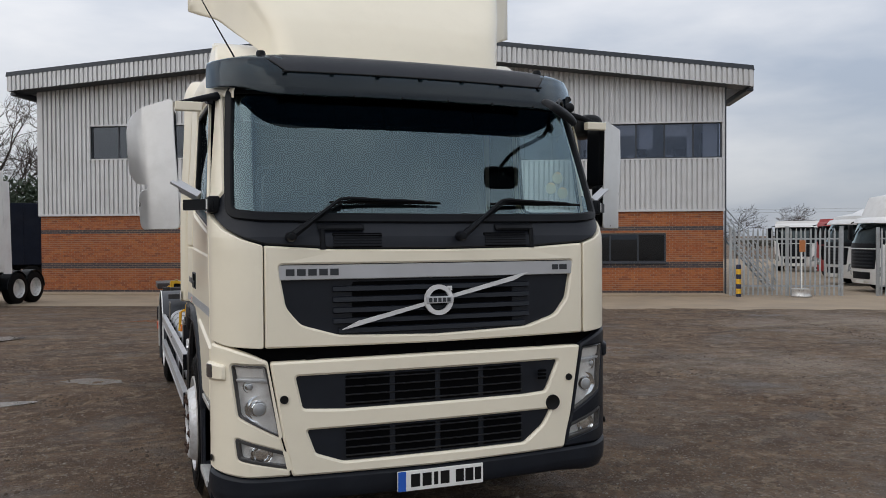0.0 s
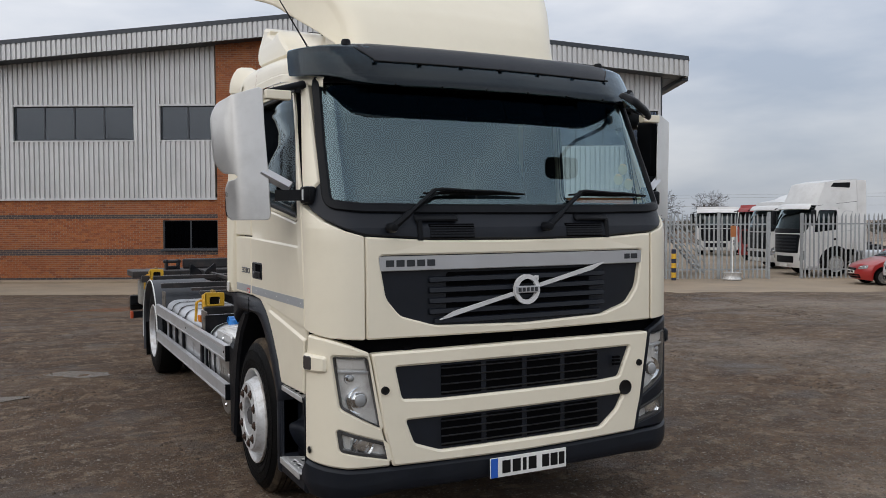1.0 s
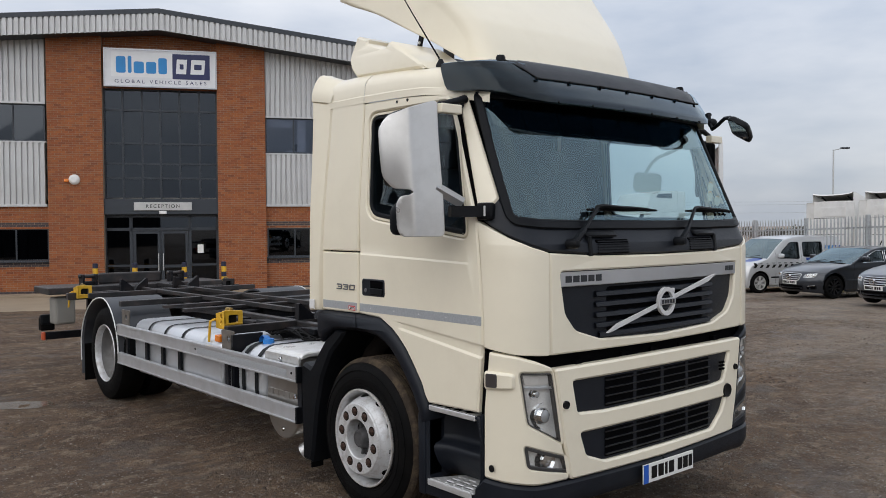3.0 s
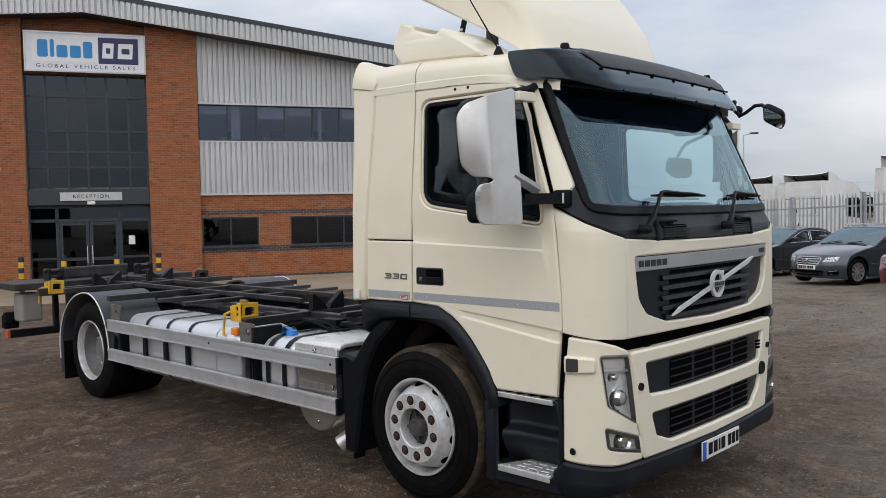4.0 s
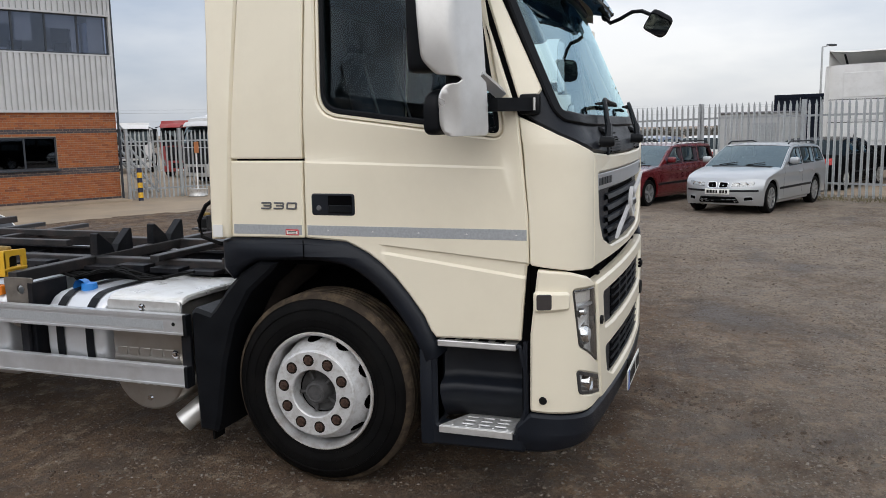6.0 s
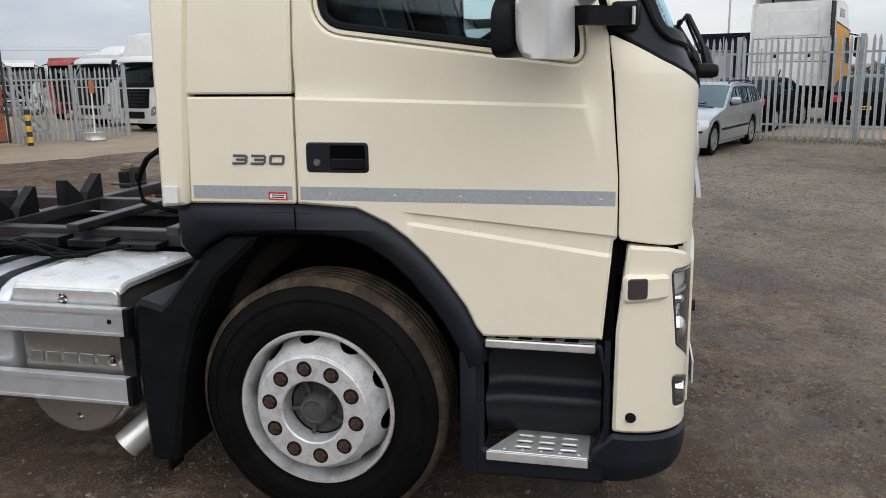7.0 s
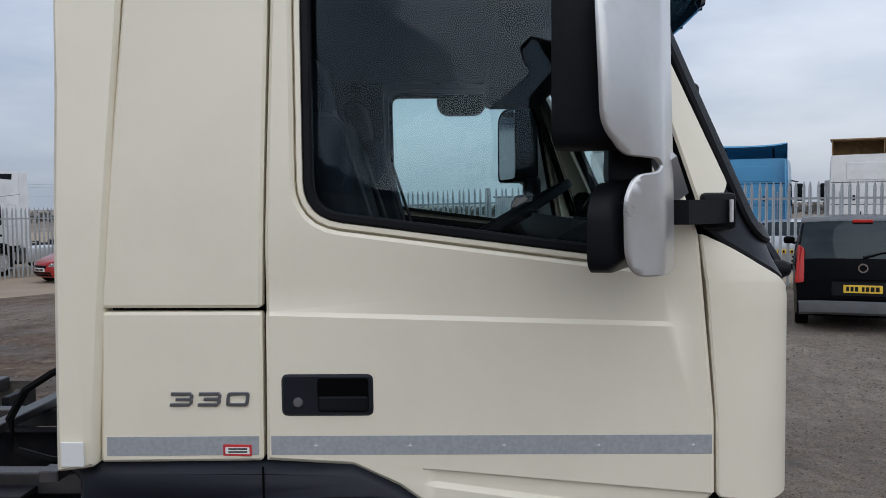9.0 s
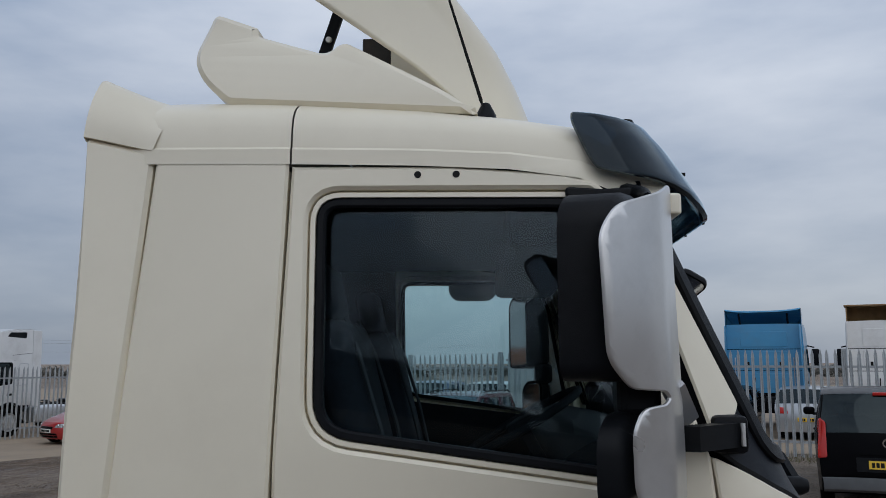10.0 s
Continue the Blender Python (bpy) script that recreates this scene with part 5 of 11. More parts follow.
# ---- bumper
GU = rounded([(-0.825, 1.035), (-0.785, 0.852), (-0.56, 0.838), (0.56, 0.838), (0.71, 0.846), (0.80, 1.035)], 0.02)
GL = rounded([(-0.765, 0.735), (-0.715, 0.60), (-0.56, 0.545), (0.56, 0.545), (0.69, 0.64), (0.75, 0.735)], 0.02)
part("front_bumper", plate(rounded(mir([(0.0, 0.476), (0.845, 0.486), (0.868, 0.60), (0.893, 0.69), (0.962, 1.116), (0.0, 1.122)]), 0.02), lambda s, z, d: FP(s, z, d - 0.012), 0.06, 0.012, [GU, GL], FCUTS), CREAM, truck, "cream bumper with two grille openings", 30)
for nm, loop, z0, z1 in (("upper", GU, 0.838, 1.035), ("lower", GL, 0.545, 0.735)):
    gi = part("bumper_grille", plate(loop, lambda s, z, d: FP(s, z, d + 0.012), 0.02, 0.003, (), FCUTS), NAVYP, truck, "dark bumper grille insert")
    # plate painted near-black for the shade between the bumper bars
    part("mesh_opening", plate(rounded([(-0.545, z0 + 0.014), (0.545, z0 + 0.014), (0.545, z1 - 0.014), (-0.545, z1 - 0.014)], 0.01), lambda s, z, d: FP(s, z, d + 0.009), 0.012, 0.001, (), FCUTS), SHADEBLK, gi)
    for i in range(4):
        z = z0 + 0.030 + i * (z1 - z0 - 0.060) / 3
        bm = bmesh.new()
        grid_mesh(bm, [[FP(s, z + 0.004, 0.008), FP(s, z + 0.003, -0.004), FP(s, z - 0.003, -0.001), FP(s, z - 0.004, 0.008)] for s in [-0.548 + 1.096 * k / 12 for k in range(13)]], False, True)
        part("grille_bar", bm, GRILLEBAR, gi, smooth=30)
    for x in (-0.275, 0.0, 0.275):
        part("grille_upright", plate([(x - 0.016, z0 + 0.014), (x + 0.016, z0 + 0.014), (x + 0.016, z1 - 0.014), (x - 0.016, z1 - 0.014)], lambda s, z, d: FP(s, z, d + 0.006), 0.006, 0.002), NAVYP, gi)
# gap between panel and bumper: sheet and brackets painted near-black for its shade
part("bumper_gap_liner", plate(mir([(0.0, 1.05), (1.32, 1.05), (1.32, 1.26), (0.0, 1.26)]), lambda s, z, d: FP(s, z, d + 0.07), 0.02, 0.002, (), FCUTS), SHADEBLK, truck)
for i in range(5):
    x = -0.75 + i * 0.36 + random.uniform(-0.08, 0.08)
    part("gap_bracket", boxed(x - 0.03, x + random.uniform(0.02, 0.09), 0.055, 0.09, 1.10, 1.135 + random.uniform(0, 0.03), 0.005), SHADEBLK, truck)
for x, z, r in ((-0.888, 0.912, 0.022), (0.872, 0.922, 0.020), (0.755, 0.775, 0.045)):
    c = FP(x, z, -0.012)
    part("tow_cover", lathed([(0.0, -0.006), (r * 0.75, -0.006), (r, -0.012), (r * 1.08, 0.012)], 24, "y", c), INK, truck, "round black tow-eye cover", 40)
bm = bmesh.new()
for i in range(3):
    box(bm, 0.655, 0.705, -0.004, 0.012, 0.925 + i * 0.022, 0.937 + i * 0.022)
part("grille_vents", bm, SHADEBLK, truck)
for sx in (-1, 1):
    q = lambda pts: [(sx * u, v) for u, v in pts]  # noqa: E731
    LAMP = rounded(q([(0.982, 1.098), (0.908, 0.702), (1.135, 0.826), (1.178, 1.108)]), 0.02)
    FOG = rounded(q([(0.882, 0.618), (0.852, 0.528), (1.135, 0.592), (1.152, 0.708)]), 0.02)
    corner = CREAM if sx < 0 else NAVYP
    part("bumper_corner", plate(rounded(q([(0.972, 1.122), (0.902, 0.69), (0.877, 0.60), (0.854, 0.487), (1.10, 0.492), (1.395, 0.520), (1.392, 0.9), (1.356, 1.216), (1.20, 1.198), (1.08, 1.165)]), 0.014), lambda s, z, d: FP(s, z, d - 0.004), 0.05, 0.012, [LAMP, FOG], FCUTS), corner, truck, "cream bumper corner" if sx < 0 else "dark grey replacement bumper corner", 30)
    hl = part("headlamp", plate(LAMP, lambda s, z, d: FP(s, z, d + 0.030), 0.02, 0.002, (), FCUTS), mat("lamp_reflector", (0.86, 0.86, 0.85), 0.2, 0.45, var=0.16, scale=16, bump=0.6, bump_scale=24), truck, "clear headlamp with projector")
    lens = part("lens", plate(LAMP, lambda s, z, d: FP(s, z, d - 0.002), 0.006, 0.003, (), FCUTS), LENS, hl, "", 30)
    lens.visible_shadow = False
    part("bezel", plate(LAMP, lambda s, z, d: FP(s, z, d - 0.001), 0.032, 0.003, [inset(LAMP, 0.008)], FCUTS), mat("grey_lamp_frame", (0.045, 0.045, 0.045), 0.35, 0.1, var=0.15, scale=20), hl)
    for (u, v, r) in ((1.025, 0.862, 0.074), (1.085, 0.985, 0.034)):
        c = FP(sx * u, v, 0.042)
        part("projector", lathed([(0.0, -0.035), (r * 0.5, -0.028), (r * 0.7, -0.008), (r * 0.72, 0.0), (r, -0.012), (r * 1.05, 0.03)], 24, "y", c), CHROME, hl, smooth=40)
        part("projector_glass", lathed([(0.0, -0.040), (r * 0.4, -0.034), (r * 0.62, -0.012)], 20, "y", c), mat("projector_lens", (0.30, 0.31, 0.32), 0.05, 0.0, coat=1.0), hl, smooth=60)
    part("indicator", plate(rounded(q([(0.995, 1.085), (0.985, 1.03), (1.15, 1.04), (1.165, 1.095)]), 0.01), lambda s, z, d: FP(s, z, d + 0.018), 0.02, 0.003, (), FCUTS), mat("pale_amber", (0.74, 0.72, 0.69), 0.25, 0.3, var=0.1), hl)
    part("lamp_divider", plate(q([(0.975, 1.02), (0.972, 1.008), (1.15, 1.016), (1.152, 1.028)]), lambda s, z, d: FP(s, z, d + 0.010), 0.025, 0.002, (), FCUTS), SILVERP, hl)
    fg = part("fog_lamp", plate(FOG, lambda s, z, d: FP(s, z, d + 0.03), 0.02, 0.002, (), FCUTS), mat("lamp_reflector", (0.5, 0.5, 0.5)), truck, "clear fog lamp")
    lens = part("lens", plate(FOG, lambda s, z, d: FP(s, z, d - 0.001), 0.006, 0.003, (), FCUTS), LENS, fg, "", 30)
    lens.visible_shadow = False
    part("bezel", plate(inset(FOG, -0.004), lambda s, z, d: FP(s, z, d - 0.003), 0.034, 0.003, [inset(FOG, 0.014)], FCUTS), mat("grey_lamp_frame", (0.075, 0.078, 0.08)), fg)
    part("bulb", lathed([(0.0, -0.02), (0.035, -0.014), (0.045, 0.0), (0.06, -0.02), (0.065, 0.02)], 20, "y", FP(sx * 1.01, 0.618, 0.026)), CHROME, fg, smooth=40)
    # side marker on the corner
    mk = part("side_marker", plate(rounded(q([(1.205, 1.02), (1.375, 1.012), (1.375, 1.115), (1.205, 1.105)]), 0.02), lambda s, z, d: FP(s, z, d - 0.026), 0.03, 0.012, (), FCUTS), corner, truck, "marker lamp pod", 40)
    part("marker_lens", plate(rounded(q([(1.295, 1.028), (1.36, 1.026), (1.36, 1.102), (1.295, 1.102)]), 0.012), lambda s, z, d: FP(s, z, d - 0.029), 0.01, 0.003, (), FCUTS), mat("smoked_lens", (0.05, 0.045, 0.045), 0.15, coat=0.5), mk)
    part("hole_plug", lathed([(0.0, 0.0), (0.017, 0.0), (0.020, 0.006)], 18, "x", (sx * 1.257, 0.237, 0.581)), INK, truck)
    # lower valance runs round the corner
    part("lower_valance", plate(rounded([(0.0, 0.335), (sx * 0.82, 0.335), (sx * 1.02, 0.318), (sx * 1.30, 0.305), (sx * 1.47, 0.300), (sx * 1.47, 0.44), (sx * 1.395, 0.512), (sx * 1.10, 0.484), (sx * 0.85, 0.478), (0.0, 0.468)], 0.01), lambda s, z, d: FP(s, z, d - 0.008 + 0.04 * smooth01((0.40 - z) / 0.12)), 0.06, 0.015, (), FCUTS, [0.34, 0.37, 0.40]), NAVYP, truck, "dark lower bumper valance", 40)
npl = part("number_plate", boxed(-0.264, 0.264, -0.045, -0.036, 0.350, 0.466, 0.003), PLATEW, truck, "white number plate with blue end band")
part("blue_band", boxed(-0.262, -0.215, -0.047, -0.0455, 0.352, 0.464), PLATEB, npl)
for a, b in ((-0.185, -0.13), (-0.115, -0.06), (-0.045, -0.02), (-0.005, 0.05), (0.09, 0.14), (0.15, 0.20), (0.21, 0.25)):
    part("plate_bar", boxed(a, b, -0.047, -0.0455, 0.372, 0.446), INK, npl)

# ---- doors, side panels
WIN = rounded([(1.372, 1.975), (1.378, 2.612), (0.605, 2.606), (0.540, 2.45), (0.445, 1.915), (0.445, 1.850), (0.64, 1.876)], [0.10, 0.07, 0.05, 0.0, 0.05, 0.05, 0.0], 6)
DOOR = [(0.346, 0.868), (0.317, 1.226), (0.304, 1.240), (0.307, 1.45), (0.350, 1.921), (0.47, 2.28), (0.588, 2.619), (0.62, 2.650), (0.703, 2.671), (1.004, 2.695), (1.447, 2.700), (1.474, 1.90), (1.475, 1.73), (1.480, 1.335),
        (1.251, 1.322), (1.207, 1.302), (1.129, 1.266), (1.058, 1.215), (0.985, 1.148), (0.911, 1.060), (0.84, 0.965), (0.806, 0.893), (0.776, 0.856)]


def door_relief(y, z):
    r = 0.0
    # waist line
    zl = 1.688 + (y - 0.353) * (1.725 - 1.688) / 1.125
    r += 0.007 * smooth01((z - zl + 0.004) / 0.012) * (1 - smooth01((z - zl - 0.02) / 0.25)) * smooth01((y - 0.34) / 0.1)
    # wedge pressed into the lower door
    if y < 1.065:
        zt = 1.2445 + (y - 0.306) * (1.312 - 1.2445) / 0.766
        zb = 1.1780 + (y - 0.387) * (1.275 - 1.189) / 0.651
        k = smooth01((1.066 - y) / 0.035)
        if zb < z < zt + 0.003:
            r += 0.013 * k * min(1.0, (z - zb) / 0.013) * (1.0 if z <= zt else 0.0)
    # scooped border round the window
    return r


def line_cut(p, q):
    d = Vector((q[0] - p[0], q[1] - p[1], 0)).normalized()
    return (p[0], p[1], 0), (-d.y, d.x, 0)


def plate_cut(loop, fn, thick, edge, holes, cuts_v, planes):
    """plate() with slanting cuts before it is laid on its surface."""
    bm = plate(loop, lambda u, v, d: (u, v, d), thick, edge, holes, (), cuts_v)
    for co, no in planes:
        bmesh.ops.bisect_plane(bm, geom=bm.verts[:] + bm.edges[:] + bm.faces[:], plane_co=co, plane_no=no, dist=1e-5)
    for v in bm.verts:
        v.co = Vector(fn(v.co.x, v.co.y, v.co.z))
    return bm


for sx in (-1, 1):
    cuts = [line_cut((0.353, 1.684), (1.478, 1.721)), line_cut((0.353, 1.696), (1.478, 1.733)), line_cut((0.306, 1.2440), (1.072, 1.3115)), line_cut((0.306, 1.2480), (1.072, 1.3155)), line_cut((0.387, 1.1780), (1.038, 1.264)), line_cut((0.387, 1.1910), (1.038, 1.277)),
            ((1.066, 0, 0), (1, 0, 0)), ((1.05, 0, 0), (1, 0, 0)), ((1.03, 0, 0), (1, 0, 0)), ((0.36, 0, 0), (1, 0, 0)), ((0.44, 0, 0), (1, 0, 0))]
    door = part("cab_door", plate_cut(DOOR, SP(sx, door_relief), 0.045, 0.010, [inset(WIN, -0.022)], [1.8, 1.85, 1.95, 2.05, 2.2, 2.35, 2.5, 2.6], cuts), CREAM, truck, "cream cab door with pressed waist line", 28)
    # sunk border of the window, then seal and glass
    part("window_border", plate(inset(WIN, -0.021), SP(sx, lambda y, z: 0.008), 0.03, 0.020, [inset(WIN, 0.006)], (), [1.95, 2.05, 2.2, 2.35, 2.5]), CREAM, door, "", 30)
    part("window_seal", plate(inset(WIN, 0.0), SP(sx, lambda y, z: 0.010), 0.03, 0.006, [inset(WIN, 0.026)], (), [1.95, 2.05, 2.2, 2.35, 2.5]), BLACKP, door, "black rubber window seal", 30)
    gl = part("window_glass", plate(inset(WIN, 0.022), SP(sx, lambda y, z: 0.026), 0.005, 0.001, (), (), [1.95, 2.05, 2.2, 2.35, 2.5]), SIDEGL, door, "dark reflecting side window", 60)
    gl.visible_shadow = False
    # handle
    hd = part("door_handle", plate(rounded([(1.194, 1.455), (1.436, 1.455), (1.436, 1.566), (1.194, 1.566)], 0.018), SP(sx, lambda y, z: -0.006), 0.02, 0.006), NAVYP, door, "black recessed door handle", 40)
    # dark plate painted for the shaded hollow round the lever
    part("cavity", plate(rounded([(1.206, 1.467), (1.340, 1.467), (1.340, 1.556), (1.206, 1.556)], 0.01), SP(sx, lambda y, z: -0.0075), 0.004, 0.001), SHADEBLK, hd)
    part("lever", plate(rounded([(1.208, 1.470), (1.338, 1.470), (1.338, 1.508), (1.208, 1.508)], 0.006), SP(sx, lambda y, z: -0.012), 0.012, 0.004), BLACKP, hd, smooth=40)
    part("lock", lathed([(0.0, -0.004), (0.011, -0.004), (0.014, 0.0), (0.014, 0.01)] if sx < 0 else [(0.0, 0.004), (0.011, 0.004), (0.014, 0.0)], 16, "x", (sx * 1.2585, 1.392, 1.492)), mat("dull_lock", (0.16, 0.16, 0.165), 0.4, 0.5), hd, smooth=40)
    # reflective tape
    part("reflective_tape", plate([(0.313, 1.353), (1.466, 1.351), (1.466, 1.402), (0.313, 1.404)], SP(sx, lambda y, z: -0.0012), 0.002, 0.0005), REFLTAPE, door, "grey reflective tape")
    for y in (0.362, 0.606, 0.853, 1.099, 1.348):
        part("tape_mark", plate([(y - 0.006, 1.376), (y, 1.3745), (y + 0.006, 1.376), (y + 0.002, 1.378), (y, 1.382), (y - 0.002, 1.378)], SP(sx, lambda y2, z: -0.0026), 0.001, 0.0003), PLATEW, door)
    for i in range(5):
        part("tape_mark", boxed(sx * 1.2534 - 0.0008, sx * 1.2534 + 0.0008, 0.36 + i * 0.245, 0.374 + i * 0.245, 1.373, 1.377), SILVERP, door)
    for yy in (1.099, 0.994):
        part("roof_plug", lathed([(0.0, -0.003), (0.009, -0.003), (0.011, 0.003)], 14, "x", (sx * side_x(1, 2.675), yy, 2.672)), INK, door)
    # panels behind the door
    lp = part("locker_panel", plate(rounded([(1.489, 1.334), (1.924, 1.330), (1.911, 1.733), (1.485, 1.731)], 0.012), SP(sx), 0.04, 0.008, (), (), ()), CREAM, truck, "cream locker panel behind the door", 30)
    part("reflective_tape", plate([(1.499, 1.351), (1.906, 1.349), (1.905, 1.400), (1.498, 1.402)], SP(sx, lambda y, z: -0.0012), 0.002, 0.0005), REFLTAPE, lp)
    if sx < 0:
        st = part("sticker", plate(rounded([(1.518, 1.348), (1.594, 1.350), (1.594, 1.380), (1.518, 1.379)], 0.003), SP(sx, lambda y, z: -0.003), 0.002, 0.0005), mat("red_sticker", (0.55, 0.04, 0.04), 0.4), lp, "small red and white sticker")
        part("sticker_field", plate([(1.524, 1.354), (1.588, 1.355), (1.588, 1.373), (1.524, 1.372)], SP(sx, lambda y, z: -0.0036), 0.001, 0.0003), PLATEW, lp)
        for k in range(2):
            part("sticker_bar", plate([(1.53, 1.358 + 0.008 * k), (1.58, 1.358 + 0.008 * k), (1.58, 1.362 + 0.008 * k), (1.53, 1.362 + 0.008 * k)], SP(sx, lambda y, z: -0.0042), 0.001, 0.0002), INK, lp)
    # squared figures built of strokes
    fig = mat("figure_grey", (0.16, 0.16, 0.17), 0.35, 0.5)
    for k, ch in enumerate("330"):
        w, hh, t = 0.060, 0.0375, 0.0085
        outer = rounded([(0, 0), (w, 0), (w, hh), (0, hh)], 0.009, 3)
        if ch == "0":
            loop, hole = outer, [rounded([(t, t), (w - t, t), (w - t, hh - t), (t, hh - t)], 0.004, 2)]
        else:
            m1, m2 = hh / 2 - t / 2, hh / 2 + t / 2
            loop, hole = [(0, 0), (w - 0.008, 0), (w, 0.008), (w, hh / 2 - 0.003), (w - 0.003, hh / 2), (w, hh / 2 + 0.003), (w, hh - 0.008), (w - 0.008, hh), (0, hh), (0, hh - t), (w - t, hh - t), (w - t, m2), (0.014, m2), (0.014, m1), (w - t, m1), (w - t, t), (0, t)], []
        y0 = 1.629 + sx * (k - 1) * 0.0745
        part("power_digit", plate(loop, lambda u, v, d: (sx * (1.2575 - d), y0 + sx * (u - w / 2 + 0.14 * v), 1.482 + v), 0.006, 0.0012, hole), fig, lp)
    part("side_panel", plate(rounded([(1.485, 1.741), (1.911, 1.743), (1.826, 2.728), (1.455, 2.719)], 0.012), SP(sx), 0.04, 0.008, (), (), [1.85, 1.95, 2.05, 2.2, 2.35, 2.5, 2.65]), CREAM, truck, "cream upper cab side panel", 30)
    # wind fairing at the rear edge, with its cap
    ff = lambda u, v, d: (sx * (side_x(u, v) + 0.045 * smooth01((u - 1.84) / 0.18) - d), u, v)  # noqa: E731
    part("side_fairing", plate(rounded([(1.932, 1.325), (2.024, 1.318), (2.014, 1.82), (2.006, 2.30), (2.008, 2.776), (1.835, 2.744)], 0.008), ff, 0.10, 0.012, (), [1.88, 1.92, 1.96], [1.85, 1.95, 2.05, 2.2, 2.35, 2.5, 2.65]), CREAM, truck, "cream wind fairing at the cab rear", 40)
    # rounded cap on top of the fairing, leaning in to the roof
    bm = bmesh.new()
    rows = []
    for i in range(11):
        f = i / 10
        row = []
        for k in range(9):
            g = k / 8
            y = (1.836 - 0.050 * g) + (2.012 - 0.018 * g - 1.836 + 0.050 * g) * f
            zb, zt = 2.748 + 0.030 * f, 2.893 + 0.060 * f ** 1.5
            x0 = side_x(y, 2.75) + 0.004 + 0.044 * smooth01(f)
            row.append((sx * (x0 - (0.090 - 0.035 * f) * g ** 2.6), y, zb + (zt - zb) * g))
        x, y, z = row[-1]
        row = [(row[0][0] - sx * 0.03, row[0][1], row[0][2] - 0.002)] + row + [(x - sx * 0.03, y, z + 0.013), (x - sx * 0.10, y, z + 0.016), (x - sx * 0.22, y, z - 0.03)]
        rows.append(row)
    rows.append([(p[0] - sx * 0.012, p[1] - 0.001, p[2] - 0.010) for p in rows[-1]])
    rows.append([(p[0] - sx * 0.10, p[1] - 0.03, p[2] - 0.03) for p in rows[-1]])
    grid_mesh(bm, rows)
    part("fairing_cap", bm, CREAM, truck, "cream fairing cap", 50)
part("patch", boxed(-1.3035, -1.296, 1.945, 2.005, 1.335, 1.40, 0.002), WHITEP, truck, "white tape patch on the fairing foot")

# ---- roof: front piece and rear piece with a seam between
def roof_row(y, zt, zs):
    """Half round section of the roof at y: an upright band over the gutter, a pressed crease, then the crown."""
    xg = (side_x(y, 2.72) + 0.002) * (0.90 + 0.10 * smooth01((y - 0.42) / 0.26))
    z1 = zs + 0.046
    row = [(xg, y, zs), (xg, y, z1 - 0.004), (xg - 0.006, y, z1 + 0.003)]
    for i in range(25):
        a = math.pi * i / 24
        c, s = math.cos(a), math.sin(a)
        row.append(((xg - 0.006) * (abs(c) ** 0.32) * (1 if c > 0 else -1), y, z1 + 0.004 + (zt - z1 - 0.004) * (s ** 0.62)))
    return row + [(-xg + 0.006, y, z1 + 0.003), (-xg, y, z1 - 0.004), (-xg, y, zs)]


for nm, ys in (("roof_front", [(0.40, 2.70, 2.600), (0.46, 2.765, 2.612), (0.56, 2.82, 2.630), (0.66, 2.865, 2.658), (0.85, 2.895, 2.684), (1.1, 2.925, 2.697), (1.35, 2.945, 2.703), (1.446, 2.951, 2.705)]),
               ("roof_rear", [(1.451, 2.952, 2.706), (1.6, 2.96, 2.707), (1.80, 2.962, 2.709), (1.99, 2.955, 2.711)])):
    bm = bmesh.new()
    grid_mesh(bm, [roof_row(*q) for q in ys])
    part(nm, bm, CREAM, truck, "cream cab roof skin", 40)
for sx in (-1, 1):
    # dark strip painted for the shadow gap above the door
    part("door_gap_seal", plate([(0.60, 2.63), (0.72, 2.662), (1.0, 2.695), (1.455, 2.703), (1.455, 2.69), (1.0, 2.67), (0.70, 2.64)], SP(sx, lambda y, z: 0.02), 0.02, 0.001), SHADEBLK, truck)
# added inner shell, painted dark, keeps daylight out of the panel gaps
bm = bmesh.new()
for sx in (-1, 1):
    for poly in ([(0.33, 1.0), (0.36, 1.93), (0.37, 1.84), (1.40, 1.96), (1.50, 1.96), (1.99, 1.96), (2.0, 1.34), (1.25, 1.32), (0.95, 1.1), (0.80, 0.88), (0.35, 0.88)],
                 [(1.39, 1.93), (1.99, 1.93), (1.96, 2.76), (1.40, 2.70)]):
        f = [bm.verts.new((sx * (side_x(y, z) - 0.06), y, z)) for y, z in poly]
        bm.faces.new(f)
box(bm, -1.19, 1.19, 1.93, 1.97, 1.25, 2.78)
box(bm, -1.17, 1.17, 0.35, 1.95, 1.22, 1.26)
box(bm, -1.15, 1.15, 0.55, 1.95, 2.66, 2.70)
part("cab_inner_shell", bm, INTERIOR, truck, "added dark shell that blocks daylight behind the cab panels")

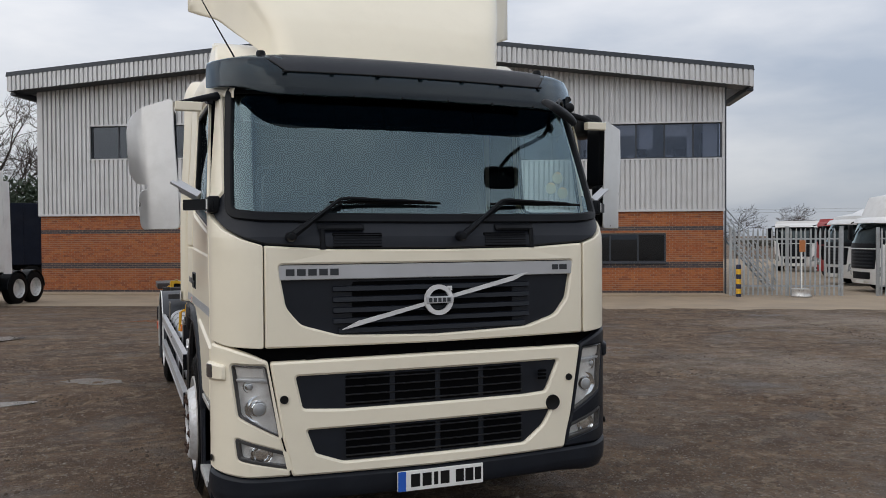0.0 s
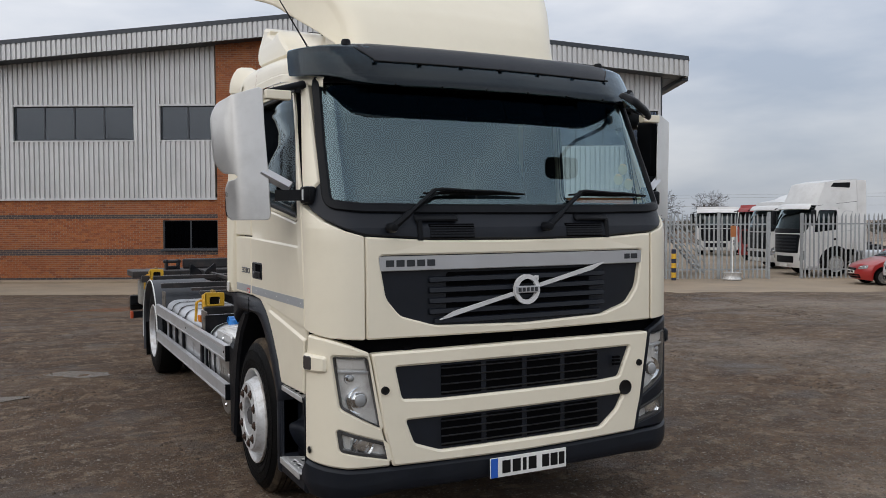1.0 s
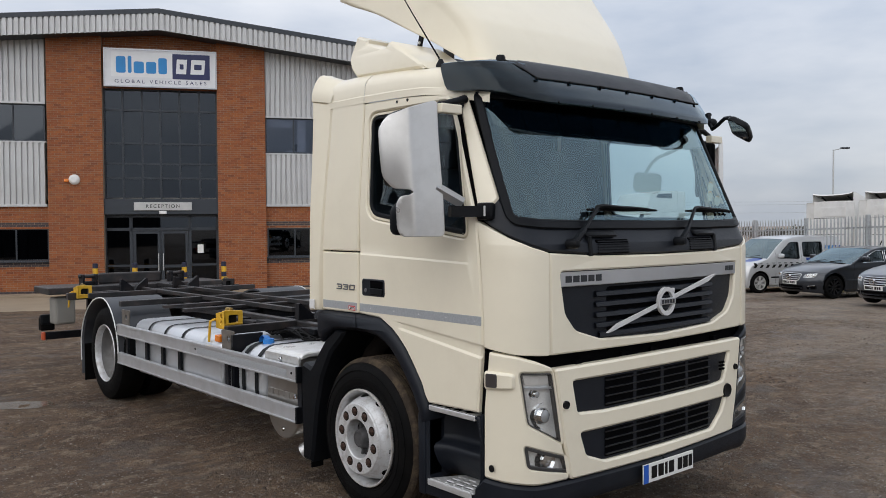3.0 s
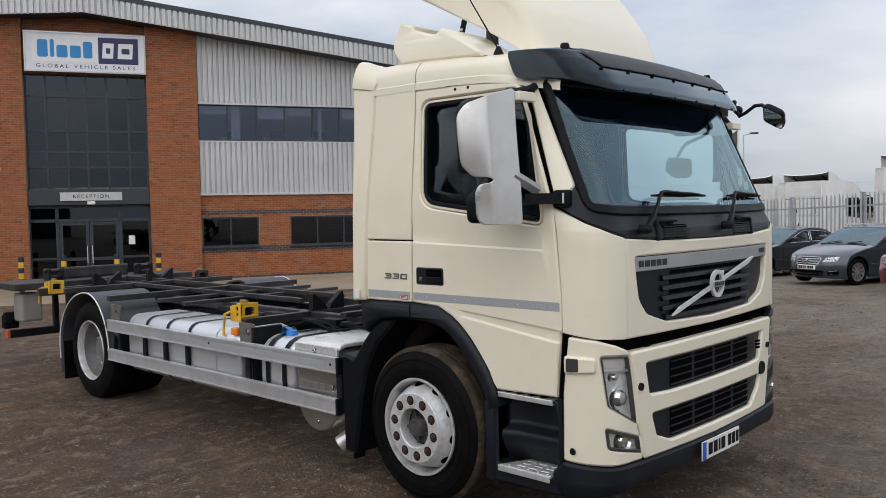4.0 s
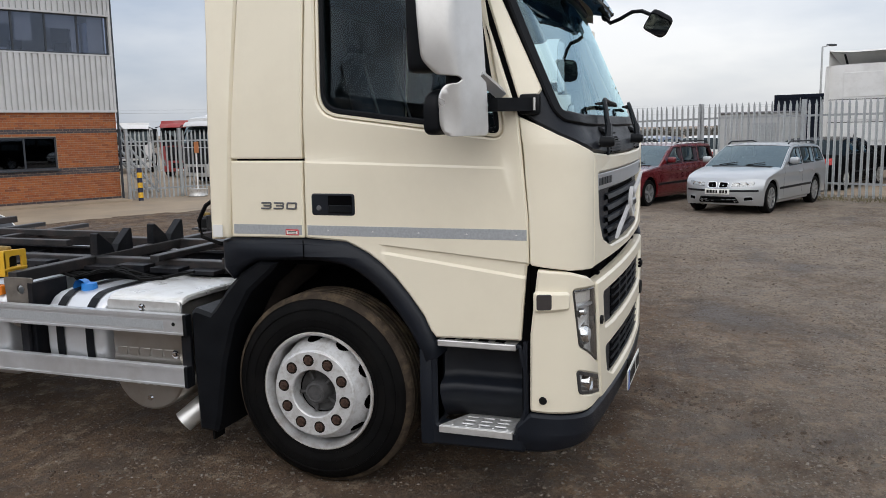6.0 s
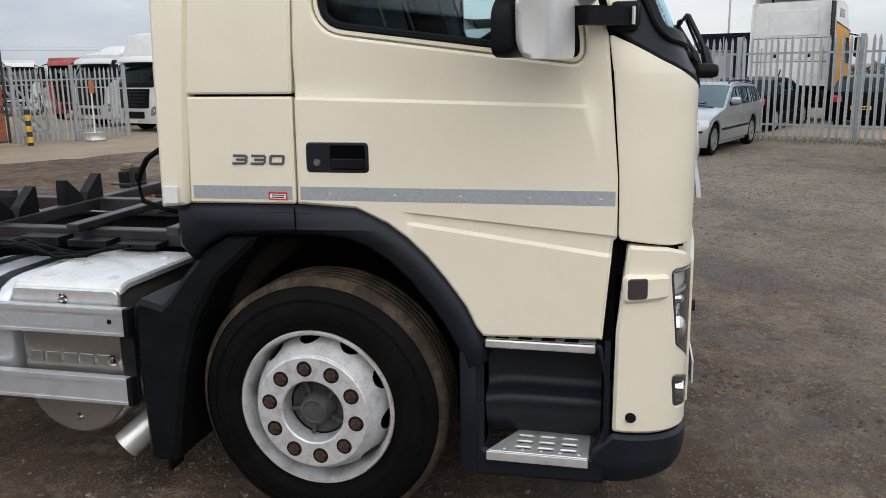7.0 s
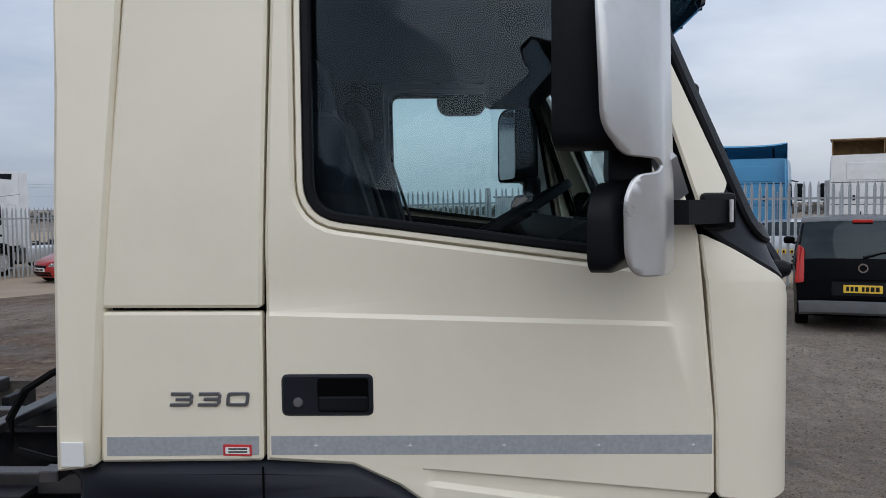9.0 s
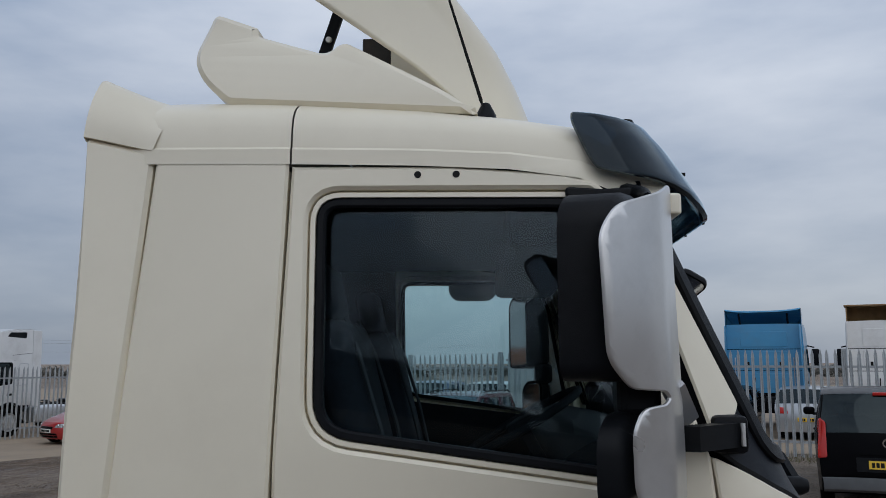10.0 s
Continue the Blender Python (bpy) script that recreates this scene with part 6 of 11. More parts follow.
# ---- sun visor
def visor_pt(s, t, d=0.0):
    """t from 0 at the top rear edge to 1 at the lip."""
    prof = [(2.868, 0.02), (2.872, 0.07), (2.845, 0.125), (2.78, 0.165), (2.70, 0.19), (2.63, 0.205), (2.60, 0.20)]
    f = t * (len(prof) - 1)
    i = min(int(f), len(prof) - 2)
    z, off = [prof[i][k] + (prof[i + 1][k] - prof[i][k]) * (f - i) for k in (0, 1)]
    e = abs(s) / 1.295
    end = smooth01((e - 0.62) / 0.38)
    off = (off - 0.02 * smooth01(t * 2)) * (1 - 0.85 * end)
    z += 0.072 * end * t + 0.012 * (1 - e * e) - (0.026 + 0.022 * (1 - t)) * end * (1 - t)
    # the ends wrap round the cab's corner as full, round-cornered lobes
    wrap = 1.0 + (0.036 - 0.070 * abs(2 * t - 1) ** 5 - 0.095 * max(0.0, 1 - 2.0 * t) ** 2 + 0.018 * (t - 0.4)) * smooth01((e - 0.72) / 0.28)
    p = FP(s * wrap, z, (d - 0.026) * end)
    return (p[0] * (1.0 - 0.012 * (1 - t)), p[1] - off + d * (1 - end), z - 0.4 * d * (1 - end))


bm = bmesh.new()
ss = [-1.295 + 2.59 * i / 44 for i in range(45)]
tt = [i / 24 for i in range(25)]
outer = [[visor_pt(s, t) for t in tt] for s in ss]
inner = [[visor_pt(s, t, 0.014) for t in tt] for s in ss]
go = grid_mesh(bm, outer)
gi2 = grid_mesh(bm, inner)
for i in range(len(ss) - 1):
    bm.faces.new((go[i][-1], go[i + 1][-1], gi2[i + 1][-1], gi2[i][-1]))
    bm.faces.new((go[i][0], gi2[i][0], gi2[i + 1][0], go[i + 1][0]))
for i in (0, -1):
    for j in range(len(tt) - 1):
        bm.faces.new((go[i][j], go[i][j + 1], gi2[i][j + 1], gi2[i][j]))
visor = part("sun_visor", bm, VISGL, truck, "glossy dark sun visor over the windscreen", 50)
part("visor_flap", (lambda b: (grid_mesh(b, [[visor_pt(s, t * (1 - 0.62 * smooth01((abs(s) - 0.86) / 0.11)), -0.004) for t in (0.03, 0.15, 0.30, 0.42, 0.50, 0.57)] for s in [-0.97 + 1.94 * i / 30 for i in range(31)]]), b)[1])(bmesh.new()), NAVYP, visor, "matt dark flap on the visor", 50)
part("visor_edge", tubed([Vector(visor_pt(s, 0.575 * (1 - 0.62 * smooth01((abs(s) - 0.86) / 0.11)), -0.004)) for s in [-0.97 + 1.94 * i / 30 for i in range(31)]], 0.0045, 5), INK, visor)
for i in range(7):
    s = -0.85 + i * 0.283
    part("visor_clip", boxed(-0.014, 0.014, -0.008, 0.008, -0.005, 0.005, 0.002, m=Matrix.Translation(visor_pt(s, 0.585, -0.010))), INK, visor)
for s in (-0.965, 0.935):
    p = visor_pt(s, 0.16)
    part("marker_knob", lathed([(0.0, 0.026), (0.022, 0.024), (0.028, 0.012), (0.03, -0.012)], 14, "z", (p[0], p[1] + 0.02, p[2] + 0.004)), BLACKP, visor, smooth=40)
for i in range(6):
    s = -0.75 + 0.3 * i
    part("visor_bolt", lathed([(0.0, -0.004), (0.006, -0.003), (0.007, 0.004)], 10, "y", visor_pt(s, 0.985, -0.003)), INK, visor)

# ---- roof air deflector with its skirt and struts
def along(pts, x):
    """Straight-line interpolation through (x, value) pairs in rising order."""
    if x <= pts[0][0]:
        return pts[0][1]
    for (a, p), (b, q) in zip(pts, pts[1:]):
        if x <= b:
            return p + (q - p) * (x - a) / (b - a)
    return pts[-1][1]


NOSE = [(2.90, 0.755), (2.96, 0.775), (3.08, 0.822), (3.20, 0.887), (3.31, 0.975), (3.45, 1.10), (3.62, 1.255), (3.80, 1.41), (3.95, 1.53)]
WING = [(0.80, 0.745), (0.93, 0.785), (1.13, 0.895), (1.30, 0.970), (1.48, 1.04), (1.56, 1.09), (1.62, 1.165), (1.67, 1.245)]
HEM = [(2.90, 0.88), (2.955, 0.94), (3.09, 1.13), (3.19, 1.30), (3.32, 1.52), (3.375, 1.64), (3.40, 1.67)]


def deflector_row(z):
    """Half the deflector at a height, from the middle round the corner to the rear of the wing."""
    yc, ye = along(NOSE, z), along(HEM, z)
    ys = yc + 0.10
    xs = along(WING, ys) - 0.012
    row = []
    for k in range(9):
        x = (xs - 0.10) * k / 8
        row.append((x, yc - 0.035 + 0.035 * (x / xs) ** 2))
    p, q, e = Vector((row[-1][0], row[-1][1])), Vector((xs - 0.005, yc + 0.012)), Vector((xs + 0.012, ys))
    for k in range(1, 6):
        t = k / 5
        row.append(tuple((1 - t) ** 2 * p + 2 * t * (1 - t) * q + t * t * e))
    for k in range(1, 13):
        y = ys + (max(ye, ys + 0.004) - ys) * k / 12
        row.append((along(WING, y), y))
    return [(x, y, z) for x, y in row]


bm = bmesh.new()
rows = []
for z in [2.90 + 0.0275 * i for i in range(0, 19)] + [3.40 + 0.055 * i for i in range(0, 11)]:
    half = deflector_row(z)
    rows.append([(-x, y, zz) for x, y, zz in reversed(half[1:])] + half)
grid_mesh(bm, rows)
df = part("roof_deflector", bm, CREAM, truck, "large cream roof air deflector with flared wings", 60)
df.modifiers.new("thickness", "SOLIDIFY").thickness = 0.012
for sx in (-1, 1):
    # skirt on the roof
    sk = rounded([(0.93, 2.86), (1.02, 2.925), (1.332, 3.100), (1.368, 3.066), (1.395, 3.060), (1.588, 3.122), (1.592, 3.150), (1.722, 3.198), (1.777, 3.05), (1.74, 2.97), (1.66, 2.90)], [0.01, 0.03, 0.03, 0.02, 0.03, 0.006, 0.006, 0.02, 0.06, 0.06, 0.02], 4)
    part("deflector_skirt", plate(sk, lambda u, v, d: (sx * (1.13 - 0.05 * smooth01((v - 2.9) / 0.3) - d), u, v + 0.01), 0.42, 0.016, (), (), [2.95, 3.0, 3.05, 3.1, 3.15]), CREAM, truck, "cream moulded skirt under the deflector", 40)
    bm = bmesh.new()
    prism(bm, [(1.49, 3.04), (1.53, 3.04), (1.415, 3.40), (1.375, 3.40)], lambda u, v, d: (sx * d, u, v), 0.715, 0.73)
    st = part("deflector_strut", bm, BLACKP, df, "black adjusting strut")
    for f in (0.35, 0.6):
        part("strut_bolt", lathed([(0.0, sx * 0.008), (0.010, sx * 0.007), (0.012, 0.0)], 10, "x", (sx * 0.73, 1.51 - 0.115 * f, 3.04 + 0.36 * f)), STEEL, st)
    part("deflector_rib", boxed(sx * 0.62 - 0.008, sx * 0.62 + 0.008, 1.24, 1.34, 2.95, 3.30, 0.004), CHASSIS2, df, "dark inner stay")
ae = part("aerial", tubed([(-1.02, 0.915, 2.90), (-1.022, 0.924, 2.94), (-1.15, 1.014, 3.201), (-1.32, 1.13, 3.55)], [0.016, 0.006, 0.004, 0.003], 6), INK, truck, "thin black whip aerial")
part("aerial_foot", lathed([(0.0, 0.04), (0.012, 0.035), (0.03, 0.0), (0.034, -0.02)], 14, "z", (-1.02, 0.91, 2.895)), BLACKP, ae, smooth=40)

# ---- wing mirrors
def wing_mirror(sx):
    wm = part("mirror_arm", boxed(0, 0.001, 0, 0.001, 0, 0.001), BLACKP, truck, "black mirror bracket")
    # guard outline seen from ahead: u outwards from the inner edge, v up
    GU2 = rounded([(0.0, 1.845), (0.240, 1.845), (0.266, 1.89), (0.266, 2.02), (0.238, 2.066), (0.178, 2.074), (0.158, 2.088), (0.178, 2.102), (0.268, 2.108), (0.322, 2.17), (0.326, 2.44), (0.280, 2.505), (0.155, 2.545), (0.02, 2.588), (0.0, 2.575)],
                  [0.03, 0.04, 0.03, 0.03, 0.02, 0.008, 0.008, 0.008, 0.02, 0.03, 0.03, 0.03, 0.03, 0.01, 0.0], 4)

    def gf(u, v, d):
        # a flat front sheet, folded back along its outer side
        k = 0.5 * (u - 0.165 + math.sqrt((u - 0.165) ** 2 + 0.0004))
        up = smooth01((v - 1.85) / 0.7)
        dent = 0.006 * math.sin(9 * v + 3) * smooth01((u - 0.17) / 0.05)
        return (sx * (1.395 + 0.03 * up + u - 0.47 * k - 0.5 * d - dent), 0.448 + 0.02 * up + 0.36 * u + 0.56 * k + 0.8 * d, v)

    part("mirror_guard", plate(GU2, gf, 0.008, 0.003, (), [0.04, 0.08, 0.11, 0.13, 0.145, 0.155, 0.165, 0.175, 0.185, 0.20, 0.22, 0.25, 0.28, 0.30], [1.87 + 0.03 * i for i in range(24)]), MIRCOV, wm, "polished steel mirror guard", 35)
    for lo, hi, depth in ((2.12, 2.56, 0.140), (1.85, 2.06, 0.066)):
        prof = rounded([(0.02, lo + 0.01), (0.208, lo), (0.208, hi - 0.06), (0.16, hi - 0.01), (0.022, hi)], 0.045, 4)
        part("mirror_housing", plate(prof, lambda u, v, d: (sx * (1.40 + u + 0.01 * smooth01((v - 1.85) / 0.7) - 0.25 * d), 0.505 + 0.55 * u + d, v), depth, 0.03), BLACKP, wm, "black mirror housing", 50)
        part("mirror_glass", plate(inset(prof, 0.018), lambda u, v, d: (sx * (1.40 + u - 0.25 * (depth + 0.002)), 0.505 + 0.55 * u + depth + 0.003 - d, v), 0.004, 0.001), CHROME, wm, "mirror glass")
    part("mirror_neck", boxed(sx * 1.45 - 0.05, sx * 1.45 + 0.05, 0.52, 0.62, 2.04, 2.15, 0.02), BLACKP, wm)
    # upper and lower arms to the pillar
    part("upper_arm", tubed([(sx * 1.17, 0.53, 2.625), (sx * 1.25, 0.50, 2.605), (sx * 1.46, 0.53, 2.555)], [0.026, 0.02, 0.012], 8), BLACKP, wm, "", 50)
    part("arm_sleeve", boxed(sx * 1.342 - 0.074, sx * 1.342 + 0.074, 0.440, 0.492, 2.522, 2.574, 0.006), CREAM, wm)
    part("upper_bracket", plate(rounded([(0.50, 2.57), (0.70, 2.605), (0.70, 2.632), (0.60, 2.625), (0.50, 2.63)], 0.012), SP(sx, lambda y, z: -0.012), 0.03, 0.006), BLACKP, wm, "", 40)
    bm = bmesh.new()
    prism(bm, [(1.20, 0.28), (1.23, 0.25), (1.38, 0.41), (1.36, 0.46)], lambda u, v, d: (sx * u, v, d), 1.952, 2.012)
    part("lower_arm", bm, BLACKP, wm)
    part("hinge_block", boxed(sx * 1.225 - 0.034, sx * 1.225 + 0.034, 0.255, 0.345, 1.935, 2.03, 0.014), BLACKP, wm, "", 40)
    part("hinge_pin", tubed([(sx * 1.262, 0.272, 1.955), (sx * 1.262, 0.272, 2.012)], 0.006, 8), STEEL, wm)
    part("arm_trim", tubed([(sx * 1.29, 0.42, 2.03), (sx * 1.43, 0.485, 2.115)], 0.032, 4), SILVERP, wm)


wing_mirror(-1)
wing_mirror(1)
# front mirror on its bent arm, nearside top corner
fm = part("front_mirror", tubed([(1.06, 0.34, 2.70), (1.04, 0.325, 2.675), (1.02, 0.300, 2.622), (0.98, 0.261, 2.583), (0.93, 0.193, 2.598), (0.87, 0.099, 2.635), (0.82, 0.03, 2.630), (0.765, -0.035, 2.596)], [0.022] + [0.013] * 7, 10), BLACKP, truck, "black front mirror on a bent arm", 50)
FACE = Vector((-0.46, 0.392, -0.788)).normalized()
FSIDE = (Vector((0.886, 0.325, -0.356)) - FACE * FACE.dot(Vector((0.886, 0.325, -0.356)))).normalized()
FMM = Matrix((FSIDE, FACE.cross(FSIDE), FACE)).transposed().to_4x4()
FMM.translation = (0.760, -0.082, 2.535)
bm = bmesh.new()
rows = []
for h, k in ((-0.038, 0.25), (-0.035, 0.55), (-0.026, 0.82), (-0.013, 0.96), (0.004, 1.0), (0.016, 0.98), (0.018, 0.90)):
    rows.append([(u * k, v * k, h) for u, v in rounded([(-0.128, -0.072), (0.122, -0.078), (0.126, 0.060), (0.060, 0.082), (-0.095, 0.080), (-0.128, 0.058)], 0.04, 4)])
g = grid_mesh(bm, rows, False, True)
bm.faces.new(g[0])
shell = part("shell", bm, BLACKP, fm, smooth=60)
shell.matrix_basis = FMM
bm = bmesh.new()
bm.faces.new([bm.verts.new((u * 0.9, v * 0.9, 0.0165)) for u, v in rounded([(-0.128, -0.072), (0.122, -0.078), (0.126, 0.060), (0.060, 0.082), (-0.095, 0.080), (-0.128, 0.058)], 0.04, 4)])
face = part("mirror_glass", bm, CHROME, fm, "mirror glass")
face.matrix_basis = FMM
part("arm_knuckle", (lambda b: (bmesh.ops.create_uvsphere(b, u_segments=12, v_segments=8, radius=0.034, matrix=Matrix.Translation((1.045, 0.300, 2.635))), b)[1])(bmesh.new()), BLACKP, fm, smooth=60)
km = part("kerb_mirror", tubed([(1.22, 0.95, 2.70), (1.34, 0.95, 2.70), (1.45, 0.93, 2.62)], 0.016, 6), BLACKP, truck, "black kerb mirror over the nearside door")
part("shell", boxed(1.48, 1.66, 0.83, 1.12, 2.525, 2.70, 0.07, 4), BLACKP, km, smooth=60)

# ---- wheels
TREAD = mat("dusty_tread_rubber", (0.046, 0.035, 0.026), 0.85, var=0.3, scale=20, bump=0.3, bump_scale=260, dirt=(0.17, 0.125, 0.080), dirt_amt=0.7, dirt_scale=9, spec=0.15)


def wheel_front(sx, y, z=0.52):
    w = part("front_wheel", lathed([(0.300, -0.26), (0.36, -0.280), (0.44, -0.284), (0.488, -0.268), (0.510, -0.24), (0.516, -0.15), (0.510, -0.07), (0.484, -0.022), (0.44, 0.003), (0.37, 0.010), (0.315, -0.004), (0.300, -0.02)], 72, "x"), RUBBER, truck, "black front tyre with worn shoulder", 35)
    # sidewall rings
    for r, h in ((0.44, 0.0075), (0.385, 0.0115), (0.34, 0.0065)):
        part("sidewall_ring", lathed([(r - 0.004, h - 0.006), (r - 0.002, h), (r + 0.002, h), (r + 0.004, h - 0.006)], 60, "x"), RUBBER, w)
    grooves = [(0.512, -0.256)]
    for k in range(5):
        g0 = -0.232 + 0.038 * k
        grooves += [(0.5195, g0 - 0.016), (0.520, g0 + 0.010), (0.509, g0 + 0.013), (0.509, g0 + 0.019), (0.5195, g0 + 0.022)]
    part("tread", lathed(grooves + [(0.517, -0.052), (0.505, -0.038), (0.490, -0.024)], 72, "x"), TREAD, w, "dusty grooved tread", 30)
    bm = bmesh.new()
    lathe(bm, [(0.285, -0.27), (0.290, -0.06), (0.298, -0.004), (0.306, 0.012), (0.316, 0.013), (0.319, 0.004), (0.315, -0.02)], 60, "x")
    part("rim", bm, WRIM, w, "silver steel rim with chipped paint", 35)
    part("rust_edge", lathed([(0.3135, 0.0125), (0.3150, 0.0145), (0.3185, 0.0125), (0.3205, 0.005), (0.3185, 0.001)], 60, "x"), mat("rusted_flange_edge", (0.50, 0.48, 0.45), 0.55, 0.3, var=0.1, dirt=(0.10, 0.048, 0.024), dirt_amt=1.0, dirt_scale=9), w, "chipped and rusted flange edge", 40)
    # dished disc with ten hand holes
    bm = bmesh.new()
    slope = [(0.290 - 0.052 * (i / 30) ** 1.7, -0.135 + 0.168 * (i / 30) ** 0.92) for i in range(31)]
    prof = slope + [(0.2345, 0.041), (0.2295, 0.043), (0.2285, 0.048), (0.2235, 0.0525), (0.132, 0.0525), (0.126, 0.046), (0.122, -0.03)]
    n = 360
    rings = [[bm.verts.new((h, r * math.cos(2 * math.pi * k / n), r * math.sin(2 * math.pi * k / n))) for r, h in prof] for k in range(n)]
    for k in range(n):
        for i in range(len(prof) - 1):
            if i < 30 and (((k % 36) - 17.5) / 8.8) ** 2 + ((i - 12.0) / 8.5) ** 2 < 1:
                continue
            q, s = rings[k], rings[(k + 1) % n]
            bm.faces.new((q[i], q[i + 1], s[i + 1], s[i]))
    part("disc", bm, mat("chipped_wheel_enamel", (0.66, 0.665, 0.67), 0.34, 0.30, var=0.04, scale=8, dirt=(0.26, 0.22, 0.185), dirt_amt=0.6, dirt_scale=19), w, "pale silver wheel disc with chipped paint", 35)
    # flat disc painted near-black for the shade seen through the hand holes
    part("drum", lathed([(0.0, -0.16), (0.285, -0.15)], 40, "x"), SHADEBLK, w)
    part("hub", lathed([(0.122, -0.04), (0.112, -0.028), (0.075, -0.032), (0.066, -0.010), (0.060, 0.030), (0.054, 0.042), (0.044, 0.045), (0.040, 0.040), (0.0, 0.043)], 36, "x"), mat("greasy_hub", (0.075, 0.074, 0.075), 0.6, 0.15, var=0.3, scale=25, spec=0.25), w, "grey hub cap", 35)
    for k in range(5):
        a = 2 * math.pi * k / 5 + 0.3
        part("hub_rib", boxed(-0.032, 0.004, -0.008, 0.008, 0.064, 0.114, 0.004, m=Matrix.Rotation(a, 4, "X")), mat("greasy_hub", (0.07, 0.07, 0.07)), w)
    nut = None
    for k in range(10):
        a = 2 * math.pi * (k + 0.5) / 10
        m = Matrix.Translation((0.0525, 0.180 * math.cos(a), 0.180 * math.sin(a)))
        if nut is None:
            nut = part("wheel_nut", lathed([(0.0, 0.017), (0.009, 0.017), (0.011, 0.011), (0.020, 0.011), (0.0215, 0.002), (0.025, 0.003), (0.025, -0.004)], 6, "x"), mat("rusty_nut", (0.075, 0.042, 0.03), 0.7, 0.4, var=0.4, scale=30), w)
            nut.matrix_basis = m
            # flat dark disc painted for the shaded recess round the nut
            cup = part("nut_seat", lathed([(0.0, 0.0012), (0.031, 0.0012), (0.0330, -0.002)], 18, "x"), mat("nut_recess_shade", (0.016, 0.012, 0.010), 0.8, spec=0.1), w)
            cup.matrix_basis = m
        else:
            same_mesh("wheel_nut", nut, w, m)
            same_mesh("nut_seat", cup, w, m)
    w.matrix_basis = Matrix.Translation((sx * 1.245, y, z)) @ (Matrix.Rotation(math.pi, 4, "Z") if sx < 0 else Matrix.Identity(4)) @ Matrix.Rotation(radians(8), 4, "X")
    return w


def wheel_rear(sx, y, z=0.515):
    first = None
    for k, off in enumerate((1.225, 0.875)):
        w = part("rear_wheel", lathed([(0.300, -0.27), (0.36, -0.29), (0.45, -0.29), (0.497, -0.275), (0.515, -0.24), (0.518, -0.14), (0.515, -0.05), (0.497, -0.018), (0.45, 0.002), (0.37, 0.008), (0.315, -0.004), (0.300, -0.02)], 64, "x"), RUBBER, truck, "black rear tyre", 35)
        # dish painted darker than the flange for the shade in its depth
        part("rim", lathed([(0.290, -0.055), (0.278, -0.17), (0.255, -0.20), (0.215, -0.185), (0.20, -0.165), (0.14, -0.165), (0.13, -0.14), (0.11, -0.10), (0.0, -0.09)], 60, "x"), mat("shaded_dish", (0.20, 0.195, 0.19), 0.45, 0.3, var=0.2, scale=8, dirt=(0.07, 0.055, 0.045), dirt_amt=0.6, dirt_scale=6), w, "deep dished rim with shade painted into its colour", 35)
        part("rim_flange", lathed([(0.290, -0.055), (0.296, -0.02), (0.303, 0.004), (0.314, 0.010), (0.318, 0.002)], 60, "x"), WRIM, w, "silver rim flange", 40)
        if k == 0:
            for j in range(10):
                a = 2 * math.pi * j / 10
                part("wheel_nut", lathed([(0.0, 0.03), (0.015, 0.03), (0.0165, 0.0)], 6, "x", (-0.165, 0.168 * math.cos(a), 0.168 * math.sin(a))), STEEL, w)
                # flat dark disc painted for the shade in a hand hole
                part("hand_hole", lathed([(0.0, 0.001), (0.026, 0.001)], 14, "x", (-0.190, 0.232 * math.cos(a + 0.3), 0.232 * math.sin(a + 0.3))), SHADEBLK, w)
        w.matrix_basis = Matrix.Translation((sx * off, y, z)) @ (Matrix.Rotation(math.pi, 4, "Z") if sx < 0 else Matrix.Identity(4))


for sx in (-1, 1):
    wheel_front(sx, 1.445)
    wheel_rear(sx, 6.42)
part("front_axle", tubed([(-0.95, 1.445, 0.45), (0.95, 1.445, 0.45)], 0.07, 10), CHASSIS, truck)
part("rear_axle", (lambda b: (tube(b, [(-0.95, 6.42, 0.5), (0.95, 6.42, 0.5)], 0.10, 12), lathe(b, [(0.0, -0.2), (0.2, -0.15), (0.24, 0.0), (0.2, 0.15), (0.0, 0.2)], 16, "y", (0, 6.42, 0.5)), b)[2])(bmesh.new()), CHASSIS, truck, "dark drive axle")

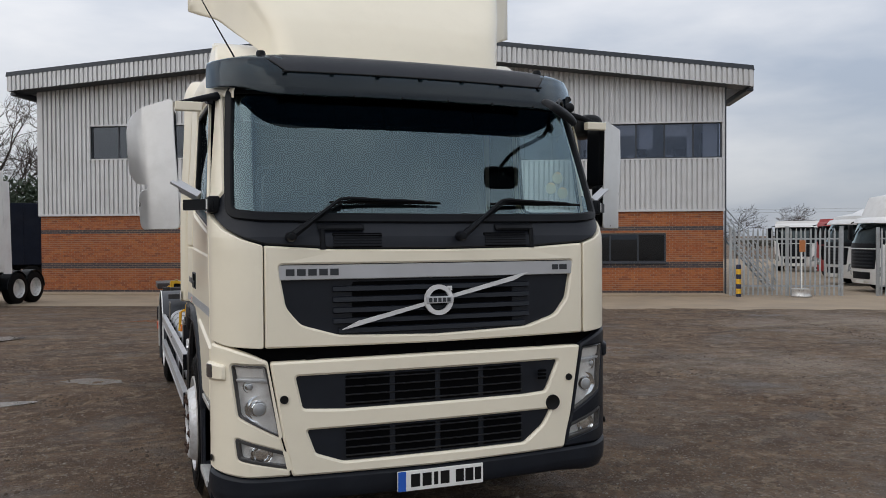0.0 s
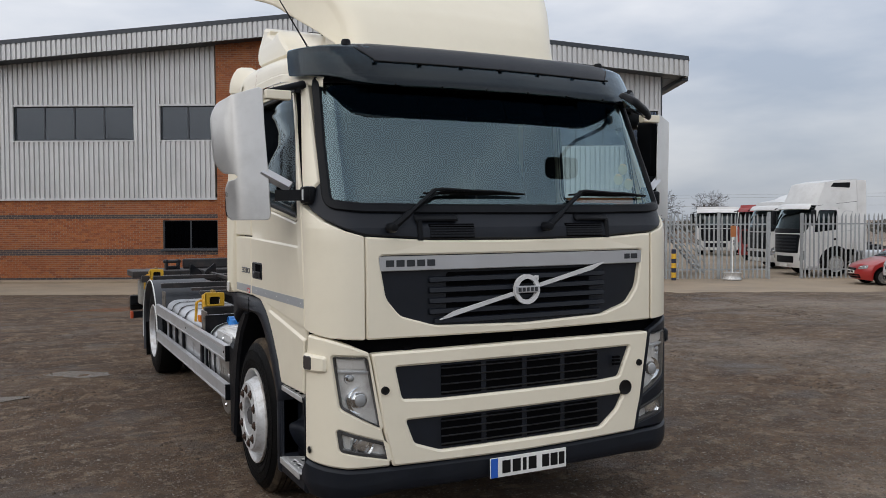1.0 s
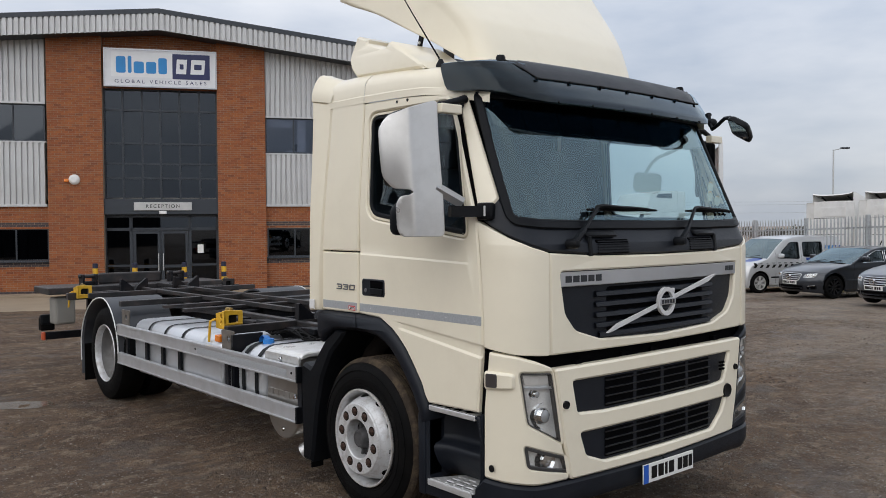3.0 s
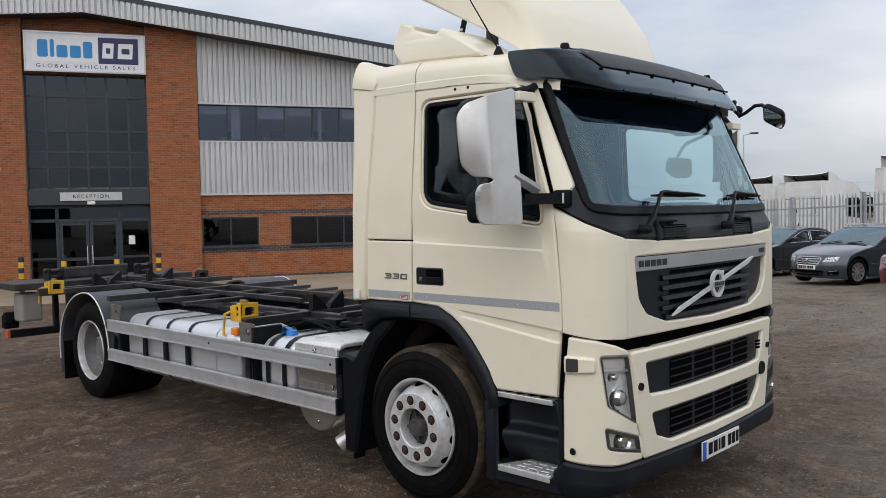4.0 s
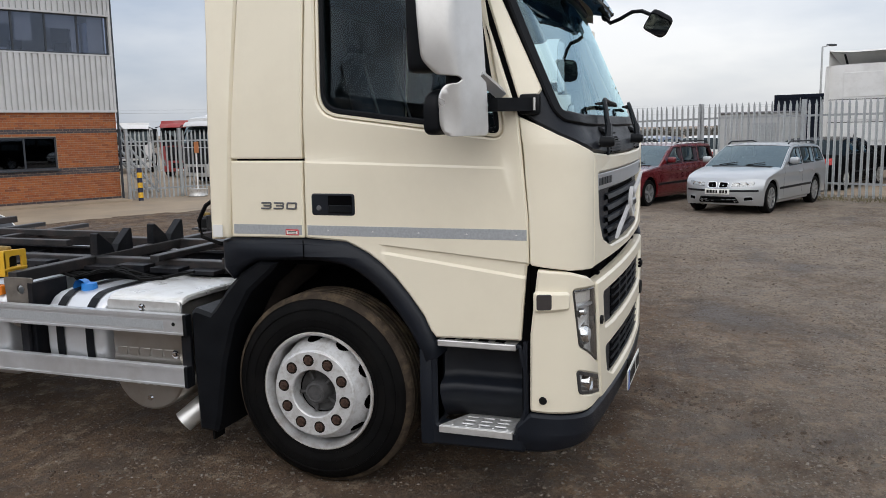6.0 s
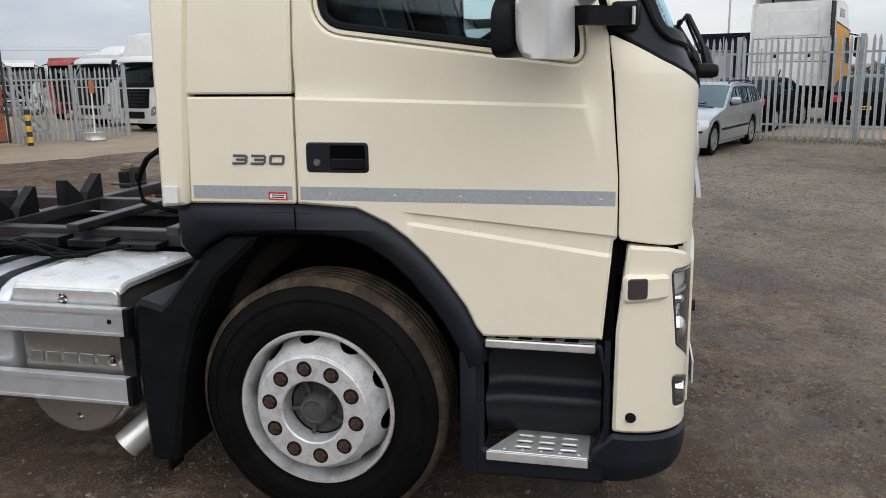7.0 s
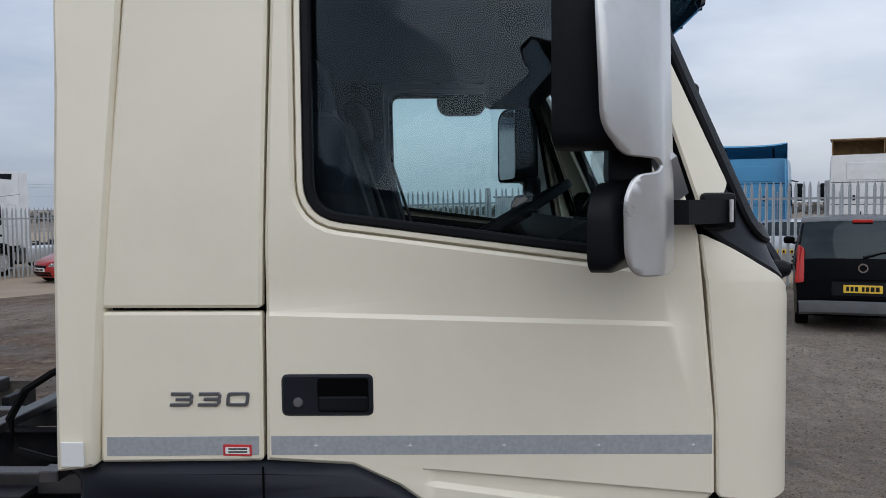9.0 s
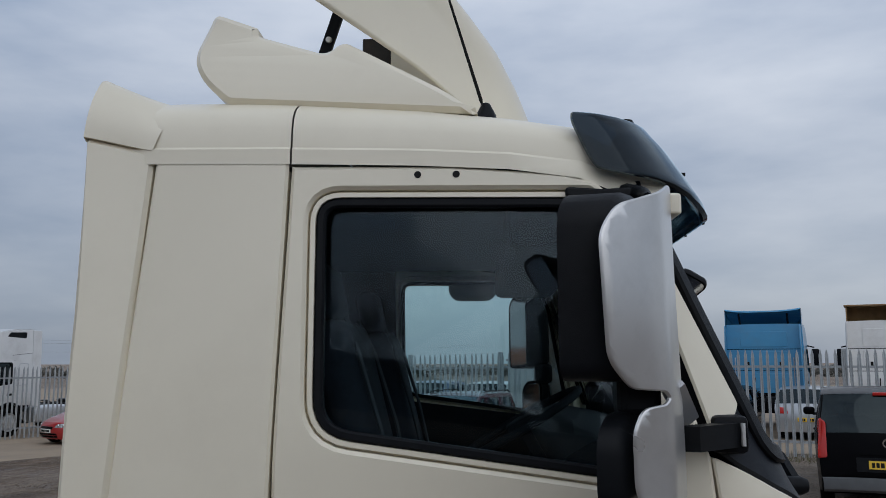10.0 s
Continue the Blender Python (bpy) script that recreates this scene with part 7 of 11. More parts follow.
# ---- wheel arches, mudguards, steps
ARCH_OUT = [(1.985, 1.16), (1.985, 1.306), (1.92, 1.326), (1.484, 1.328), (1.25, 1.322), (1.206, 1.303), (1.129, 1.266), (1.057, 1.215), (0.985, 1.148), (0.910, 1.060), (0.84, 0.965), (0.805, 0.893), (0.775, 0.83), (0.762, 0.76)]
ARCH_IN = [(0.835, 0.70), (0.870, 0.80), (0.92, 0.89), (0.976, 0.968), (1.05, 1.055), (1.125, 1.124), (1.20, 1.175), (1.277, 1.205), (1.40, 1.220), (1.496, 1.220), (1.785, 1.206), (1.88, 1.16), (1.93, 1.10)]
for sx in (-1, 1):
    fa = lambda u, v, d: (sx * (1.272 - 0.012 * abs(u - 1.4) - d), u, v)  # noqa: E731
    part("wheel_arch", plate(ARCH_OUT + ARCH_IN, fa, 0.22, 0.022), NAVYP, truck, "dark grey plastic wheel arch", 50)
    part("arch_seam", boxed(sx * 1.2725 - 0.001, sx * 1.2725 + 0.001, 1.482, 1.487, 1.222, 1.326), SHADEBLK, truck)
    # liner over the wheel and inner wing, painted near-black for the arch's shade
    bm = bmesh.new()
    rows = []
    for a in range(15, 170, 8):
        c, s = math.cos(radians(a)), math.sin(radians(a))
        rows.append([(sx * x, 1.445 - 0.66 * c, 0.55 + 0.66 * s) for x in (1.10, 0.75)])
    grid_mesh(bm, rows)
    part("arch_liner", bm, SHADEBLK, truck)
    part("inner_wing", boxed(sx * 0.76 - 0.01, sx * 0.76 + 0.01, 0.75, 2.2, 0.35, 1.30), SHADEBLK, truck)
    # mudguard behind the wheel
    mg = [(1.78, 1.20), (1.90, 1.13), (2.00, 1.02), (2.06, 0.94), (2.10, 0.90), (2.20, 0.925), (2.228, 0.90), (2.228, 0.75), (2.224, 0.50), (2.216, 0.222), (2.10, 0.216), (2.075, 0.30), (2.02, 0.62), (1.95, 0.85), (1.84, 1.03), (1.70, 1.15), (1.66, 1.20)]
    part("mudguard", plate(mg, lambda u, v, d: (sx * (1.245 - d), u, v), 0.42, 0.02), BLACKP, truck, "dark plastic mudguard behind the wheel", 40)
    part("mud_flap", boxed(sx * 1.17 - 0.05, sx * 1.17 + 0.05, 2.13, 2.145, 0.165, 0.24, 0.004), RUBBER, truck)
    # entry step well
    sw = part("step_well", plate(rounded([(0.80, 0.845), (0.345, 0.845), (0.312, 0.70), (0.312, 0.46), (0.33, 0.305), (0.815, 0.298), (0.815, 0.72)], 0.015), lambda u, v, d: (sx * (1.250 - d), u, v), 0.10, 0.015,
              [rounded([(0.775, 0.835), (0.36, 0.835), (0.335, 0.72), (0.335, 0.52), (0.375, 0.405), (0.775, 0.405)], 0.02)]), NAVYP, truck, "dark moulded entry step well", 40)
    bm = bmesh.new()
    rows = []
    for y in (0.318, 0.335, 0.36, 0.45, 0.60, 0.70, 0.76, 0.79, 0.80):
        out = 0.05 * smooth01((y - 0.70) / 0.10) + 0.03 * smooth01((0.36 - y) / 0.04)
        rows.append([(sx * (x + out), y, z) for x, z in ((1.085, 0.86), (1.085, 0.66), (1.090, 0.635), (1.115, 0.618), (1.152, 0.608), (1.168, 0.592), (1.166, 0.56), (1.140, 0.50), (1.105, 0.45), (1.07, 0.418), (1.04, 0.40))])
    grid_mesh(bm, rows)
    part("well_back", bm, NAVYP, sw, "", 60)
    part("well_side", boxed(sx * 1.14 - 0.1, sx * 1.14 + 0.1, 0.775, 0.80, 0.40, 0.845), NAVYP, sw)
    part("well_cheek", boxed(sx * 1.155 - 0.105, sx * 1.155 + 0.105, 0.797, 0.868, 0.298, 0.80, 0.018), NAVYP, sw, "", 40)
    part("well_side", boxed(sx * 1.14 - 0.1, sx * 1.14 + 0.1, 0.315, 0.335, 0.40, 0.86), NAVYP, sw)
    tread = part("step_tread", plate(rounded([(0.383, 1.055), (0.668, 1.055), (0.765, 1.262), (0.383, 1.262)], 0.015), lambda u, v, d: (sx * v, u, 0.412 - d), 0.012, 0.004,
                 [rounded([(0.43 + 0.085 * i, 1.105 + 0.05 * j), (0.49 + 0.085 * i, 1.105 + 0.05 * j), (0.49 + 0.085 * i, 1.125 + 0.05 * j), (0.43 + 0.085 * i, 1.125 + 0.05 * j)], 0.009) for i in range(3) for j in range(3)]), STEEL, sw, "punched steel step tread")
    part("tread_lip", boxed(sx * 1.265 - 0.005, sx * 1.265 + 0.005, 0.385, 0.763, 0.375, 0.411, 0.003), STEEL, sw)
    for i in range(5):
        part("tread_stud", lathed([(0.0, 0.004), (0.006, 0.003), (0.008, 0.0)], 10, "z", (sx * 1.235, 0.42 + 0.07 * i, 0.412)), STEEL, sw)
    sill = part("door_sill", boxed(sx * 1.20 - 0.055, sx * 1.20 + 0.055, 0.368, 0.768, 0.815, 0.848, 0.006), STEEL, truck, "bright metal door sill step")
    # thin dark patches painted for the shade in the sill's dimples
    for i in range(4):
        part("sill_dimple", boxed(sx * 1.215 - 0.02, sx * 1.215 + 0.02, 0.43 + 0.085 * i, 0.48 + 0.085 * i, 0.8482, 0.8495), SHADEBLK, sill)
    # near-black blocks set behind the door gaps for the shade there
    part("corner_post", boxed(sx * 1.20 - 0.02, sx * 1.20 + 0.02, 0.305, 0.345, 0.42, 1.24), SHADEBLK, truck)
    part("door_gap_post", boxed(sx * 1.18 - 0.02, sx * 1.18 + 0.02, 0.28, 0.36, 1.10, 1.95), SHADEBLK, truck)

# ---- frame
for sx in (-1, 1):
    bm = bmesh.new()
    for a, b, c, d in ((0.42, 0.428, 0.70, 0.97), (0.35, 0.42, 0.70, 0.708), (0.35, 0.42, 0.962, 0.97)):
        box(bm, min(sx * a, sx * b), max(sx * a, sx * b), 0.25, 9.0, c, d)
    part("frame_rail", bm, CHASSIS, truck, "dark steel frame rail")
    for i in range(16):
        part("frame_bolt", lathed([(0.0, sx * 0.010), (0.012, sx * 0.010), (0.014, 0.0)], 6, "x", (sx * 0.428, 2.3 + i * 0.42, 0.80 + 0.05 * (i % 2))), CHASSIS2, truck)
    # air bags, shocks and links round the rear axle
    for y in (5.75, 7.05):
        part("air_spring", lathed([(0.0, 0.0), (0.11, 0.0), (0.135, 0.05), (0.12, 0.10), (0.135, 0.15), (0.11, 0.2), (0.0, 0.2)], 18, "z", (sx * 0.52, y, 0.60)), RUBBER, truck, "rubber air spring", 40)
    part("sub_beam", boxed(sx * 0.46 - 0.04, sx * 0.46 + 0.04, 2.15, 9.1, 0.975, 1.055, 0.006), CHASSIS2, truck, "worn dark longitudinal body beam")
for y in (2.35, 3.5, 4.9, 5.9, 7.0, 8.3, 8.9):
    part("cross_member", boxed(-0.42, 0.42, y - 0.04, y + 0.04, 0.74, 0.93, 0.01), CHASSIS, truck)
part("gearbox", boxed(-0.33, 0.33, 1.6, 2.5, 0.50, 0.98, 0.08), CHASSIS, truck, "dark gearbox under the cab")
# engine, radiator and floor sheet painted near-black for shade under the cab
part("engine_block", boxed(-0.42, 0.42, 0.25, 1.6, 0.42, 1.20, 0.08), SHADEBLK, truck, "engine under the cab, shade painted into its colour")
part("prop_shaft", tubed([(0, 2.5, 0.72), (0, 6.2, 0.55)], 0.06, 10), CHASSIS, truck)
part("radiator", boxed(-0.55, 0.55, 0.12, 0.22, 0.45, 1.15), SHADEBLK, truck)
part("cab_floor_shield", boxed(-1.15, 1.15, 0.30, 1.97, 1.18, 1.235), SHADEBLK, truck)


def cross_beam(y, z0, z1, w=1.17, lock=None, h=0.0):
    b = part("cross_beam", boxed(-w, w, y - 0.035, y + 0.035, z0, z1, 0.006), CHASSIS2, truck, "worn dark transverse container beam")
    return b


cross_beam(3.57, 0.99, 1.060)
cross_beam(6.04, 1.055, 1.115, 1.19)
cross_beam(4.95, 1.06, 1.095, 0.95)
cross_beam(5.45, 1.06, 1.095, 0.95)
cross_beam(7.35, 1.06, 1.12, 1.1)
cross_beam(7.95, 1.00, 1.09, 1.17)
cross_beam(2.95, 1.06, 1.10, 0.62)
cross_beam(2.40, 1.06, 1.10, 0.62)
for x in (-0.25, 0.25):
    part("roller_beam", boxed(x - 0.025, x + 0.025, 4.0, 8.8, 1.08, 1.125, 0.004), CHASSIS2, truck)
# end brackets with lightening holes, below the lock beams
for sx in (-1, 1):
    for y in (3.57, 6.04):
        yb = y - 0.13 if y > 5 else y - 0.04
        hole = [(yb - 0.03 + 0.028 * math.cos(a * math.pi / 6), 0.955 + 0.028 * math.sin(a * math.pi / 6)) for a in range(12)]
        part("beam_bracket", plate(rounded([(yb - 0.13, 1.03), (yb + 0.10, 1.03), (yb + 0.07, 0.74), (yb - 0.05, 0.70), (yb - 0.10, 0.85)], 0.02), lambda u, v, d: (sx * (1.185 - d), u, v), 0.012, 0.002, [hole]), mat("weathered_bracket", (0.17, 0.15, 0.13), 0.6, 0.4, var=0.3, scale=12), truck, "weathered steel bracket with a hole")
    # yellow container locks; those of the far side take the beams' dark colour
    for y in (3.74, 7.95):
        LOCKM = YELLOWP if sx < 0 else CHASSIS2
        XL = 1.055 if y < 5 else 0.98
        lk = part("container_lock", boxed(sx * XL - 0.085, sx * XL + 0.085, y - 0.09, y + 0.09, 1.056, 1.070, 0.004), LOCKM, truck, "yellow container twist lock with open portal frame" if sx < 0 else "dark container twist lock")
        hole = rounded([(-0.046, 1.055), (0.050, 1.055), (0.050, 1.140), (-0.046, 1.142)], 0.02, 4)
        part("lock_front", plate(rounded([(-0.088, 1.02), (0.088, 1.02), (0.088, 1.176), (-0.088, 1.184)], 0.012), lambda u, v, d: (sx * XL + u, y - 0.085 + d, v), 0.016, 0.003, [hole]), LOCKM, lk)
        part("lock_side", plate(rounded([(y - 0.085, 1.02), (y + 0.075, 1.02), (y + 0.075, 1.150), (y - 0.085, 1.180)], 0.012), lambda u, v, d: (sx * (XL + 0.09 - d), u, v), 0.014, 0.003, [rounded([(y - 0.045, q), (y - 0.010, q), (y - 0.010, q + 0.034), (y - 0.045, q + 0.034)], 0.006) for q in (1.058, 1.112)]), LOCKM, lk)
        part("lock_core", boxed(sx * XL - 0.050, sx * XL + 0.050, y - 0.045, y + 0.05, 1.03, 1.148, 0.01), INK, lk)
        part("lock_plate", boxed(sx * XL - 0.060, sx * XL + 0.060, y - 0.070, y + 0.02, 1.158, 1.172, 0.004), LOCKM, lk)
        part("lock_head", boxed(sx * XL - 0.02, sx * XL + 0.02, y - 0.045, y + 0.045, 1.166, 1.20, 0.012), mat("worn_lock_head", (0.25, 0.17, 0.05), 0.6, 0.3, var=0.4, scale=20), lk, smooth=40)
        part("lock_lever", tubed([(sx * (XL + 0.10), y + 0.06, 1.10), (sx * (XL + 0.13), y + 0.10, 1.08), (sx * (XL + 0.14), y + 0.11, 0.90)], 0.013, 6), YELLOWP, lk)
    part("marker_lamp", boxed(sx * 1.17 - 0.03, sx * 1.17 + 0.03, 3.64, 3.73, 0.915, 0.975, 0.008), ORANGE, truck, "orange side marker lamp")
    # guide cones
    for x, y, slant in ((0.20, 3.57, 1), (0.39, 3.57, -1), (0.26, 7.88, 1), (0.45, 7.88, -1)):
        bm = bmesh.new()
        prism(bm, [(-0.085, 0.0), (0.085, 0.0), (0.062, 0.05), (-0.030, 0.125), (-0.062, 0.150), (-0.078, 0.145), (-0.082, 0.09)], lambda u, v, d: (sx * (x + slant * u), y + d, (1.06 if y < 5 else 1.09) + v), -0.03, 0.03)
        part("guide_wedge", bm, CHASSIS, truck, "black guide wedge")
    # rear lamps and bar
    rl = part("rear_lamp", boxed(sx * 1.06 - 0.15, sx * 1.06 + 0.15, 8.96, 9.05, 0.60, 0.74, 0.02), BLACKP, truck, "black rear lamp cluster with red lenses")
    part("lens", boxed(sx * 1.06 - 0.13, sx * 1.06 + 0.13, 9.05, 9.058, 0.62, 0.72), REDLENS, rl)
    part("lamp_box", boxed(sx * 0.98 - 0.13, sx * 0.98 + 0.13, 8.66, 8.95, 0.62, 0.98, 0.03), mat("grey_box", (0.26, 0.25, 0.225), 0.6, var=0.15, dirt=(0.14, 0.12, 0.1), dirt_amt=0.6), truck, "dirty grey stowage box")
    part("bar_end", boxed(sx * 1.2 - 0.02, sx * 1.2 + 0.02, 8.865, 8.955, 0.405, 0.515, 0.012), mat("faded_red_cap", (0.52, 0.09, 0.03), 0.45, var=0.15), truck)
    part("bar_hanger", boxed(sx * 0.6 - 0.03, sx * 0.6 + 0.03, 8.86, 8.94, 0.45, 0.95, 0.006), CHASSIS, truck)
    part("buffer", boxed(sx * 1.12 - 0.09, sx * 1.12 + 0.09, 8.97, 9.10, 0.52, 0.70, 0.02), RUBBER, truck)
    # folding rear posts
    ra = part("rear_arm", boxed(sx * 0.62 - 0.09, sx * 0.62 + 0.09, 8.80, 8.95, 1.12, 1.17, 0.01), CHASSIS, truck, "black folding rear stop")
    part("arm_cheek", boxed(sx * 0.62 - 0.10, sx * 0.62 - 0.07, 8.76, 8.95, 1.10, 1.27, 0.01), CHASSIS, ra)
    part("arm_cheek", boxed(sx * 0.62 + 0.07, sx * 0.62 + 0.10, 8.76, 8.95, 1.10, 1.27, 0.01), CHASSIS, ra)
    part("arm_pin", tubed([(sx * 0.62 - 0.13, 8.86, 1.24), (sx * 0.62 + 0.13, 8.86, 1.24)], 0.025, 8), CHASSIS2, ra)
part("rear_bar", boxed(-1.19, 1.19, 8.87, 8.95, 0.41, 0.51, 0.012), CHASSIS, truck, "dark rear under-run bar")
part("rear_deck", boxed(-1.22, 1.22, 8.55, 9.25, 1.03, 1.12, 0.012), CHASSIS2, truck, "dark steel rear cross deck")
part("rear_plate", boxed(-0.45, 0.45, 8.95, 9.0, 1.12, 1.27, 0.02), CHASSIS2, truck)

# ---- tanks, exhaust box, side rails (both sides alike)
def section_tank(x0, x1, z0, z1, r, y0, y1, n=5):
    sec = rounded([(x0, z0), (x1, z0), (x1, z1), (x0, z1)], r, n)
    bm = bmesh.new()
    rows = []
    for y, k in ((y0, 0.90), (y0 + 0.012, 0.97), (y0 + 0.035, 1.0), (y1 - 0.035, 1.0), (y1 - 0.012, 0.97), (y1, 0.90)):
        cx, cz = (x0 + x1) / 2, (z0 + z1) / 2
        rows.append([(cx + (x - cx) * k, y, cz + (z - cz) * k) for x, z in sec])
    g = grid_mesh(bm, rows, False, True)
    bm.faces.new(g[0])
    bm.faces.new(g[-1])
    return bm


def strap(x0, x1, z0, z1, r, y, w=0.045):
    sec = rounded([(x0 - 0.006, z0 - 0.006), (x1 + 0.006, z0 - 0.006), (x1 + 0.006, z1 + 0.006), (x0 - 0.006, z1 + 0.006)], r, 5)
    bm = bmesh.new()
    grid_mesh(bm, [[(x, yy, z) for x, z in sec] for yy in (y - w / 2, y + w / 2)], False, True)
    return bm


for sx in (-1, 1):
    xa, xb = sorted((sx * 1.195, sx * 0.56))
    tk = part("fuel_tank", section_tank(xa, xb, 0.385, 0.955, 0.13, 3.62, 5.62), TANKM, truck, "pale aluminium fuel tank with black straps", 40)
    for y in (4.42, 4.82, 5.22):
        part("tank_strap", strap(xa, xb, 0.385, 0.955, 0.135, y), BLACKP, tk)
    for y in (3.98,):
        part("tank_seam", strap(xa - 0.001, xb + 0.001, 0.386, 0.954, 0.13, y, 0.02), TANKM, tk)
    part("filler_cap", lathed([(0.0, 0.05), (0.05, 0.05), (0.055, 0.0)], 20, "z", (sx * 0.85, 4.0, 0.95)), BLACKP, tk, smooth=40)
    if sx < 0:
        t2 = part("additive_tank", section_tank(xa, xb + 0.05, 0.42, 0.945, 0.20, 2.88, 3.32), TANKM, truck, "small aluminium additive tank", 40)
        for y in (2.98, 3.2):
            part("tank_strap", strap(xa, xb + 0.05, 0.42, 0.945, 0.205, y, 0.06), BLACKP, t2)
        part("blue_cap", lathed([(0.0, 0.045), (0.04, 0.045), (0.05, 0.03), (0.05, -0.02)], 18, "x", (-1.02, 3.18, 0.955)), BLUECAP, t2, "bright blue filler cap", 40)
        part("blue_cap_neck", lathed([(0.0, 0.06), (0.045, 0.055), (0.05, 0.0)], 18, "z", (-1.0, 3.14, 0.925)), BLUECAP, t2, "", 40)
    # exhaust box: upper shield, embossed side, round canister below
    eb = part("exhaust_box", boxed(min(sx * 1.20, sx * 0.55), max(sx * 1.20, sx * 0.55), 2.33, 2.82, 0.60, 0.93, 0.03), mat("stainless_shield", (0.43, 0.41, 0.38), 0.32, 0.85, var=0.08, scale=7, dirt=(0.30, 0.24, 0.17), dirt_amt=0.45, dirt_scale=5), truck, "stainless exhaust silencer box", 40)
    part("top_plate", plate(rounded([(2.30, 0.56), (2.84, 0.56), (2.84, 1.19), (2.32, 1.19)], 0.03), lambda u, v, d: (sx * v, u, 0.968 - d - 0.02 * smooth01((v - 1.12) / 0.08)), 0.03, 0.010, (), (), [1.12, 1.16]), mat("pale_heat_plate", (0.80, 0.80, 0.78), 0.3, 0.4, var=0.06, scale=5, dirt=(0.45, 0.40, 0.30), dirt_amt=0.35, dirt_scale=8), eb, "bright heat shield plate", 40)
    for u, v in ((2.40, 0.70), (2.72, 0.72), (2.42, 1.08), (2.74, 1.08)):
        part("plate_bolt", lathed([(0.0, 0.006), (0.012, 0.005), (0.026, 0.0)], 12, "z", (sx * v, u, 0.969)), STEEL, eb)
    part("side_lip", plate(rounded([(2.32, 0.855), (2.83, 0.855), (2.83, 0.945), (2.32, 0.945)], 0.03), lambda u, v, d: (sx * (1.208 - d), u, v), 0.02, 0.006), STEEL, eb)
    part("canister", lathed([(0.0, sx * 1.196), (0.238, sx * 1.196), (0.248, sx * 1.188), (0.252, sx * 1.15), (0.252, sx * 0.6), (0.0, sx * 0.6)], 48, "x", (0, 2.575, 0.540)), mat("stainless_shield", (0.5, 0.5, 0.5)), eb, "", 30)
    for k in range(4):
        part("canister_dent", boxed(sx * 1.197 - 0.003, sx * 1.197 + 0.003, 2.47 + 0.055 * k, 2.495 + 0.055 * k, 0.44, 0.465, 0.002), STEEL, eb)
    part("drain_bolt", lathed([(0.0, sx * 0.012), (0.013, sx * 0.010), (0.02, 0.0)], 12, "x", (sx * 1.197, 2.575, 0.365)), CHROME, eb)
    for u, v in ((2.37, 0.80), (2.78, 0.80), (2.37, 0.64), (2.58, 0.90)):
        part("side_bolt", lathed([(0.0, sx * 0.010), (0.012, sx * 0.009), (0.016, 0.0), (0.024, -sx * 0.002)], 14, "x", (sx * 1.212, u, v)), CHROME, eb)
    if sx < 0:
        for i in range(5):
            part("emboss_block", boxed(-1.204, -1.199, 2.385 + i * 0.082, 2.450 + i * 0.082, 0.612, 0.660, 0.002), mat("stainless_shield", (0.5, 0.5, 0.5)), eb)
    bm = bmesh.new()
    p0, p1 = Vector((sx * 0.90, 2.20, 0.42)), Vector((sx * 1.10, 2.43, 0.195))
    outer = tube(bm, [p0, p0.lerp(p1, 0.5), p1], 0.066, 28, False)
    inner = tube(bm, [p0, p0.lerp(p1, 0.5), p1], 0.061, 28, False)
    for k in range(28):
        bm.faces.new((outer[-1][k], outer[-1][(k + 1) % 28], inner[-1][(k + 1) % 28], inner[-1][k]))
    part("tail_pipe", bm, STEEL, truck, "stainless tail pipe", 40)
    # side guard rails
    for z0, z1, e in ((0.768, 0.885, 0.0), (0.468, 0.585, 0.012)):
        bm = bmesh.new()
        o, i = 1.262, 1.228
        sec = [(i, z0), (o, z0), (o, z0 + 0.002), (o + 0.006, z0 + 0.002), (o + 0.006, z0 + 0.014), (o, z0 + 0.014), (o, z1 - 0.022), (o + 0.006, z1 - 0.022), (o + 0.006, z1 - 0.002), (o, z1 - 0.002), (o, z1), (i, z1),
               (i, z1 - 0.006), (o - 0.006, z1 - 0.006), (o - 0.006, z0 + 0.006), (i, z0 + 0.006)]
        prism(bm, sec, lambda u, v, d: (sx * u, d, v), 2.262 + e, 5.93)
        rl = part("side_guard_rail", bm, ALU, truck, "silver aluminium side guard rail")
        part("rail_cap", boxed(min(sx * 1.222, sx * 1.27), max(sx * 1.222, sx * 1.27), 2.240 + e, 2.264 + e, z0 - 0.002, z1 + 0.002, 0.004), BLACKP, rl)
        if e == 0:
            part("reflective_tape", boxed(min(sx * 1.2625, sx * 1.2635), max(sx * 1.2625, sx * 1.2635), 2.40, 3.95, z0 + 0.028, z0 + 0.078), REFLTAPE, rl)
            for y in (2.33, 3.98):
                part("rail_bolt", lathed([(0.0, sx * 0.005), (0.009, sx * 0.004), (0.011, 0.0)], 10, "x", (sx * 1.2635, y, 0.83)), INK, rl)
    for y in (2.28, 3.45, 4.42, 4.82, 5.22, 5.75):
        part("rail_bracket", boxed(sx * 1.215 - 0.012, sx * 1.215 + 0.012, y - 0.03, y + 0.03, 0.47, 0.88, 0.003), BLACKP if y > 4.3 else CHASSIS, truck)
    part("bracket_plate", boxed(sx * 1.05 - 0.14, sx * 1.05 + 0.14, 3.40, 3.44, 0.50, 1.0, 0.004), CHASSIS, truck)
    # rear mudguard: flat topped, with a pale edging
    arc = [(7.13, 0.20), (7.135, 0.36)] + [(6.42 + (0.72 if math.cos(a) > 0 else 0.50) * math.cos(a), 0.515 + 0.615 * math.sin(a)) for a in [radians(3 + 172 * k / 26) for k in range(27)]]
    bm = bmesh.new()
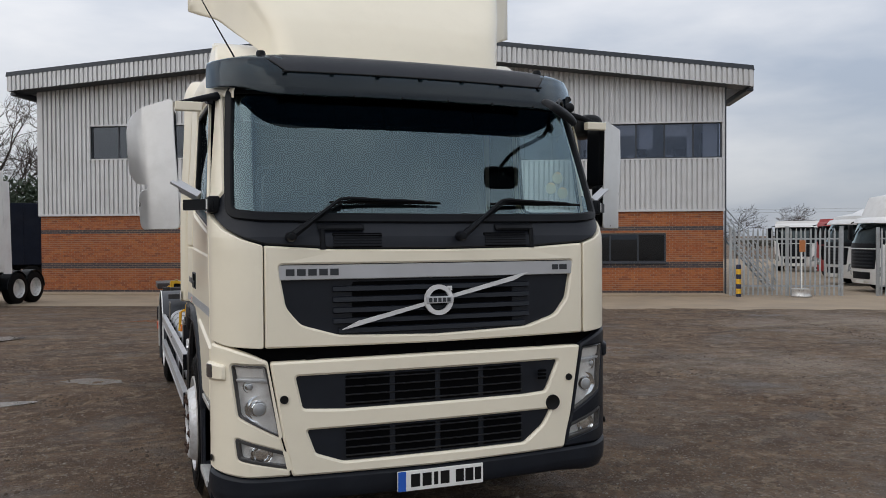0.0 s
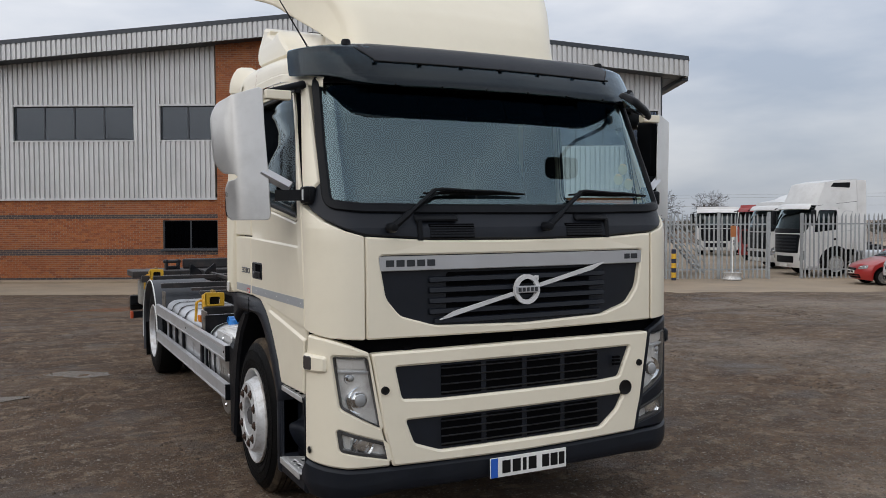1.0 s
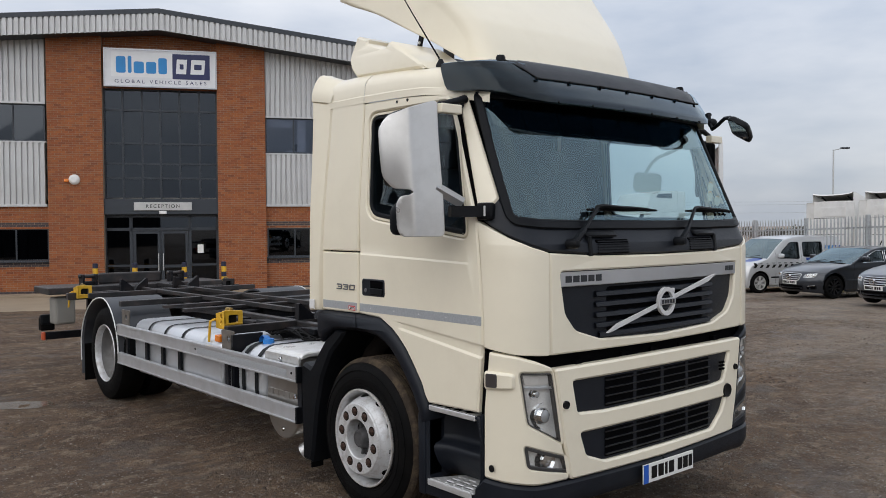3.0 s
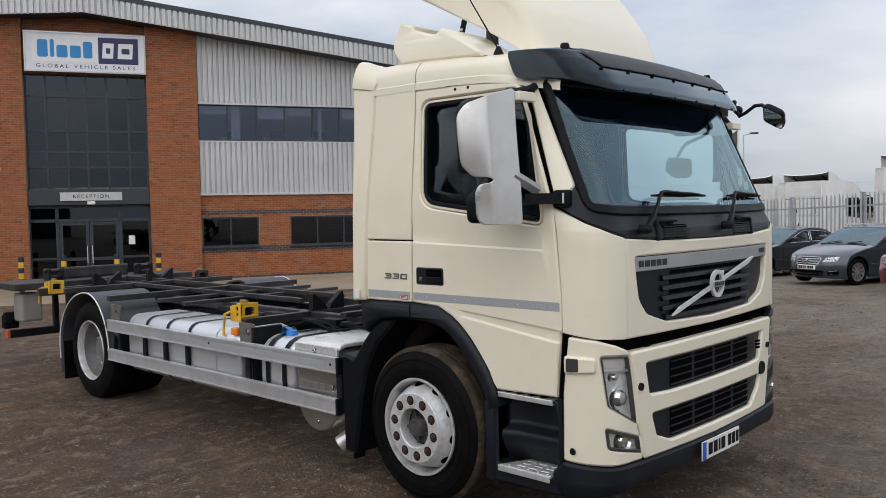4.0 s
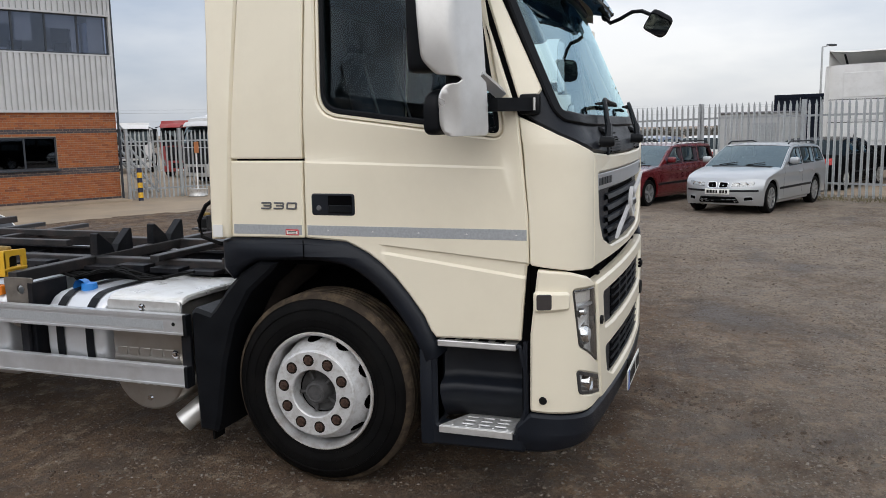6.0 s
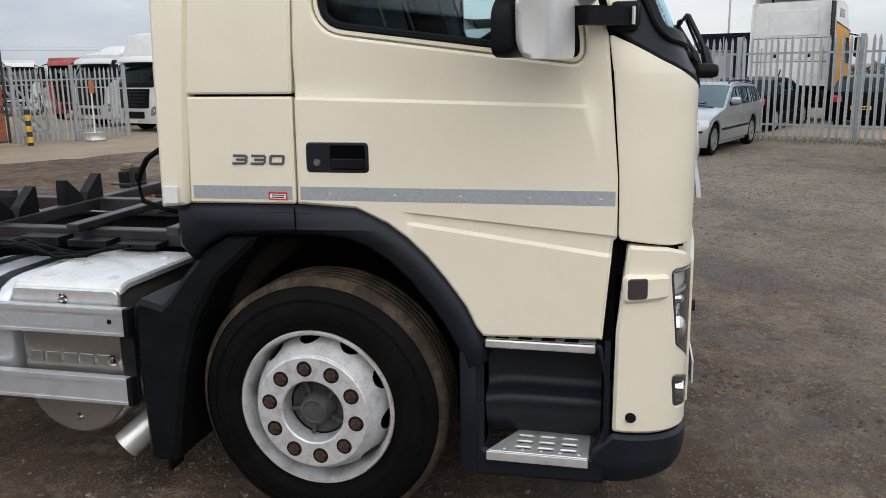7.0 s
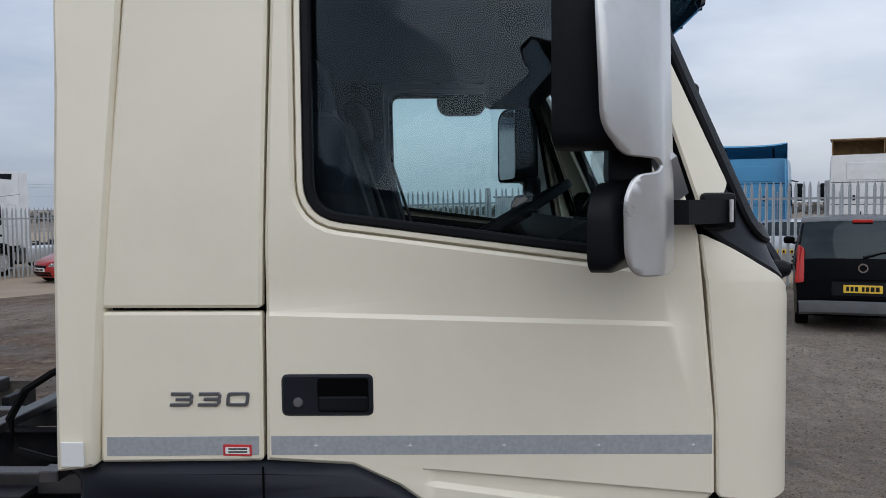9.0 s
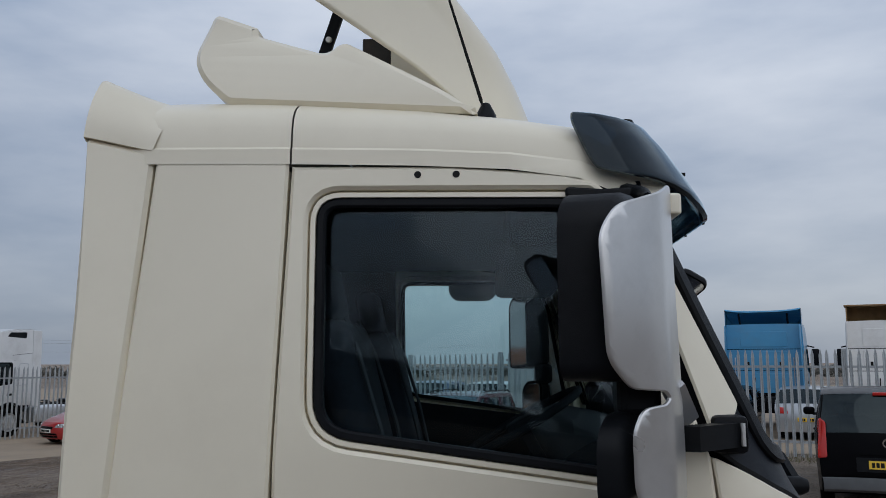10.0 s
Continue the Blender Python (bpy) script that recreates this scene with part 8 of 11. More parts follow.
    grid_mesh(bm, [[(sx * x, y, z) for x in (1.255, 1.250, 1.235, 0.62)] + [(sx * x, 6.42 + (y - 6.42) * 0.965, 0.5 + (z - 0.5) * 0.965) for x in (0.62, 1.235)] for y, z in arc], False, True)
    fd = part("rear_mudguard", bm, mat("dusty_mudguard_plastic", (0.042, 0.046, 0.054), 0.45, var=0.15, scale=5, dirt=(0.07, 0.064, 0.056), dirt_amt=0.5, dirt_scale=3), truck, "dark plastic rear mudguard", 50)
    part("edge_stripe", tubed([(sx * 1.257, y, z) for y, z in arc[1:]], 0.007, 6), PLATEW, fd, "white edging strip")
    part("mud_flap", boxed(sx * 0.95 - 0.28, sx * 0.95 + 0.28, 7.10, 7.12, 0.12, 0.55, 0.004), RUBBER, fd)
# hoses and lines behind the cab
for i, (x, z, a) in enumerate(((-0.7, 1.32, 0.10), (-0.55, 1.28, 0.14), (0.3, 1.3, 0.1))):
    part("air_hose", tubed([(x, 2.0, z), (x - 0.03, 2.10, z - 0.14), (x, 2.22, z - 0.24), (x + 0.10, 2.33, z - 0.20), (x + 0.15, 2.36, z - 0.05)], 0.011, 6), RUBBER, truck, "coiled black air hose")
for i in range(9):
    y = 2.5 + i * 0.27
    part("cable_tray", boxed(-0.62, -0.50, y, y + 0.22, 0.985, 1.01 + 0.01 * (i % 3), 0.004), CHASSIS, truck)
for i in range(6):
    p = [(-0.75 + 0.06 * math.sin(i * 2 + k), 2.55 + 0.16 * k + 0.1 * i, 1.0 + 0.03 * math.cos(i + k * 1.7)) for k in range(6)]
    part("cable", tubed(p, 0.010, 5), RUBBER, truck)
part("air_tank", lathed([(0.0, 0.0), (0.10, 0.01), (0.13, 0.05), (0.13, 0.75), (0.10, 0.79), (0.0, 0.80)], 24, "y", (-0.2, 4.4, 0.58)), CHASSIS, truck, "black air reservoir", 40)
# exhaust down pipe seen in the arch
part("down_pipe", tubed([(-0.86, 1.60, 1.24), (-0.88, 1.68, 1.13), (-0.88, 1.80, 1.04), (-0.88, 1.89, 0.95), (-0.88, 1.93, 0.80)], 0.072, 14), mat("hot_pipe", (0.026, 0.021, 0.019), 0.7, 0.0, var=0.3, spec=0.1), truck, "dull grey engine pipe", 50)

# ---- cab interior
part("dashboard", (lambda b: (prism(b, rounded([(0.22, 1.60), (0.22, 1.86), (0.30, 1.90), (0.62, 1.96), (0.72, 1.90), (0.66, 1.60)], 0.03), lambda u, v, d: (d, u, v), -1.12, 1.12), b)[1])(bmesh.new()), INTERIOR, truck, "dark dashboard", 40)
bm = bmesh.new()
rows = []
for k in range(28):
    a = 2 * math.pi * k / 28
    rows.append([((0.225 + 0.014 * math.cos(b)) * math.cos(a), (0.225 + 0.014 * math.cos(b)) * math.sin(a), 0.014 * math.sin(b)) for b in [2 * math.pi * j / 8 for j in range(8)]])
grid_mesh(bm, rows, True, True)
box(bm, -0.22, 0.22, -0.02, 0.02, -0.02, 0.005, 0.004)
box(bm, -0.06, 0.06, -0.07, 0.05, -0.03, 0.015, 0.01)
box(bm, -0.02, 0.02, -0.02, 0.02, -0.30, 0.0, 0.004)
sw2 = part("steering_wheel", bm, INTERIOR, truck, "black steering wheel", 50)
sw2.matrix_basis = Matrix.Translation((-0.58, 0.80, 1.96)) @ Matrix.Rotation(radians(-30), 4, "X")
for x in (-0.58, 0.60):
    st = part("cab_seat", boxed(x - 0.26, x + 0.26, 0.82, 1.32, 1.55, 1.69, 0.05), SEATM, truck, "dark blue-grey cab seat", 40)
    part("seat_back", boxed(-0.25, 0.25, -0.07, 0.07, 0, 0.66, 0.06, 3, Matrix.Translation((x, 1.26, 1.66)) @ Matrix.Rotation(radians(-14), 4, "X")), SEATM, st, "", 40)
    part("head_rest", boxed(-0.14, 0.14, -0.05, 0.05, 0, 0.2, 0.04, 3, Matrix.Translation((x, 1.44, 2.30)) @ Matrix.Rotation(radians(-12), 4, "X")), SEATM, st, "", 40)
    part("seat_base", boxed(x - 0.2, x + 0.2, 0.85, 1.28, 1.26, 1.58, 0.02), INTERIOR, st)
    for ox in (-0.2, 0.2):
        part("seat_piping", tubed([(x + ox, 1.185, 1.72), (x + ox * 1.12, 1.24, 1.95), (x + ox * 1.05, 1.32, 2.2), (x + ox * 0.7, 1.37, 2.31)], 0.008, 5), mat("pale_piping", (0.045, 0.052, 0.062), 0.6), st)
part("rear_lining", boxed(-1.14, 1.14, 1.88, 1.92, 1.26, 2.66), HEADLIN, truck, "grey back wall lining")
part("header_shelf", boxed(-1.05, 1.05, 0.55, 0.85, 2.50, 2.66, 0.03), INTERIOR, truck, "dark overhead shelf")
for x, z in ((0.86, 2.10), (0.93, 2.17), (0.94, 2.07)):
    c = FP(x, z, 0.03)
    part("screen_disc", lathed([(0.0, 0.0), (0.037, 0.0), (0.037, 0.002)], 24, "y", c), mat("paper_disc", (0.45, 0.46, 0.36), 0.6, var=0.2), truck, "round paper disc on the screen")

part("air_hose", tubed([(-0.95, 2.02, 1.60), (-1.0, 2.18, 1.518), (-1.0, 2.258, 1.469), (-1.0, 2.31, 1.382), (-1.0, 2.293, 1.29), (-0.98, 2.199, 1.253), (-0.9, 2.08, 1.22)], 0.012, 6), RUBBER, truck, "looped black hose from cab to chassis")

# ---------------------------------------------------------------- other vehicles: common tools
def lerp_prof(prof, z):
    """Length of a rising or falling profile at height z."""
    pts = sorted(prof, key=lambda p: p[1])
    if z <= pts[0][1]:
        return pts[0][0]
    for (ya, za), (yb, zb) in zip(pts, pts[1:]):
        if z <= zb:
            return ya + (yb - ya) * (z - za) / max(1e-6, zb - za)
    return pts[-1][0]


class Shell:
    """A vehicle's skin: a lengthwise profile drawn out across the width, with flat-cut sides."""

    def __init__(self, W, L, belt, tumble, cf, cr, crown, reach=1.1):
        self.W, self.L, self.belt, self.tumble, self.cf, self.cr, self.crown, self.reach = W / 2, L, belt, tumble, cf, cr, crown, reach

    def half(self, y, z):
        w = self.W - self.tumble * max(0.0, z - self.belt) - 0.05 * max(0.0, self.belt - 0.35 - z)
        f, r = max(0.0, 1 - y / 0.75), max(0.0, 1 - (self.L - y) / 0.6)
        return w - 0.13 * f * f - 0.09 * r * r

    def shift(self, y):
        f, r = max(0.0, 1 - y / self.reach), max(0.0, 1 - (self.L - y) / self.reach)
        return self.cf * f - self.cr * r

    def edge(self, y, z):
        return y + self.shift(y), z - self.crown

    def row(self, y, z, n=14, inward=0.0):
        out = []
        ye, ze = self.edge(y, z)
        w = self.half(ye, ze) - 0.004
        for i in range(n + 1):
            u = -1 + 2 * i / n
            a = abs(u)
            out.append((w * u, y + (ye - y) * a ** 2.6 + inward * (1 if y < self.L / 2 else -1), z - self.crown * a ** 3 - inward * 0.5))
        return out

    def strip(self, pts, inward=0.0):
        bm = bmesh.new()
        grid_mesh(bm, [self.row(y, z, inward=inward) for y, z in pts])
        return bm

    def nose(self, prof, d0=0.0):
        def fn(x, z, d):
            y = lerp_prof(prof, z)
            w = self.half(y + self.shift(y), z)
            a = min(1.0, abs(x) / w)
            return (x, y + self.shift(y) * a ** 2.6 + d + d0, z)
        return fn

    def tail(self, prof, d0=0.0):
        def fn(x, z, d):
            y = lerp_prof(prof, z)
            w = self.half(y + self.shift(y), z)
            a = min(1.0, abs(x) / w)
            return (x, y + self.shift(y) * a ** 2.6 - d - d0, z)
        return fn

    def side(self, sx, depth=0.0):
        return lambda u, v, d: (sx * (self.half(u, v) + 0.012 * math.exp(-((v - self.belt + 0.12) / 0.05) ** 2) - d - depth), u, v)


def arch_bottom(zb, y_rear, y_front, axles, R, zc):
    """The lower edge from the rear to the front, with round wheel arches."""
    out = [(y_rear, zb)]
    for ya in sorted(axles, reverse=True):
        h = math.sqrt(max(0.0, R * R - (zc - zb) ** 2))
        a0 = math.atan2(zb - zc, h)
        for i in range(15):
            a = a0 + (math.pi - 2 * a0) * i / 14
            out.append((ya + R * math.cos(a), zc + R * math.sin(a)))
    out.append((y_front, zb))
    return out


def nplate(loop, fn, thick=0.03, edge=0.008, holes=()):
    """plate() on a bowed nose or tail, cut so that it follows the bow."""
    return plate(loop, fn, thick, edge, holes, [-0.9 + 0.12 * i for i in range(16)])


WHEELS = {}


def car_wheel(parent, x, y, r, width, style, sx):
    """A road wheel: tyre, rim and spokes."""
    key = (r, style)
    rim_m = mat("alloy_silver", (0.50, 0.51, 0.52), 0.3, 0.75, var=0.05) if style != "black" else mat("alloy_black", (0.015, 0.015, 0.016), 0.3, 0.3)
    if style == "steel":
        rim_m = RIM
    w = empty("wheel", Matrix.Translation((sx * x, y, r)) @ (Matrix.Rotation(math.pi, 4, "Z") if sx < 0 else Matrix.Identity(4)))
    w.parent = parent
    if key not in WHEELS:
        b = width / 2
        q = r * 0.70
        ty = part("tyre", lathed([(q, -b), (r * 0.93, -b), (r, -b * 0.7), (r, b * 0.7), (r * 0.93, b), (q, b * 0.96)], 36, "x"), RUBBER, w, smooth=40)
        rm = part("rim", lathed([(q, -b * 0.9), (q, b * 0.93), (q * 0.93, b * 0.95), (q * 0.90, b * 0.4), (q * 0.88, -b * 0.5), (0.0, -b * 0.5)], 36, "x"), rim_m if style != "black" else BLACKP, w, smooth=40)
        bm = bmesh.new()
        n = {"ten": 10, "black": 10, "five": 5, "steel": 6}[style]
        for k in range(n):
            m = Matrix.Rotation(2 * math.pi * k / n, 4, "X")
            t = 0.20 if n <= 6 else 0.10
            vs = [bm.verts.new(m @ Vector(p)) for p in ((b * 0.80, -q * t * 0.6, 0.05), (b * 0.80, q * t * 0.6, 0.05), (b * 0.90, q * t, q * 0.94), (b * 0.90, -q * t, q * 0.94),
                                                        (b * 0.3, -q * t * 0.6, 0.05), (b * 0.3, q * t * 0.6, 0.05), (b * 0.5, q * t, q * 0.94), (b * 0.5, -q * t, q * 0.94))]
            for f in ((0, 1, 2, 3), (0, 3, 7, 4), (1, 5, 6, 2), (3, 2, 6, 7)):
                bm.faces.new([vs[i] for i in f])
        lathe(bm, [(0.0, b * 0.86), (q * 0.22, b * 0.84), (q * 0.26, b * 0.4)], 18, "x")
        sp = part("spokes", bm, rim_m, w, smooth=40)
        WHEELS[key] = (ty, rm, sp)
    else:
        for src, nm in zip(WHEELS[key], ("tyre", "rim", "spokes")):
            same_mesh(nm, src, w)
    return w


def bar_plate(parent, fn_front, x0, z0, w, h, colour, tail=False):
    """Number plate with plain bars in place of its characters."""
    p = part("number_plate", nplate([(x0 - w / 2, z0), (x0 + w / 2, z0), (x0 + w / 2, z0 + h), (x0 - w / 2, z0 + h)], fn_front, 0.02, 0.002), colour, parent, "number plate with dark bars")
    for a, b in ((-0.42, -0.32), (-0.29, -0.19), (-0.16, -0.07), (-0.04, 0.03), (0.12, 0.21), (0.24, 0.32), (0.35, 0.43)):
        part("plate_bar", nplate([(x0 + a * w, z0 + h * 0.2), (x0 + b * w, z0 + h * 0.2), (x0 + b * w, z0 + h * 0.8), (x0 + a * w, z0 + h * 0.8)], lambda x, z, d: tuple(Vector(fn_front(x, z, d)) + Vector((0, 0.004 if tail else -0.004, 0))), 0.006, 0.001), INK, p)
    return p


def car(name, m, label, category, paint, L, W, H, axles, r, style, prof, windows, splits, belt=0.92, tumble=0.28, cf=0.34, cr=0.16, rails=None, chrome=False, bump_low=None, group="", lower=None, zb=0.24):
    """A parked car. prof holds runs of the lengthwise profile: nose, bonnet, screen, roof, rear_glass, (boot,) tail."""
    c = empty(name, m, label, category, group)
    S = Shell(W, L, belt, tumble, cf, cr, 0.028)
    full = []
    for k in ("nose", "bonnet", "screen", "roof", "rear_glass", "boot", "tail"):
        for p in prof.get(k, ()):
            if not full or full[-1] != p:
                full.append(p)
    up = [S.edge(y, z) for y, z in full]
    loop = up + arch_bottom(zb, up[-1][0] - 0.01, up[0][0] + 0.01, axles, r + 0.055, r + 0.01)
    cu = [0.25, 0.5, 0.75, L - 0.6, L - 0.4, L - 0.2]
    cv = [belt - 0.35, belt - 0.2, belt - 0.15, belt - 0.09, belt - 0.04, belt, belt + 0.2]
    for sx in (-1, 1):
        names = ["front_wing", "front_door", "rear_door", "rear_wing"] if len(splits) == 3 else (["front_wing", "front_door", "rear_wing"] if len(splits) == 2 else ["side"])
        cuts = [-9] + list(splits) + [99]
        for nm, a, b in zip(names, cuts, cuts[1:]):
            bm = plate(loop, lambda u, v, d: (u, v, d), 0.035, 0.018, windows, cu, cv)
            for co, no in (((a + 0.004, 0, 0), (-1, 0, 0)), ((b - 0.004, 0, 0), (1, 0, 0))):
                bmesh.ops.bisect_plane(bm, geom=bm.verts[:] + bm.edges[:] + bm.faces[:], plane_co=co, plane_no=no, dist=1e-5, clear_outer=True)
            f = S.side(sx)
            for v in bm.verts:
                v.co = Vector(f(v.co.x, v.co.y, v.co.z))
            pn = part(nm, bm, paint, c, "", 35)
            if "door" in nm:
                hy = b - 0.20
                part("door_handle", boxed(sx * (S.half(hy, belt - 0.14) + 0.03) - 0.012, sx * (S.half(hy, belt - 0.14) + 0.03) + 0.012, hy - 0.09, hy + 0.09, belt - 0.155, belt - 0.125, 0.008), CHROME if chrome else paint, pn)
        for wl in windows:
            g = part("side_window", plate(inset(wl, -0.004), S.side(sx, 0.010), 0.005, 0.001, (), (), [belt + 0.1, belt + 0.2]), CARGL, c, "", 60)
            g.visible_shadow = False
            part("window_trim", plate(inset(wl, -0.008), S.side(sx, -0.004), 0.012, 0.003, [inset(wl, 0.006)], (), [belt + 0.1, belt + 0.2]), CHROME if chrome else BLACKP, c)
        part("sill", boxed(sx * (W / 2 - 0.10) - 0.04, sx * (W / 2 - 0.10) + 0.04, axles[0] + r + 0.1, axles[1] - r - 0.1, zb - 0.06, zb + 0.06, 0.02), paint if lower is None else lower, c)
        part("rub_strip", plate([(axles[0] + r + 0.08, 0.47), (axles[1] - r - 0.08, 0.47), (axles[1] - r - 0.08, 0.52), (axles[0] + r + 0.08, 0.52)], S.side(sx, -0.008), 0.02, 0.005, (), (), ()), paint if chrome else BLACKP, c)
        # door mirror
        my, mz = prof["bonnet"][-1][0] + 0.42, belt + 0.09
        mx = S.half(my, mz)
        part("door_mirror", boxed(sx * (mx + 0.13) - 0.10, sx * (mx + 0.13) + 0.10, my - 0.06, my + 0.07, mz - 0.03, mz + 0.11, 0.045, 3), paint, c, "", 50)
        part("mirror_stalk", boxed(sx * (mx + 0.03) - 0.04, sx * (mx + 0.03) + 0.04, my - 0.02, my + 0.05, mz - 0.04, mz + 0.01, 0.008), BLACKP, c)
        # arch liners
        for ya in axles:
            bm = bmesh.new()
            lathe(bm, [(r + 0.06, -0.12), (r + 0.06, 0.12)], 28, "x", (sx * (W / 2 - 0.17), ya, r + 0.01), 0.5)
            part("arch_liner", bm, SHADEBLK, c)
        for ya in axles:
            car_wheel(c, W / 2 - 0.13, ya, r, 0.20, style, sx)
        if rails:
            part("roof_rail", tubed([(sx * (S.half(2, H) - 0.06), y, z) for y, z in rails], 0.018, 6), ALU if chrome else BLACKP, c, "", 50)
    part("front_bumper", S.strip(prof["nose"]), paint, c, "", 40)
    part("bonnet", S.strip(prof["bonnet"]), paint, c, "", 40)
    scr = part("windscreen", S.strip(prof["screen"], 0.006), CARSCR, c, "", 60)
    scr.visible_shadow = False
    part("roof", S.strip(prof["roof"]), paint, c, "", 50)
    rg = part("rear_window", S.strip(prof["rear_glass"], 0.006), CARGL, c, "", 60)
    rg.visible_shadow = False
    if "boot" in prof:
        part("boot_lid", S.strip(prof["boot"]), paint, c, "", 40)
    part("tailgate", S.strip(prof["tail"]), paint, c, "", 40)
    # cowl, cabin and underside
    cy, cz = prof["bonnet"][-1]
    part("wiper_cowl", boxed(-W / 2 + 0.22, W / 2 - 0.22, cy - 0.06, cy + 0.06, cz - 0.06, cz + 0.004, 0.01), BLACKP, c)
    for k in (-0.42, 0.18):
        part("wiper", tubed([(k - 0.1, cy + 0.03, cz + 0.02), (k + 0.28, cy + 0.10, cz + 0.075)], 0.010, 5), INK, c)
    part("underbody", boxed(-W / 2 + 0.18, W / 2 - 0.18, 0.45, L - 0.3, zb - 0.02, 0.55), SHADEBLK, c)
    part("bulkhead", boxed(-W / 2 + 0.14, W / 2 - 0.14, cy - 0.02, cy + 0.06, 0.5, cz - 0.06), SHADEBLK, c)
    part("dashboard", boxed(-W / 2 + 0.16, W / 2 - 0.16, cy + 0.1, cy + 0.55, belt - 0.2, belt - 0.01, 0.03), INTERIOR, c)
    sy = cy + 1.15
    for y in (sy, sy + 0.85):
        for x in (-0.36, 0.36):
            part("car_seat", boxed(x - 0.23, x + 0.23, y - 0.06, y + 0.06, belt - 0.3, belt + 0.14, 0.05), SEATM, c)
            part("headrest", boxed(x - 0.12, x + 0.12, y - 0.03, y + 0.05, belt + 0.17, belt + 0.33, 0.04), SEATM, c)
    return c, S


def on_ground(px, py, W, axle, d=(0.928, -0.372)):
    """Places a car whose front wheel on its own right-hand side of travel stands at (px, py); d runs from nose to tail."""
    d = Vector((*d, 0)).normalized()
    xl = Vector((d.y, -d.x, 0))
    o = Vector((px, py, 0)) - xl * (W / 2 - 0.10) - d * axle
    z = gz(px, py)
    return Matrix(((xl.x, d.x, 0, o.x), (xl.y, d.y, 0, o.y), (0, 0, 1, z), (0, 0, 0, 1)))


def sym(pts):
    return [(-x, z) for x, z in reversed(pts)]


def headlamps(c, S, nose, loop, dark=False):
    for lp in (loop, sym(loop)):
        hl = part("headlamp", nplate(lp, S.nose(nose, -0.003), 0.03, 0.004), mat("car_lamp_bowl", (0.36, 0.37, 0.37), 0.22, 0.45, var=0.25, scale=16), c, "clear car headlamp")
        ln = part("lens", nplate(inset(lp, -0.003), S.nose(nose, -0.014), 0.006, 0.002), LENS, hl)
        ln.visible_shadow = False
        cx, cz = sum(p[0] for p in lp) / len(lp), sum(p[1] for p in lp) / len(lp)
        for k in (-0.07, 0.07):
            p = S.nose(nose, -0.002)(cx + k, cz, 0)
            part("bulb", lathed([(0.0, 0.0), (0.035, -0.006), (0.045, 0.01)], 14, "y", p), CHROME if not dark else BLACKP, hl, smooth=40)


def slatted(c, S, nose, loop, zs, frame_m, slat_m, hole=True, lab="car grille"):
    g = part("grille", nplate(loop, S.nose(nose, -0.002), 0.02, 0.003), SHADEBLK, c, lab)
    part("grille_frame", nplate(inset(loop, -0.014), S.nose(nose, -0.012), 0.025, 0.006, [inset(loop, 0.004)]), frame_m, g)
    x0, x1 = min(p[0] for p in loop) + 0.02, max(p[0] for p in loop) - 0.02
    for z in zs:
        part("grille_slat", nplate([(x0, z - 0.011), (x1, z - 0.011), (x1, z + 0.011), (x0, z + 0.011)], S.nose(nose, -0.010), 0.014, 0.003), slat_m, g)
    return g


def car_paint(name, colour, metal=0.35, rough=0.3):
    return mat(name, colour, rough, metal, var=0.05, scale=2, coat=0.8, spec=0.4, dirt=tuple(0.012 + 0.7 * q for q in colour), dirt_amt=0.15, dirt_scale=2, rough_var=0.05)


def rnd_win(pts, r=0.04):
    return rounded(pts, r, 3)


# ---- silver estate
SILV = car_paint("silver_car_paint", (0.42, 0.44, 0.46), 0.5)
NOSE = [(0.10, 0.20), (0.02, 0.30), (0.0, 0.48), (0.03, 0.60), (0.07, 0.69), (0.13, 0.745)]
PROF = {"nose": NOSE, "bonnet": [(0.13, 0.745), (0.30, 0.805), (0.55, 0.85), (0.85, 0.89), (1.28, 0.945)], "screen": [(1.28, 0.945), (1.55, 1.09), (1.85, 1.25), (2.10, 1.37)],
        "roof": [(2.10, 1.37), (2.45, 1.41), (3.0, 1.425), (3.6, 1.40), (3.98, 1.35)], "rear_glass": [(3.98, 1.35), (4.18, 1.15), (4.33, 0.95)], "tail": [(4.33, 0.95), (4.42, 0.80), (4.45, 0.60), (4.48, 0.45), (4.40, 0.22)]}
WINS = [rnd_win([(1.66, 0.95), (2.53, 0.96), (2.53, 1.315), (2.22, 1.31), (1.95, 1.18)]), rnd_win([(2.60, 0.96), (3.35, 0.97), (3.38, 1.30), (2.60, 1.315)]), rnd_win([(3.44, 0.97), (4.02, 0.99), (3.86, 1.27), (3.45, 1.30)])]
c, S = car("estate_car", on_ground(13.55, -1.2, 1.74, 0.80), "silver estate car with twin-oval grille and roof rails, parked nose out", "car", SILV, 4.48, 1.74, 1.43, (0.80, 3.53), 0.315, "ten", PROF, WINS, (1.42, 2.56, 3.42),
           belt=0.93, rails=[(2.15, 1.40), (2.3, 1.45), (3.6, 1.44), (3.85, 1.39)], group="cars parked along the fence")
for s in (-1, 1):
    slatted(c, S, NOSE, rounded([(s * 0.03, 0.55), (s * 0.20, 0.56), (s * 0.215, 0.66), (s * 0.04, 0.67)], 0.03, 4), (), CHROME, BLACKP, lab="oval half of the grille")
headlamps(c, S, NOSE, rounded([(0.27, 0.575), (0.68, 0.60), (0.69, 0.69), (0.29, 0.665)], 0.03, 3))
slatted(c, S, NOSE, rounded([(-0.42, 0.25), (0.42, 0.25), (0.36, 0.36), (-0.36, 0.36)], 0.03, 3), (0.30,), BLACKP, BLACKP, lab="lower bumper intake")
